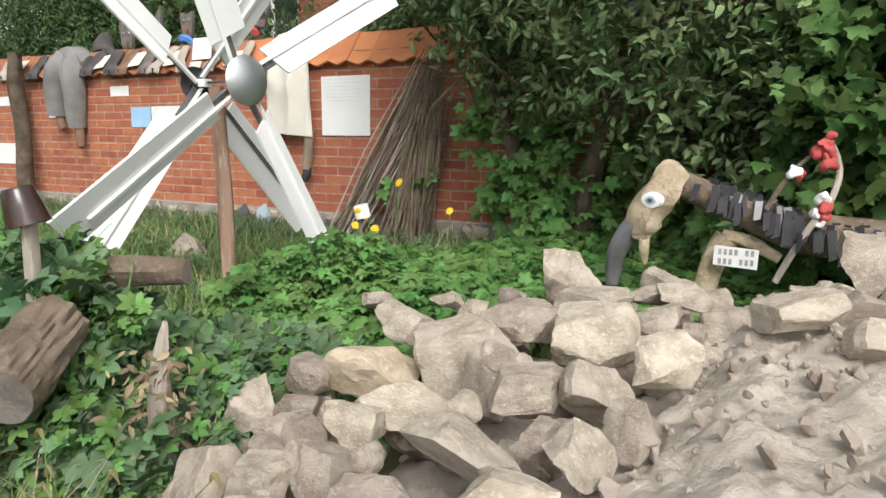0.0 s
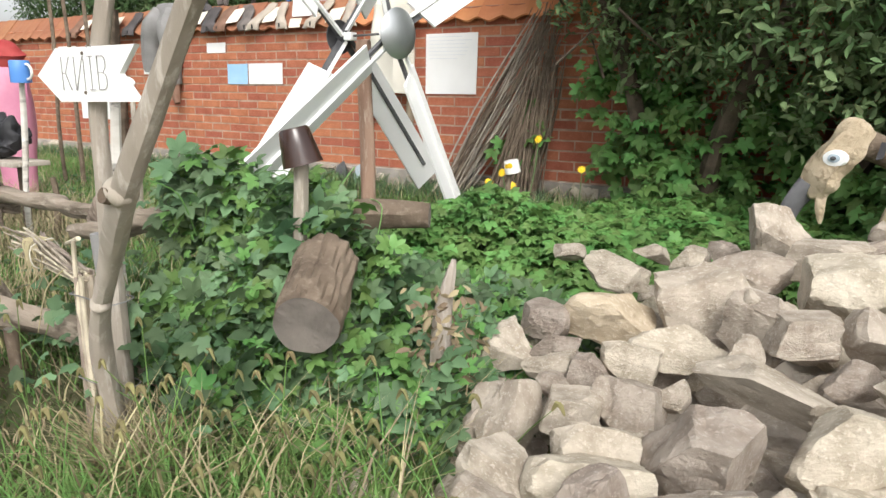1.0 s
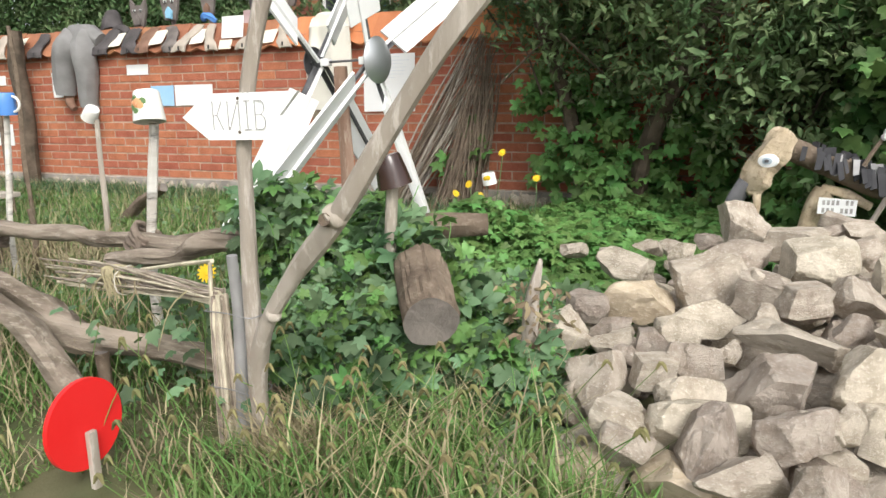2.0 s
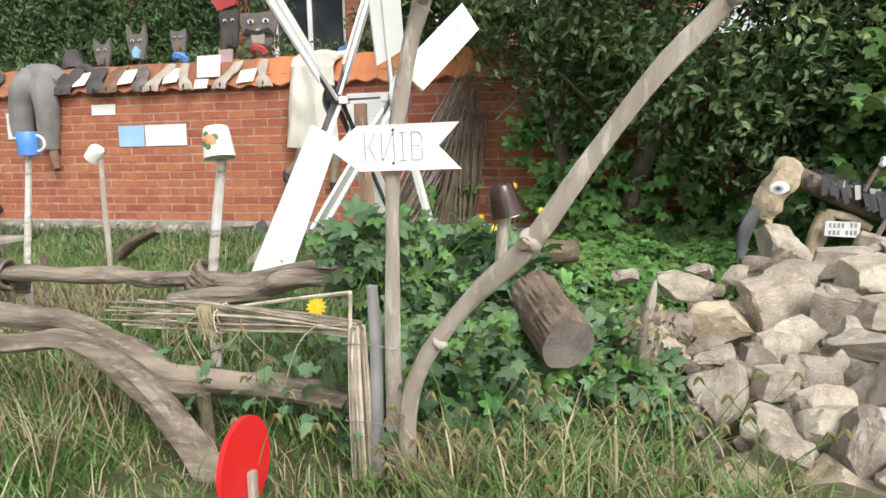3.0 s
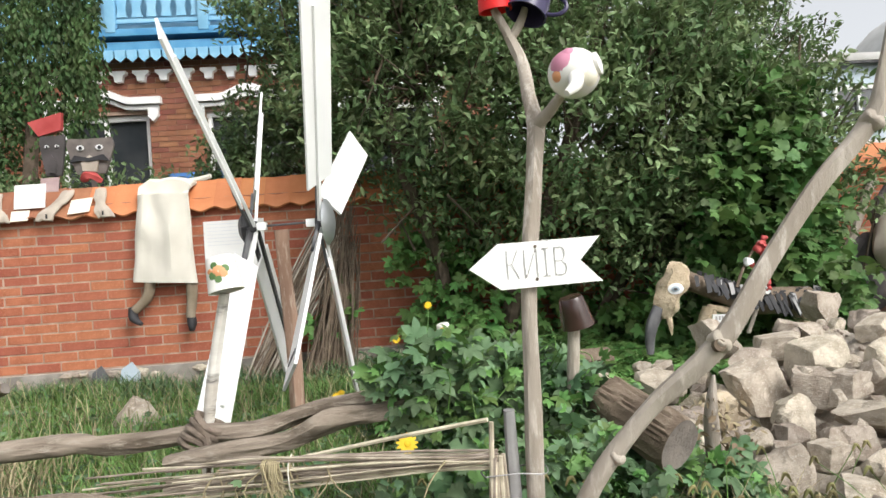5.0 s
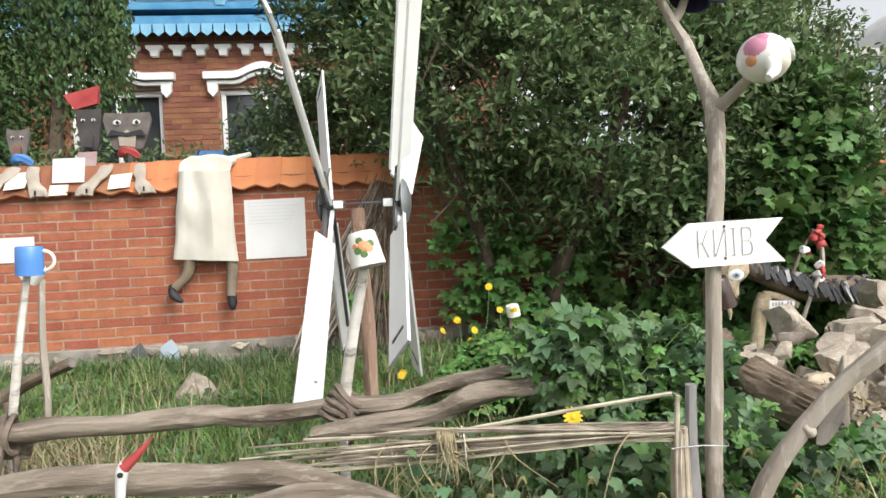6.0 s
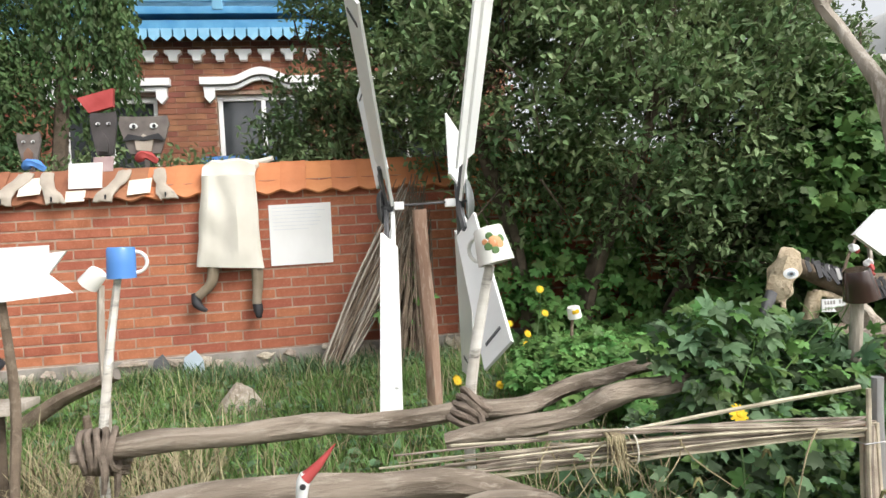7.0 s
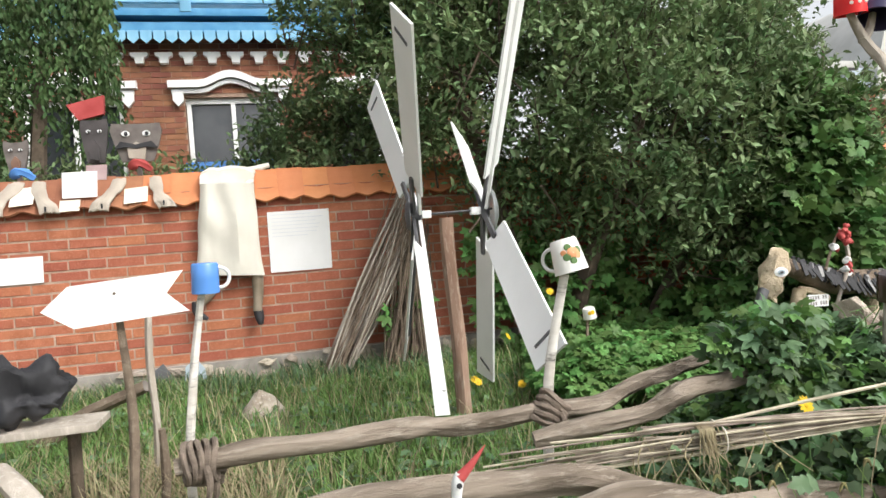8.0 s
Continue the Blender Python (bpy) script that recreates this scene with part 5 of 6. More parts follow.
def skirt_dummy():
    bm = bmesh.new()
    n, rows = 30, []
    for j in range(15):
        v = j / 14
        row = []
        for i in range(n):
            a = 2 * math.pi * i / n
            if v < 0.25:
                u = v / 0.25
                y, z, w = 5.06 - 0.30 * u, 1.60 + 0.03 * math.sin(u * 3.1) - 0.06 * u, 0.205 - 0.01 * u
                dy, dz = 0.0, 0.06
            else:
                u = (v - 0.25) / 0.75
                y, z, w = 4.755 + 0.01 * u, 1.54 - 0.73 * u, 0.195 + 0.05 * u
                dy, dz = 0.06, 0.0
            fold = 1 + (0.15 + 0.35 * v) * math.sin(a * 5 + 1.0 + 2 * v + 1.5 * noise.noise(Vector((a, v * 3, 2)))) * 0.6 + 0.45 * noise.noise(Vector((math.cos(a) * 2, math.sin(a) * 2, v * 4)))
            row.append(bm.verts.new((-3.765 - 0.03 * v + w * math.cos(a) * (1 + 0.10 * noise.noise(Vector((math.cos(a) * 0.7, 3.0, v * 3.5)))), y + dy * math.sin(a) * fold + 0.030 * noise.noise(Vector((math.cos(a) * 2.5 + v, v * 5.0, 5.0))), z + dz * math.sin(a) * fold - 0.02 * math.cos(a) * v)))
        rows.append(row)
    for a, b in zip(rows, rows[1:]):
        for i in range(n):
            bm.faces.new((a[i], a[(i + 1) % n], b[(i + 1) % n], b[i]))
    bm.faces.new(rows[0])
    bm.faces.new(list(reversed(rows[-1])))
    cloth_tube(bm, [(-3.70, 5.0, 1.60), (-3.58, 5.02, 1.63), (-3.45, 5.0, 1.66)], [0.04, 0.035, 0.02], 0.8, slot=0)
    cloth_tube(bm, [(-3.92, 4.78, 0.84), (-3.95, 4.77, 0.70), (-4.04, 4.75, 0.60)], [0.045, 0.04, 0.035], 0.9, slot=1)
    cloth_tube(bm, [(-3.60, 4.78, 0.84), (-3.61, 4.77, 0.65), (-3.615, 4.76, 0.52)], [0.045, 0.04, 0.035], 0.9, slot=1)
    cloth_tube(bm, [(-4.06, 4.76, 0.63), (-4.05, 4.74, 0.55), (-3.98, 4.72, 0.50)], [0.03, 0.036, 0.016], 0.9, slot=2)
    cloth_tube(bm, [(-3.62, 4.77, 0.54), (-3.61, 4.74, 0.47), (-3.60, 4.72, 0.42)], [0.034, 0.036, 0.02], 0.9, slot=2)
    o = mesh_ob("skirt_dummy", bm, [M["linen"], M["stocking"], M["black"]])
    tagged(o, "stuffed cream linen skirt with stockinged legs hung over the wall", "dummy")


skirt_dummy()


def mitten(x, lean, key="cloth_tan", w=0.07, end=0.30):
    """A flat limp sleeve lying down the coping, its cuff just over the edge."""
    bm, rows = bmesh.new(), []
    n, m = 12, 20
    for j in range(m + 1):
        v = j / m
        d = end * v
        if d < 0.245:
            y, zz = 0.078 - 0.64 * d, 0.193 - 0.77 * d
        else:
            y, zz = -0.079 - 0.1 * (d - 0.245), 0.004 - (d - 0.245)
        row = []
        for i in range(n + 1):
            q = 2 * i / n - 1
            fold = 0.010 * noise.noise(Vector((q * 2.2 + x * 5, v * 4.5, x))) + 0.006 * noise.noise(Vector((q * 5 + x * 9, v * 10, x)))
            ww = w * (0.72 + 0.38 * v - 0.22 * math.exp(-((v - 0.55) / 0.14) ** 2)) * (1 + 0.25 * noise.noise(Vector((x * 3, v * 3, q))))
            row.append(bm.verts.new((lean * (v - 0.5) + 0.012 * math.sin(6 * v + x * 7) + q * ww, y - 0.016 - 0.008 * (1 - q * q) + fold, zz + 0.012 + 0.008 * (1 - q * q) + fold)))
        rows.append(row)
    for a, b in zip(rows, rows[1:]):
        for i in range(n):
            bm.faces.new((a[i], a[i + 1], b[i + 1], b[i]))
    g = bmesh.ops.extrude_face_region(bm, geom=bm.faces[:])
    bmesh.ops.translate(bm, vec=(0, -0.010, 0.008), verts=[q for q in g["geom"] if isinstance(q, bmesh.types.BMVert)])
    bmesh.ops.recalc_face_normals(bm, faces=bm.faces[:])
    box(0.012, 0.008, 0.035, (lean * 0.35, -0.118, 0.0), bm=bm, slot=1)
    o = mesh_ob("draped_sleeve", bm, [M[key], M["black"]])
    o.location = (x, WALL_Y, EAVE)
    tagged(o, "worn sleeve draped over the tile coping", "sleeve")


for x, ln, key, w in ((-4.60, -0.13, "cloth_tan", 0.06), (-4.26, 0.10, "cloth_tan", 0.06), (-5.05, 0.10, "cloth_tan", 0.06), (-5.31, -0.13, "cloth_tan", 0.075), (-5.50, 0.12, "mask_grey", 0.085), (-5.80, -0.08, "mask_brown", 0.085),
                      (-5.99, 0.05, "cloth_dark", 0.10), (-6.30, -0.08, "cloth_dark", 0.10), (-7.2, 0.0, "cloth_dark", 0.09), (-7.75, 0.06, "cloth_tan", 0.08), (-8.2, -0.08, "mask_brown", 0.09)):
    mitten(x, ln, key, w)


def mask(x, z, w, h, key, label, ears=0.3, eye=0.5, snout="mask_brown", y=5.12, crest=None, brow=0.0):
    """A board cut as an animal's face on a stick; one mesh."""
    bm = bmesh.new()
    e = ears * h
    face = [(-w * 0.30, -h * 0.5), (w * 0.30, -h * 0.5), (w * 0.42, -h * 0.1), (w * 0.5, h * 0.25), (w * 0.46, h * 0.5 + e), (w * 0.22, h * 0.42), (-w * 0.22, h * 0.42), (-w * 0.46, h * 0.5 + e), (-w * 0.5, h * 0.25), (-w * 0.42, -h * 0.1)]
    slab(face, 0.03, None, bm, 0)
    for s in (-1, 1):
        slab(disc_outline(w * 0.08, w * 0.06, 14, s * w * 0.2, h * 0.18), 0.01, Matrix.Translation((0, -0.02, 0)), bm, 1)
        slab(disc_outline(w * 0.035, w * 0.045, 10, s * w * 0.2 + 0.004, h * 0.17), 0.01, Matrix.Translation((0, -0.027, 0)), bm, 2)
    slab([(-w * 0.16, -h * 0.42), (w * 0.14, -h * 0.46), (w * 0.18, -h * 0.18), (0, -h * 0.02), (-w * 0.18, -h * 0.2)], 0.03, Matrix.Translation((0, -0.025, 0)), bm, 3)
    if brow:
        slab([(-w * 0.42, -h * 0.2), (-w * 0.3, -h * 0.02), (0, -h * 0.1), (w * 0.3, -h * 0.02), (w * 0.42, -h * 0.2), (w * 0.2, -h * 0.16), (0, -h * 0.2), (-w * 0.2, -h * 0.16)], 0.02, Matrix.Translation((0, -0.04, 0)), bm, 2)
    if crest:
        slab([(-w * 0.5, h * 0.42), (w * 0.4, h * 0.55), (w * 0.45, h * 0.95), (-w * 0.9, h * 0.75)], 0.05, None, bm, 4)
    box(0.035, 0.03, 0.5, (0, 0.03, -h * 0.5 - 0.1), bm=bm)
    o = mesh_ob("face_board", bm, [M[key], M["white_worn"], M["black"], M[snout], M["red_dull"]])
    o.location = (x, y, z)
    tagged(o, label, "painted board", "face boards on the wall")


mask(-4.44, 1.91, 0.38, 0.32, "mask_grey", "grey board cut as a broad animal face", -0.06, snout="cloth_tan", brow=1)
mask(-4.74, 1.93, 0.20, 0.36, "cloth_dark", "dark board face with a red cap", -0.05, crest=1, snout="cloth_dark")
mask(-5.29, 1.83, 0.17, 0.24, "mask_grey", "small brown-grey board face with round eyes", 0.0)
mask(-5.75, 1.82, 0.22, 0.26, "mask_grey", "grey board face with pricked ears", 0.3, snout="blue_light")
mask(-6.15, 1.76, 0.20, 0.22, "mask_grey", "grey board face with drooping snout", 0.2, snout="mask_grey")
for x, z, key in ((-5.24, 1.69, "mug_blue"), (-4.42, 1.72, "red_dull")):
    bm = sweep([(-0.07, 0, -0.03), (-0.02, -0.03, 0.01), (0.03, -0.02, -0.01), (0.08, 0, -0.04)], [0.02, 0.035, 0.03, 0.02], 10, wobble=0.7, fine=4)
    o = mesh_ob("rag_scarf", bm, [M[key]])
    o.location = (x, 5.06, z)
    tagged(o, "crumpled coloured rag tied under a board face", "rag")
b = mesh_ob("blue_barrel", lathe([(0, 0), (0.2, 0), (0.21, 0.03), (0.21, 0.9), (0.2, 0.94), (0, 0.94)], 28, m=pose(0, 0, 0, 0, 90, 0)), [M["mug_blue"]])
b.location = (-4.25, 6.6, 1.72)
tagged(b, "blue plastic barrel lying behind the wall", "barrel")
for dx in (0.15, 0.75):
    o = mesh_ob("barrel_trestle", box(0.08, 0.4, 1.52, (0, 0, 0.76), 0.01), [M["wood_dark"]])
    o.location = (-4.25 + dx, 6.6, 0)
    tagged(o, "rough timber trestle under the barrel", "trestle")

wp = mesh_ob("wooden_post", sweep([(0, 0, -0.05), (0.01, 0, 0.6), (-0.02, 0, 1.2), (0.0, 0, 1.62)], [0.09, 0.08, 0.075, 0.07], 12, wobble=0.4, fine=6), [M["bark"]])
wp.location = (-7.36, 4.68, 0)
tagged(wp, "rough dark wooden post standing against the wall", "post")


def brushwood():
    rng = random.Random(21)
    b = thing("brushwood_bundle", (-2.5, 4.6, 0), "tall bundle of dry brushwood sticks leaned on the wall", "brushwood")
    for k in range(190):
        x1 = -0.26 + 0.42 * rng.random() if k % 5 > 1 else -0.72 + 0.22 * rng.random()
        y1 = rng.uniform(-0.22, 0.05)
        xt, yt, zt = 0.13 + 0.15 * (x1 + 0.2) + rng.gauss(0, 0.045), rng.uniform(0.0, 0.13), rng.uniform(0.8, 1.45)
        mid = ((x1 + xt) / 2 + rng.gauss(0, 0.04), (y1 + yt) / 2 + rng.gauss(0, 0.03), zt * 0.5)
        r = rng.uniform(0.004, 0.011)
        part("stick", sweep([(x1, y1, -0.03), mid, (xt, yt, zt)], [r, r * 0.8, r * 0.4], 5, fine=3), M["wood_dark" if k % 5 else "wood"], b)


brushwood()

# ---- carved bird-horse by the heap ----


def wooden_beast():
    bm = bmesh.new()

    def blob(pts, rad, slot, flat=0.8, seed=0, wob=0.25):
        k0 = len(bm.faces)
        sweep(pts, rad, 7 if seed == 3 else 16, bm, wobble=wob, seed=seed, flat=flat, fine=5)
        bm.faces.ensure_lookup_table()
        for f in bm.faces[k0:]:
            f.material_index = slot
    blob([(-0.37, 3.02, 0.71), (-0.41, 3.0, 0.67), (-0.45, 2.99, 0.60), (-0.49, 2.98, 0.52), (-0.50, 2.98, 0.46), (-0.495, 2.98, 0.43)], [0.045, 0.068, 0.082, 0.076, 0.058, 0.034], 0, 0.8, 3, 0.45)
    blob([(-0.535, 2.99, 0.48), (-0.585, 2.98, 0.40), (-0.605, 2.98, 0.32), (-0.61, 2.98, 0.23)], [0.05, 0.044, 0.036, 0.026], 1, 0.7, 4, 0.12)
    blob([(-0.49, 2.97, 0.44), (-0.485, 2.965, 0.38), (-0.48, 2.97, 0.33)], [0.026, 0.020, 0.006], 2, 0.6, 5)
    blob([(-0.38, 3.05, 0.65), (-0.2, 3.08, 0.575), (0.02, 3.10, 0.49), (0.2, 3.12, 0.46), (0.45, 3.14, 0.455)], [0.055, 0.06, 0.075, 0.082, 0.085], 3, 0.95, 6, 0.15)
    blob([(-0.21, 3.07, 0.46), (-0.10, 3.06, 0.43), (0.0, 3.06, 0.38)], [0.02, 0.026, 0.02], 2, 0.8, 8)
    blob([(-0.19, 3.08, 0.45), (-0.24, 3.07, 0.33), (-0.27, 3.06, 0.15), (-0.28, 3.06, -0.02)], [0.05, 0.05, 0.05, 0.05], 2, 0.8, 9)
    blob([(0.4, 3.14, 0.44), (0.42, 3.14, 0.2), (0.42, 3.14, -0.02)], [0.06, 0.055, 0.05], 2, 0.8, 9)
    eye = Matrix.Translation((-0.462, 2.918, 0.592)) @ pose(0, 0, 0, 90, 0, -20)
    for r, z, s in ((0.046, 0.0, 4), (0.024, 0.006, 5), (0.012, 0.010, 1)):
        k0 = len(bm.faces)
        lathe([(r, -0.02), (r * 0.9, z), (0, z + 0.003)], 18, bm, eye @ Matrix.Diagonal((1.0, 0.72, 1, 1)))
        bm.faces.ensure_lookup_table()
        for f in bm.faces[k0:]:
            f.material_index = s
    rng = random.Random(4)
    for k in range(110):
        u = rng.random() ** 0.7
        x = -0.34 + 0.84 * u
        z0 = 0.70 - 0.19 * min(1, u * 1.6)
        r = 0.072 + 0.028 * u
        a = rng.uniform(-0.2, 1.5)
        m = Matrix.Translation((x, 3.05 + 0.09 * u - r * math.sin(a) * 1.02, z0 - 0.06 + r * math.cos(a) * 0.75)) @ pose(0, 0, 0, -60 * a * 0.6 + 10, rng.uniform(-8, 8), rng.uniform(-10, 10))
        w, h = rng.uniform(0.007, 0.016), rng.uniform(0.05, 0.09) + 0.05 * u
        slab([(-w, -h), (w * 0.8, -h * 0.9), (w, 0.01), (-w, 0.01)], 0.004, m, bm, 6 if k % 9 else 7)
    o = mesh_ob("wooden_beast", bm, [M["wood_pale"], M["slate"], M["wood_pale"], M["wood_dark"], M["white"], M["wall_blue"], M["black"], M["pipe"]])
    tagged(o, "carved wooden long-beaked beast with dark leather strips along its neck", "wood sculpture")
    tg = thing("beast_tag", (-0.15, 2.985, 0.385), "small white lettered plate hung on the carved beast", "plate")
    part("plate", slab([(-0.078, -0.037), (0.078, -0.040), (0.078, 0.035), (-0.078, 0.038)], 0.008, pose(0, 0, 0, 0, 2, 0)), M["white_worn"], tg)
    for r_, z in ((0, 0.018), (1, -0.018)):
        for k in range(7):
            if (k + r_) % 5 == 4:
                continue
            x = -0.062 + 0.019 * k
            part("letter_bar", slab([(x, z - 0.011), (x + 0.011, z - 0.011), (x + 0.011, z + 0.011), (x, z + 0.011)], 0.002, Matrix.Translation((0, -0.0055, 0))), M["pencil"], tg)
    tw = thing("ribbon_twig", (0.0, 3.0, 0.40), "crooked twig tied with red and white ribbons", "twig")
    part("stem", sweep([(-0.01, 0, -0.1), (0.08, 0.0, 0.10), (0.14, 0.02, 0.20), (0.165, 0.05, 0.30), (0.15, 0.06, 0.38), (0.12, 0.06, 0.43)], [0.012, 0.013, 0.013, 0.012, 0.010, 0.007], 8, wobble=0.3, fine=4), M["wood"], tw)
    part("stem", sweep([(-0.06, 0.0, 0.17), (-0.01, 0.01, 0.27), (0.03, 0.02, 0.33), (0.12, 0.06, 0.41)], [0.010, 0.009, 0.008, 0.006], 8, wobble=0.3, fine=4), M["wood_dark"], tw)
    for k, (x, z, s, key) in enumerate(((0.12, 0.40, 0.035, "red_dull"), (0.125, 0.35, 0.038, "red_dull"), (0.09, 0.38, 0.025, "red_dull"), (0.02, 0.31, 0.028, "white"), (0.035, 0.30, 0.025, "red_dull"), (0.12, 0.22, 0.026, "white"), (0.13, 0.19, 0.028, "red_dull"), (0.11, 0.15, 0.032, "white"), (0.125, 0.145, 0.028, "red_dull"), (0.13, 0.44, 0.02, "red_dull"))):
        bm = bmesh.new()
        bmesh.ops.create_icosphere(bm, subdivisions=3, radius=s * 0.85)
        for v in bm.verts:
            v.co *= 1 + 0.8 * noise.noise(v.co * 45 + Vector((k * 3, 0, 0)))
        bmesh.ops.translate(bm, vec=(x, 0.01, z), verts=bm.verts[:])
        part("ribbon", bm, M[key], tw)


wooden_beast()

# ---- seated scarecrow by the wall ----


def scarecrow():
    bm = bmesh.new()
    cloth_tube(bm, [(1.98, 4.40, 0.05), (1.96, 4.40, 0.35), (1.98, 4.42, 0.6), (2.02, 4.44, 0.78)], [0.30, 0.34, 0.30, 0.16], 0.7, 20, 0, 1)
    cloth_tube(bm, [(1.80, 4.35, 0.75), (1.68, 4.3, 0.55), (1.72, 4.2, 0.35)], [0.08, 0.08, 0.06], 1, 12, 0, 2)
    cloth_tube(bm, [(2.18, 4.38, 0.72), (2.32, 4.28, 0.56), (2.20, 4.10, 0.42)], [0.10, 0.10, 0.08], 1, 14, 3, 3)
    cloth_tube(bm, [(1.85, 4.2, 0.15), (1.9, 4.0, 0.18), (1.92, 3.95, -0.02)], [0.10, 0.09, 0.07], 1, 12, 3, 4)
    cloth_tube(bm, [(2.1, 4.2, 0.15), (2.2, 4.0, 0.18), (2.2, 3.95, -0.02)], [0.10, 0.09, 0.07], 1, 12, 0, 5)
    cloth_tube(bm, [(1.90, 4.16, 0.56), (1.86, 4.12, 0.66), (1.90, 4.14, 0.80), (1.97, 4.22, 0.93)], [0.06, 0.13, 0.12, 0.05], 0.8, 16, 1, 6)
    cloth_tube(bm, [(2.05, 4.10, 0.36), (2.05, 4.06, 0.45), (2.02, 4.10, 0.54)], [0.05, 0.075, 0.05], 0.8, 14, 2, 7)
    cloth_tube(bm, [(2.0, 4.34, 0.80), (2.01, 4.32, 0.90), (2.02, 4.32, 1.02), (2.03, 4.34, 1.09)], [0.08, 0.11, 0.10, 0.06], 0.8, 14, 4, 8)
    cloth_tube(bm, [(2.03, 4.36, 1.04), (2.06, 4.36, 1.12), (2.10, 4.36, 1.20)], [0.07, 0.05, 0.025], 0.6, 10, 0, 9)
    cloth_tube(bm, [(2.10, 4.34, 0.92), (2.18, 4.34, 0.97), (2.22, 4.34, 0.93)], [0.03, 0.05, 0.02], 0.5, 10, 0, 10)
    cloth_tube(bm, [(1.93, 4.02, 0.30), (1.94, 4.0, 0.38), (1.92, 4.02, 0.48)], [0.045, 0.05, 0.03], 0.9, 12, 6, 11)
    cloth_tube(bm, [(1.84, 4.05, 0.27), (2.0, 3.98, 0.26), (2.30, 4.02, 0.30)], [0.09, 0.10, 0.09], 0.8, 14, 7, 12)
    for s in (-1, 1):
        slab(disc_outline(0.028, 0.032, 14), 0.03, Matrix.Translation((2.005 + s * 0.045, 4.235, 0.98)), bm, 5)
        slab(disc_outline(0.010, 0.012, 10), 0.03, Matrix.Translation((2.01 + s * 0.045, 4.227, 0.977)), bm, 0)
    o = mesh_ob("scarecrow", bm, [M["cloth_dark"], M["cloth_tan"], M["petal"], M["mask_brown"], M["mask_grey"], M["white"], M["wall_blue"], M["mask_brown"]])
    o.location = (-0.12, 0, 0)
    tagged(o, "scarecrow in dark old clothes seated against the wall", "scarecrow")
    st = mesh_ob("leaning_pole", sweep([(1.22, 4.2, -0.02), (1.52, 4.3, 0.6), (1.90, 4.4, 1.26)], [0.036, 0.034, 0.030], 10, wobble=0.25, fine=5), [M["wood"]])
    tagged(st, "peeled pole leaning towards the wall", "pole")
    sheet(1.62, 2.12, 0.15, 0.26, 3.90, "paper", "long white card laid before the scarecrow", lean=-30)
    sheet(2.18, 2.75, -0.03, 0.36, 4.0, "white_worn", "pale streaked board leaning beside the scarecrow", turn=-4, lean=-16, name="pale_board")
    sheet(2.0, 2.14, 0.82, 0.91, 4.22, "paper", "small white card pinned beside the scarecrow head", turn=-6)
    cu = thing("dark_cushion", (2.48, 4.35, 0.42), "black stuffed cushion with white lettering", "cushion")
    bm = bmesh.new()
    bmesh.ops.create_icosphere(bm, subdivisions=4, radius=1.0)
    for v in bm.verts:
        p = v.co.copy()
        v.co = Vector([math.copysign(abs(c) ** 0.6, c) for c in p])
        v.co = Vector((v.co.x * 0.24, v.co.y * 0.10, v.co.z * 0.10))
    part("pad", bm, M["cloth_dark"], cu)
    letters("ПИВО", 0.14, Vector((2.48, 4.242, 0.43)), pose(0, 0, 0, -6, 0, 0), M["white"], cu, "lettering")
    bench = thing("low_bench", (2.35, 4.4, 0), "low rough bench of dark boards against the wall", "bench")
    part("seat", box(1.3, 0.3, 0.04, (0, 0, 0.30), 0.006), M["wood_dark"], bench)
    for sx in (-0.5, 0.5):
        part("leg", box(0.06, 0.25, 0.30, (sx, 0, 0.14), 0.006), M["wood_dark"], bench)
    rb = mesh_ob("black_boot", sweep([(0, 0, 0.0), (0.0, 0, 0.15), (-0.02, 0, 0.34)], [0.07, 0.06, 0.05], 12, wobble=0.4, fine=4), [M["black"]])
    rb.location = (1.25, 4.3, 0.2)
    rb2 = mesh_ob("boot_peg", sweep([(0, 0, -0.05), (0, 0, 0.22)], 0.02, 8), [M["wood_dark"]])
    rb2.location = (1.25, 4.3, 0)
    tagged(rb, "black rubber boot set on a peg", "boot")
    tagged(rb2, "short wooden peg under the boot", "peg")


scarecrow()

# ---- small things in front ----
rd = thing("red_disc_sign", (-1.995, 0.49, 0), "bright red round board on a short grey stake", "sign")
part("board", slab(disc_outline(0.10, 0.105, 36, 0.0, 0.165), 0.012, pose(0, 0, 0, 0, 0, 90)), M["red"], rd)
part("stake", box(0.022, 0.014, 0.26, (0.016, 0.0, 0.02), 0.002, rot=(0, 0, 90)), M["wood"], rd)


def gnome_bird():
    bm = bmesh.new()
    sweep([(0, 0, -0.05), (0.003, 0, 0.25), (0.010, 0, 0.36), (0.016, 0, 0.405), (0.022, 0, 0.425)], [0.007, 0.008, 0.011, 0.014, 0.009], 14, bm, fine=4)
    k0 = len(bm.faces)
    sweep([(0.020, 0, 0.414), (0.048, 0, 0.438), (0.085, 0, 0.478)], [0.014, 0.009, 0.001], 12, bm, fine=2)
    bm.faces.ensure_lookup_table()
    for f in bm.faces[k0:]:
        f.material_index = 1
    k0 = len(bm.faces)
    lathe([(0.007, -0.006), (0.006, 0.002), (0, 0.003)], 12, bm, Matrix.Translation((0.016, -0.0135, 0.402)) @ pose(0, 0, 0, 90))
    bm.faces.ensure_lookup_table()
    for f in bm.faces[k0:]:
        f.material_index = 2
    o = mesh_ob("stick_bird", bm, [M["white_worn"], M["red_dull"], M["black"]])
    o.location = (-3.135, 0.80, 0.0)
    tagged(o, "small white stick bird with a red pointed beak", "ornament")


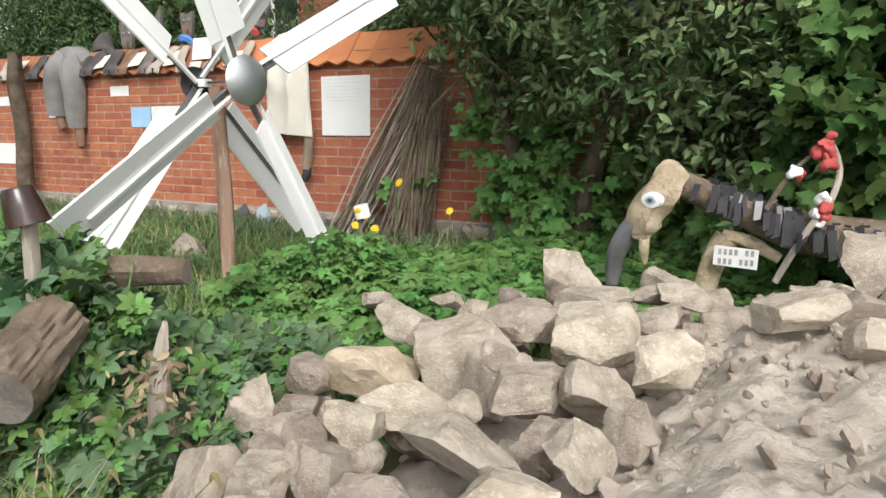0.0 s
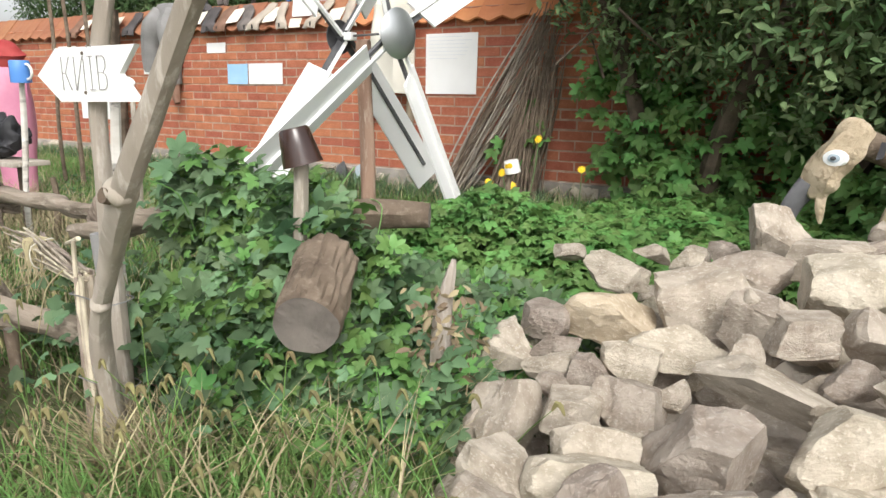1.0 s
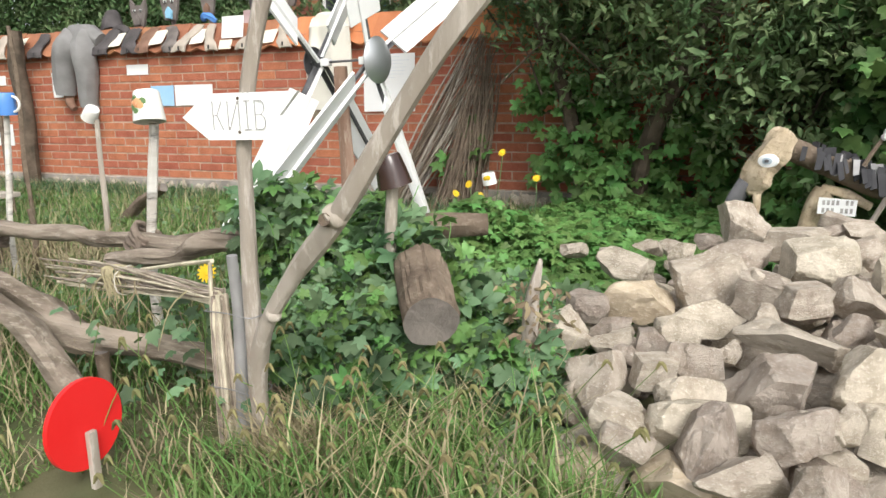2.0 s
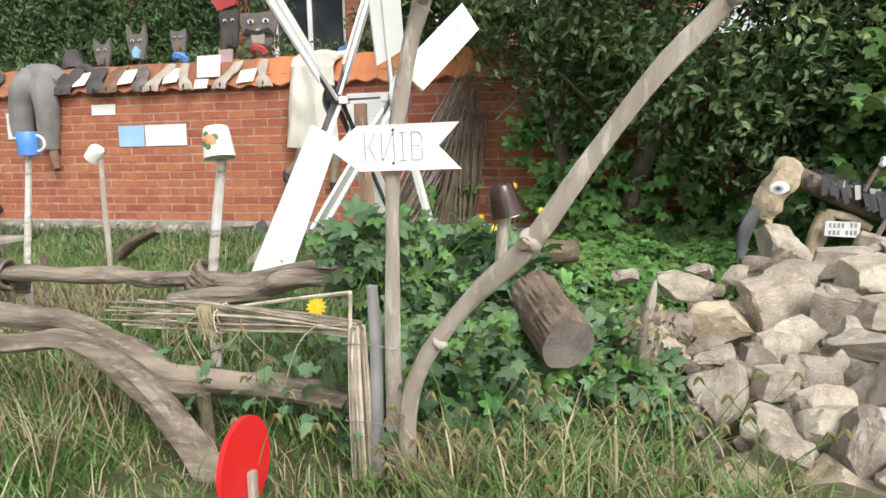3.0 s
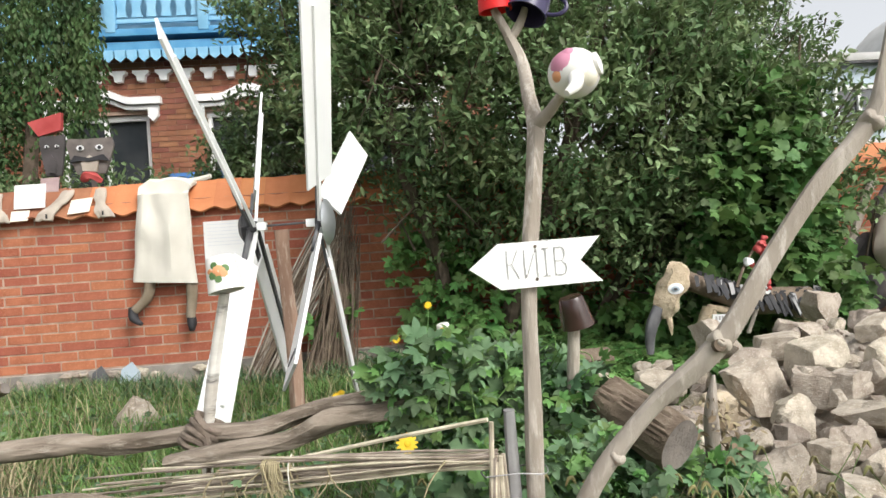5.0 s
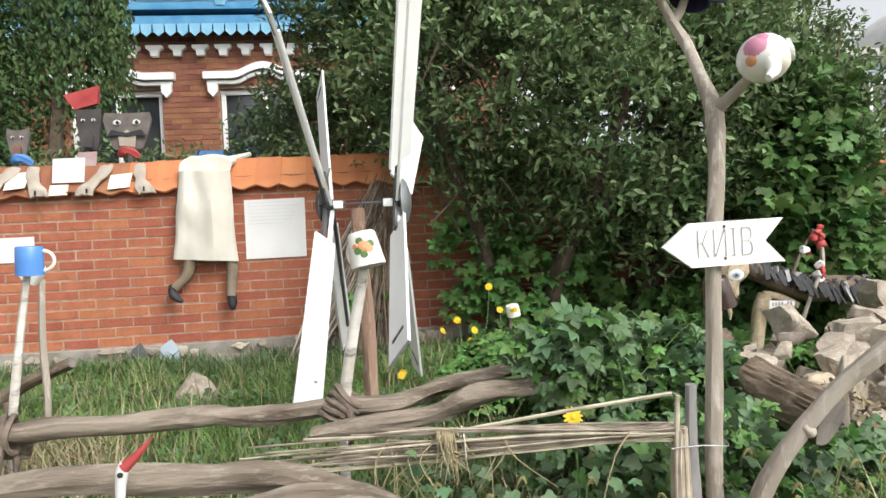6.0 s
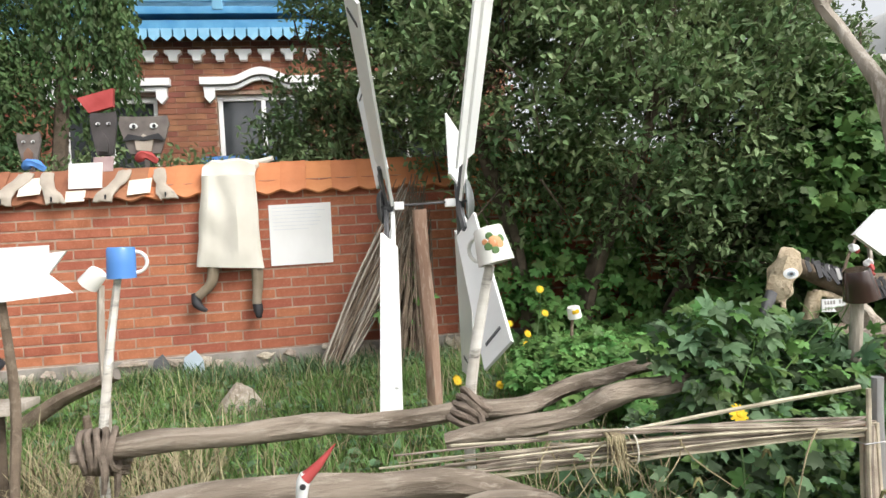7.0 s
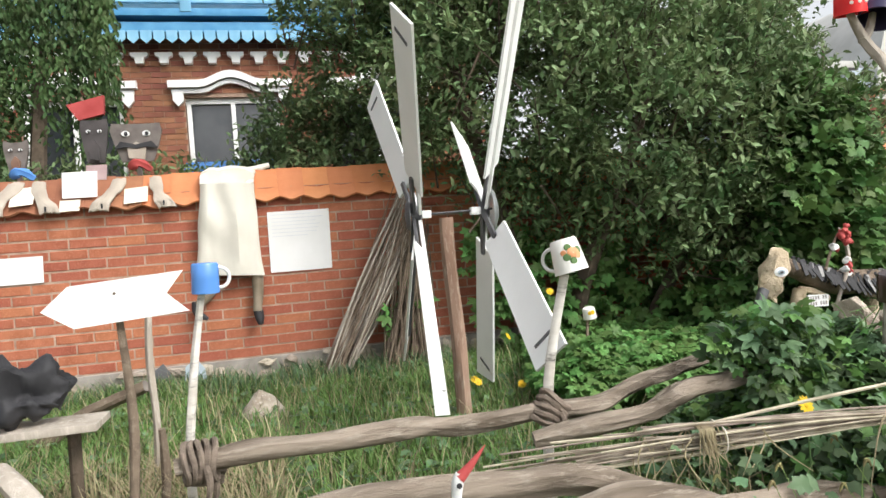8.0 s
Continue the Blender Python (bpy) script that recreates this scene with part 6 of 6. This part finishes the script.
gnome_bird()
stake((-1.79, 2.88), 0.45, 0.010, M["wood_dark"], "thin stick hidden in the leaves under a small jar")
vessel("small_jar", (-1.785, 2.875, 0.505), 0.038, 0.06, M["enamel"], "small white and yellow jar on a stick among leaves", "jar", pose(0, 0, 0, 8, -10), taper=0.92,
       spots=[(80, 0.02, 0.014, "petal"), (110, 0.022, 0.012, "petal")])


def left_clutter():
    sk = mesh_ob("black_sack", sweep([(-0.22, 0, 0.02), (-0.1, 0, 0.05), (0.05, 0, 0.04), (0.14, 0, 0.0)], [0.05, 0.11, 0.10, 0.04], 36, wobble=0.7, flat=0.8, fine=14), [M["black"]])
    for v in sk.data.vertices:
        v.co += v.co.normalized() * (0.035 * noise.fractal(v.co * 11, 0.9, 2.1, 4) - 0.03 * abs(noise.noise(v.co * 16)))
    sk.location = (-4.32, 1.9, 0.50)
    tagged(sk, "crumpled black sack lying on a plank", "sack")
    pl = thing("plank_stand", (-4.35, 1.9, 0), "rough plank on two stumps under the black sack", "stand")
    part("plank", box(0.55, 0.2, 0.025, (0, 0, 0.415), 0.004), M["wood"], pl)
    for sx in (-0.2, 0.18):
        part("stump", sweep([(sx, 0, -0.03), (sx, 0, 0.405)], 0.022, 12, wobble=0.2, fine=4), M["bark"], pl)
    log("dead_limb", [(-4.30, 1.62, 0.36), (-4.15, 1.48, 0.25), (-3.98, 1.32, 0.12), (-3.85, 1.2, 0.02)], [0.03, 0.035, 0.035, 0.03], "pale dead limb sloping into the grass", "log", "wood", 12)
    log("dark_limb", [(-4.75, 3.3, 0.02), (-4.45, 3.2, 0.2), (-4.15, 3.1, 0.32)], [0.04, 0.04, 0.03], "dark broken limb propped in the grass", "log", "wood_dark", 13)
    for x, y, h in ((-3.93, 1.9, 0.36), (-5.75, 3.2, 1.55), (-5.6, 3.25, 1.45), (-6.0, 3.2, 1.5)):
        s = stake((x, y), h, 0.016, M["wood_dark"], "thin dark dead stem standing in the grass", (0.05 * math.sin(x * 9), 0))
    bm = bmesh.new()
    cloth_tube(bm, [(0, 0, -0.03), (0, 0, 0.5), (0.0, 0, 0.85), (0.0, 0, 0.95)], [0.10, 0.13, 0.12, 0.05], 0.8, 14, 0, 3)
    cloth_tube(bm, [(0, 0, 0.93), (0, 0, 1.03), (0.03, -0.02, 1.1)], [0.06, 0.12, 0.05], 0.9, 14, 1, 4)
    o = mesh_ob("cloth_dummy", bm, [M["pink"], M["red_dull"]])
    o.location = (-5.55, 2.6, 0)
    tagged(o, "bundle of pink and red cloth on a stick like a dummy", "dummy")


left_clutter()


def pointed_stone():
    me = ROCKS[3].copy()
    for v in me.vertices:
        k = max(0.06, 0.62 - 0.95 * v.co.z)
        v.co.x, v.co.y = v.co.x * k + 0.06 * (v.co.z + 0.5), v.co.y * k
    me.materials.clear()
    me.materials.append(M["stone"])
    o = new("pointed_stone", me)
    o.matrix_world = pose(-3.62, 3.45, 0.035, 0, 0, 25) @ Matrix.Diagonal((0.40, 0.28, 0.27, 1))
    tagged(o, "pale pointed stone standing in the grass", "stone")


pointed_stone()
for x, z, w, h, key in ((-4.33, 0.02, 0.14, 0.26, "slate"), (-4.10, 0.03, 0.17, 0.26, "wall_blue")):
    o = mesh_ob("slate_slab", slab([(-w / 2, -h / 2), (w / 2, -h / 2), (w * 0.4, h * 0.2), (w * 0.05, h / 2), (-w * 0.4, h * 0.3)], 0.02, pose(0, 0, 0, -14)), [M[key]])
    o.location = (x, 4.74, z + 0.05)
    tagged(o, "broken slab leaning on the wall footing", "slab")


def flower():
    f = thing("yellow_flower", (-2.044, 0.985, 0.0), "bright yellow daisy-like flower on a thin stem", "flower", "yellow flowers")
    part("stem", sweep([(0, 0.01, 0), (0.01, 0.008, 0.2), (0, 0.006, 0.39)], 0.003, 6, fine=3), M["green_paint"], f)
    face = Matrix.Translation((0, 0, 0.393)) @ pose(0, 0, 0, 65, 0, 12)
    for k in range(13):
        a = 2 * math.pi * k / 13
        m = face @ Matrix.Rotation(a, 4, "Z")
        bm = bmesh.new()
        vs = [bm.verts.new(m @ Vector(p)) for p in ((0.004, -0.003, 0.001), (0.016, -0.0055, 0.003), (0.029, -0.002, 0.0), (0.029, 0.002, 0.0), (0.016, 0.0055, 0.003), (0.004, 0.003, 0.001))]
        bm.faces.new(vs)
        part("petal", bm, M["petal"], f)
    part("centre", lathe([(0.009, 0), (0.008, 0.004), (0.004, 0.006), (0, 0.0065)], 14, m=face), M["petal"], f)
    return f


fl = flower()
rng0 = random.Random(8)
for x, y, z in ((-1.88, 3.3, 0.58), (-1.99, 3.3, 0.39), (-1.96, 3.2, 0.28), (-2.05, 3.1, 0.17), (-2.24, 2.9, 0.12), (-2.34, 3.2, 0.11), (-2.43, 3.1, 0.12), (-2.08, 3.3, 0.33), (-1.72, 3.6, 0.40), (-1.93, 3.25, 0.33)):
    c = copy_thing(fl, pose(x, y, z - 0.33, rng0.uniform(-8, 8), rng0.uniform(-8, 8), rng0.uniform(-40, 40)))
    c.scale = (0.85, 0.85, 0.85)

# ---- leaves and grass ----


def hop_leaves():
    rng = np.random.default_rng(31)
    # carpet of hop between heap and wall
    n = 27000
    x, y = -2.35 + 3.6 * rng.random(n), 1.75 + 3.0 * rng.random(n)
    keep = (x > -2.25 + 0.35 * np.abs(y - 2.6)) & ~((y < 2.45) & (x > -0.95)) & ~((x > -0.75) & (y < 2.75)) & ~((y < 2.2) & (x < -1.85))
    x, y = x[keep], y[keep]
    hgt = np.array([0.17 + 0.13 * noise.noise(Vector((a * 2.2, b * 2.2, 5))) + 0.05 * noise.noise(Vector((a * 7, b * 7, 2))) for a, b in zip(x, y)])
    hgt += 0.22 * np.exp(-(((x + 1.75) / 0.35) ** 2 + ((y - 2.75) / 0.45) ** 2))
    z = np.maximum(0.02, hgt * (0.35 + 0.65 * rng.random(len(x)) ** 0.4))
    a = np.stack([x, y, z], 1)
    d = np.stack([rng.normal(size=len(x)), rng.normal(size=len(x)) - 0.5, rng.normal(size=len(x)) * 0.35 - 0.15], 1)
    nn = np.stack([rng.normal(size=len(x)) * 0.4, rng.normal(size=len(x)) * 0.4 - 0.3, np.ones(len(x))], 1)
    o = leaves("hop_carpet", a, d, nn, 0.034 + 0.034 * rng.random(len(x)), PALM, M["leaf_vine"])
    tagged(o, "carpet of green lobed hop leaves before the wall", "hop leaves", kind="stuff")
    # mound over the logs
    blobs = [(-1.74, 1.32, 0.21, 0.30, 0.22, 0.35), (-1.94, 1.24, 0.51, 0.17, 0.12, 0.10), (-1.56, 1.26, 0.26, 0.22, 0.20, 0.24), (-1.32, 1.36, 0.06, 0.24, 0.28, 0.20), (-1.60, 1.0, 0.12, 0.20, 0.14, 0.26), (-1.25, 1.08, 0.03, 0.22, 0.16, 0.20), (-1.45, 1.74, 0.04, 0.50, 0.38, 0.17), (-1.82, 1.03, 0.10, 0.13, 0.12, 0.22)]
    C, o2 = crown(rng, blobs, 2400, 0.7)
    # the sawn log stays clear of leaves
    a0, a1 = np.array((-1.33, 0.90, 0.36)), np.array((-1.43, 1.08, 0.42))
    u = np.clip(((C - a0) @ (a1 - a0)) / ((a1 - a0) @ (a1 - a0)), 0, 1)
    ok = (C[:, 2] > 0.02) & (np.linalg.norm(C - a0 - u[:, None] * (a1 - a0), axis=1) > 0.105)
    C, o2 = C[ok], o2[ok]
    a, d, nn = sprays(rng, C, o2, 10, 0.06, 0.3)
    nn = nn * 0.8 + np.array([0, -0.4, 0.6])
    t = rng.random(len(a)) < 0.42
    for sel, key, big, nm in ((t, "leaf_hop", 0.036, "dark green hop leaves heaped over old logs"), (~t, "leaf_vine", 0.026, "fresh green hop leaves heaped over old logs")):
        o = leaves("hop_mound", a[sel], d[sel], nn[sel], big * (1 + 1.2 * rng.random(sel.sum()) ** 1.5), PALM, M[key])
        tagged(o, nm, "hop leaves", kind="stuff")
    # creeper up the wall foot and trunks
    blobs = [(-1.35, 4.45, 0.45, 0.28, 0.22, 0.55), (-0.85, 4.5, 0.40, 0.35, 0.22, 0.45), (-1.75, 4.5, 0.7, 0.22, 0.18, 0.5), (0.3, 4.0, 0.35, 0.6, 0.4, 0.4), (-2.5, 4.6, 0.5, 0.10, 0.1, 0.35), (-0.1, 4.4, 0.2, 0.5, 0.3, 0.3)]
    C, o2 = crown(rng, blobs, 520, 0.6)
    a, d, nn = sprays(rng, C, o2, 6, 0.08, 0.4)
    nn = nn * 0.6 + np.array([0, -0.9, 0.4])
    o = leaves("creeper", a, d, nn, 0.06 + 0.05 * rng.random(len(a)), PALM, M["leaf_vine"])
    tagged(o, "green creeper climbing the foot of the wall", "creeper", kind="stuff")
    # loose shoots and weeds along the front fence
    k = 520
    x, y = -3.6 + 2.2 * rng.random(k), 0.75 + 0.5 * rng.random(k)
    z = 0.06 + 0.28 * rng.random(k)
    a = np.stack([x, y, z], 1)
    d = np.stack([rng.normal(size=k), rng.normal(size=k) - 0.6, rng.normal(size=k) * 0.4 - 0.3], 1)
    nn = np.stack([rng.normal(size=k) * 0.4, rng.normal(size=k) * 0.4 - 0.6, np.ones(k) * 0.8], 1)
    sel = x > -2.5
    o = leaves("fence_weeds", a[sel], d[sel], nn[sel], 0.026 + 0.028 * rng.random(sel.sum()), LOBED, M["leaf_hop"])
    tagged(o, "broad green weed leaves growing through the low fence", "weeds", kind="stuff")
    k = 170
    a = np.stack([-1.13 + 0.045 * rng.normal(size=k), 1.15 + 0.04 * rng.normal(size=k), 0.20 + 0.20 * rng.random(k)], 1)
    d = np.stack([rng.normal(size=k), rng.normal(size=k) - 0.4, rng.normal(size=k) * 0.5 - 0.7], 1)
    o = leaves("dry_leaves", a, d, rng.normal(size=(k, 3)) + np.array([0, -0.7, 0.4]), 0.016 + 0.022 * rng.random(k), OVAL, M["dry_leaf"])
    tagged(o, "withered brown leaves hanging round the broken stick", "dry leaves", kind="stuff")
    # curling shoots above the mound
    bm = bmesh.new()
    for k in range(11):
        b = Vector((-2.0 + 0.6 * rng.random(), 1.1 + 0.3 * rng.random(), 0.42))
        e = b + Vector((rng.normal() * 0.12, rng.normal() * 0.08, 0.10 + 0.14 * rng.random()))
        sweep([b, (b + e) / 2 + Vector((0.03, 0, 0.04)), e, e + Vector((0.05 * rng.normal(), 0, -0.01))], [0.002, 0.0018, 0.0014, 0.0008], 5, bm, fine=4)
    o = mesh_ob("hop_shoots", bm, [M["leaf_vine"]])
    tagged(o, "thin curling hop shoots", "hop shoots", kind="stuff")


hop_leaves()


def grass():
    rng = np.random.default_rng(41)

    def scatter(n, x0, x1, y0, y1, keep=None):
        x, y = x0 + (x1 - x0) * rng.random(n), y0 + (y1 - y0) * rng.random(n)
        if keep is not None:
            k = keep(x, y)
            x, y = x[k], y[k]
        patch = np.array([noise.noise(Vector((a * 1.5, b * 1.5, 9))) for a, b in zip(x, y)])
        k = patch > -0.62 + 0.3 * rng.random(len(x))
        x, y, patch = x[k], y[k], patch[k]
        return np.stack([x, y, np.array([swell(a, b) for a, b in zip(x, y)]) - 0.01], 1), patch
    p, q = scatter(70000, -9.0, -1.6, 1.1, 4.85)
    o = blades("lawn_grass", p, 0.06 + 0.07 * rng.random(len(p)) + 0.06 * np.maximum(0, q), 0.0028, 0.7, M["grass"], rng)
    tagged(o, "short uneven green grass before the wall", "grass", kind="stuff")
    p, q = scatter(5200, -9.0, -1.9, 1.5, 4.8)
    o = blades("dry_grass", p, 0.10 + 0.16 * rng.random(len(p)), 0.002, 0.8, M["straw"], rng)
    tagged(o, "dry straw-coloured grass stalks", "grass", kind="stuff")
    front = lambda x, y: (y > 0.28 - 0.30 * np.clip((-x - 1.4) / 1.2, 0, 1)) & ~((x > -1.05) & (y > 0.78)) & ~((np.abs(x + 1.96) < 0.17) & (y < 0.52))
    trodden = lambda p: np.where((p[:, 0] > -2.5) & (p[:, 0] < -1.6) & (p[:, 1] < 0.9), 0.4, 1.0)
    p, q = scatter(24000, -4.6, -0.75, 0.0, 1.35, front)
    o = blades("tall_grass", p, (0.06 + 0.13 * rng.random(len(p)) + 0.05 * np.maximum(0, q)) * np.where(p[:, 0] < -1.9, 0.55, 1.0) * trodden(p), 0.0034, 0.9, M["grass"], rng)
    tagged(o, "long green roadside grass along the low fence", "grass", kind="stuff")
    p, q = scatter(4000, -4.6, -0.85, 0.1, 1.3, front)
    o = blades("dry_stalks", p, (0.12 + 0.2 * rng.random(len(p))) * trodden(p), 0.0022, 0.9, M["straw"], rng)
    tagged(o, "bent dry grass stalks along the fence", "grass", kind="stuff")
    p, q = scatter(800, -1.68, -1.50, 0.66, 0.85)
    o = blades("dry_tuft", p, 0.06 + 0.18 * rng.random(len(p)), 0.002, 0.9, M["straw"], rng)
    tagged(o, "tuft of dry hanging straw at the branch foot", "grass", kind="stuff")
    p, q = scatter(9000, -0.9, 3.8, 2.5, 4.85)
    o = blades("wall_grass", p, 0.06 + 0.1 * rng.random(len(p)), 0.003, 0.8, M["grass"], rng)
    tagged(o, "green grass along the foot of the wall", "grass", kind="stuff")
    p, q = scatter(9000, -5.5, 2.0, -2.6, -0.9)
    o = blades("verge_grass", p, 0.02 + 0.03 * rng.random(len(p)), 0.003, 0.8, M["grass"], rng)
    tagged(o, "short trodden grass on the verge", "grass", kind="stuff")
    def verge(x, y):
        edge = np.minimum.reduce([(x + 9.0) / 2, (6.0 - x) / 2, (y + 3.2) / 2.4])
        return (rng.random(len(x)) < edge) & ~((x > -1.3) & (x < 1.9) & (y > 0.5) & (y < 2.9)) & ~((x < -0.7) & (y > 0.25))
    p, q = scatter(42000, -9.0, 6.0, -3.2, 4.8, verge)
    o = blades("worn_grass", p, 0.02 + 0.05 * rng.random(len(p)), 0.004, 0.8, M["grass"], rng)
    tagged(o, "thin worn grass round the garden's edge", "grass", kind="stuff")
    p, q = scatter(16000, -14.0, 8.0, -8.0, -2.6)
    o = blades("field_grass", p, 0.05 + 0.08 * rng.random(len(p)), 0.006, 0.8, M["grass"], rng)
    tagged(o, "rough patchy grass beyond the verge", "grass", kind="stuff")
    # low weeds in the lawn
    p, q = scatter(5200, -6.5, -1.9, 1.4, 4.75)
    k = len(p)
    p[:, 2] += 0.02 + 0.06 * rng.random(k)
    d = np.stack([rng.normal(size=k), rng.normal(size=k), rng.normal(size=k) * 0.3], 1)
    nn = np.stack([rng.normal(size=k) * 0.4, rng.normal(size=k) * 0.4 - 0.3, np.ones(k)], 1)
    o = leaves("lawn_weeds", p, d, nn, 0.02 + 0.03 * rng.random(k), LOBED, M["leaf_hop"])
    tagged(o, "low broad-leaved weeds in the grass", "weeds", kind="stuff")
    p, q = scatter(7000, -9.0, -2.2, 4.2, 4.84)
    o = blades("footing_weeds", p, 0.05 + 0.15 * rng.random(len(p)), 0.004, 0.8, M["leaf_hop"], rng)
    tagged(o, "rank green weeds along the wall footing", "weeds", kind="stuff")
    p, q = scatter(3500, -5.5, -3.5, 1.2, 2.4)
    o = blades("pale_straw", p, 0.10 + 0.2 * rng.random(len(p)), 0.0025, 0.9, M["straw"], rng)
    tagged(o, "pale dry grass round the fence end", "grass", kind="stuff")
    # foxtail heads
    bm, hb = bmesh.new(), bmesh.new()
    for k in range(130):
        x, y = -1.75 + 0.9 * rng.random(), 0.32 + 0.65 * rng.random()
        if k % 4 == 0:
            x = -3.9 + 2.0 * rng.random()
        h, lx, ly = 0.16 + 0.16 * rng.random(), 0.10 * rng.normal(), 0.05 * rng.normal()
        top = Vector((x + lx, y + ly, h))
        sweep([(x, y, 0), (x + lx * 0.3, y + ly * 0.3, h * 0.6), top], [0.0016, 0.0014, 0.001], 4, bm, fine=2)
        dx = 0.016 * (1 if lx > 0 else -1)
        sweep([top, top + Vector((dx * 0.5, 0, 0.016)), top + Vector((dx, 0, 0.012)), top + Vector((dx * 1.5, 0, -0.004))], [0.002, 0.0048, 0.0045, 0.0015], 6, hb, wobble=0.5, seed=k, fine=2)
    o = mesh_ob("foxtail_stems", bm, [M["grass"]])
    tagged(o, "thin green foxtail stems", "grass", kind="stuff")
    o = mesh_ob("foxtail_heads", hb, [M["foxtail"]])
    tagged(o, "nodding straw-green foxtail seed heads", "grass", kind="stuff")


grass()

# ---- footing stones and bricks of the wall ----


def footing():
    rng = random.Random(51)
    x, k = -12.8, 0
    while x < 6.9:
        w = rng.uniform(0.12, 0.30)
        h0, h1 = 0.0, FOUND_TOP
        parts = [(h0 - 0.02, h1)] if rng.random() < 0.6 else [(h0 - 0.02, h1 * 0.5), (h1 * 0.5, h1)]
        for a, b in parts:
            me = ROCKS[k % 14]
            o = new("footing_stone", me)
            o.parent = wall
            o.matrix_local = pose(x + w / 2, 0.03, (a + b) / 2, rng.uniform(-8, 8), rng.uniform(-8, 8), rng.uniform(-15, 15)) @ Matrix.Diagonal((w * 1.05, 0.24, (b - a) * 1.05, 1))
            k += 1
        x += w


footing()


def bricks():
    full = one_brick(0.250)
    rng = random.Random(61)
    V, F = [], []
    top = int((EAVE + 0.03 - FOUND_TOP) / PITCH) + 1
    seats = []
    for c in range(top):
        z = FOUND_TOP + PITCH * (c + 0.5)
        x = -13.0 - 0.13 * (c % 2) + 0.02 * rng.random()
        while x < 7.0:
            seats.append((x + 0.125, z))
            x += 0.2605
    near = [s for s in seats if -4.75 < s[0] < -2.35]
    near = set(near[:300])
    for s in seats:
        x, z = s
        dy, dz = rng.uniform(-0.003, 0.003), rng.uniform(-0.002, 0.002)
        if s in near:
            o = new("brick", full)
            o.parent = wall
            o.matrix_local = pose(x, dy, z + dz, 0, rng.uniform(-0.5, 0.5), 0)
        else:
            k = len(V)
            a, b, lo, hi, y, e = x - 0.125, x + 0.125, z - 0.0325 + dz, z + 0.0325 + dz, -0.006 + dy, 0.004
            V += [(a + e, y, lo + e), (b - e, y, lo + e), (b - e, y, hi - e), (a + e, y, hi - e), (a, y + e, lo), (b, y + e, lo), (b, y + e, hi), (a, y + e, hi), (a, 0.03, lo), (b, 0.03, lo), (b, 0.03, hi), (a, 0.03, hi)]
            F += [(k, k + 1, k + 2, k + 3)]
            for r in (0, 4):
                F += [(k + r + i, k + r + 4 + i, k + r + 4 + (i + 1) % 4, k + r + (i + 1) % 4) for i in range(4)]
    o = raw_ob("brickwork", V, F, M["brick_rest"], wall)
    o["kind"] = "stuff"


bricks()
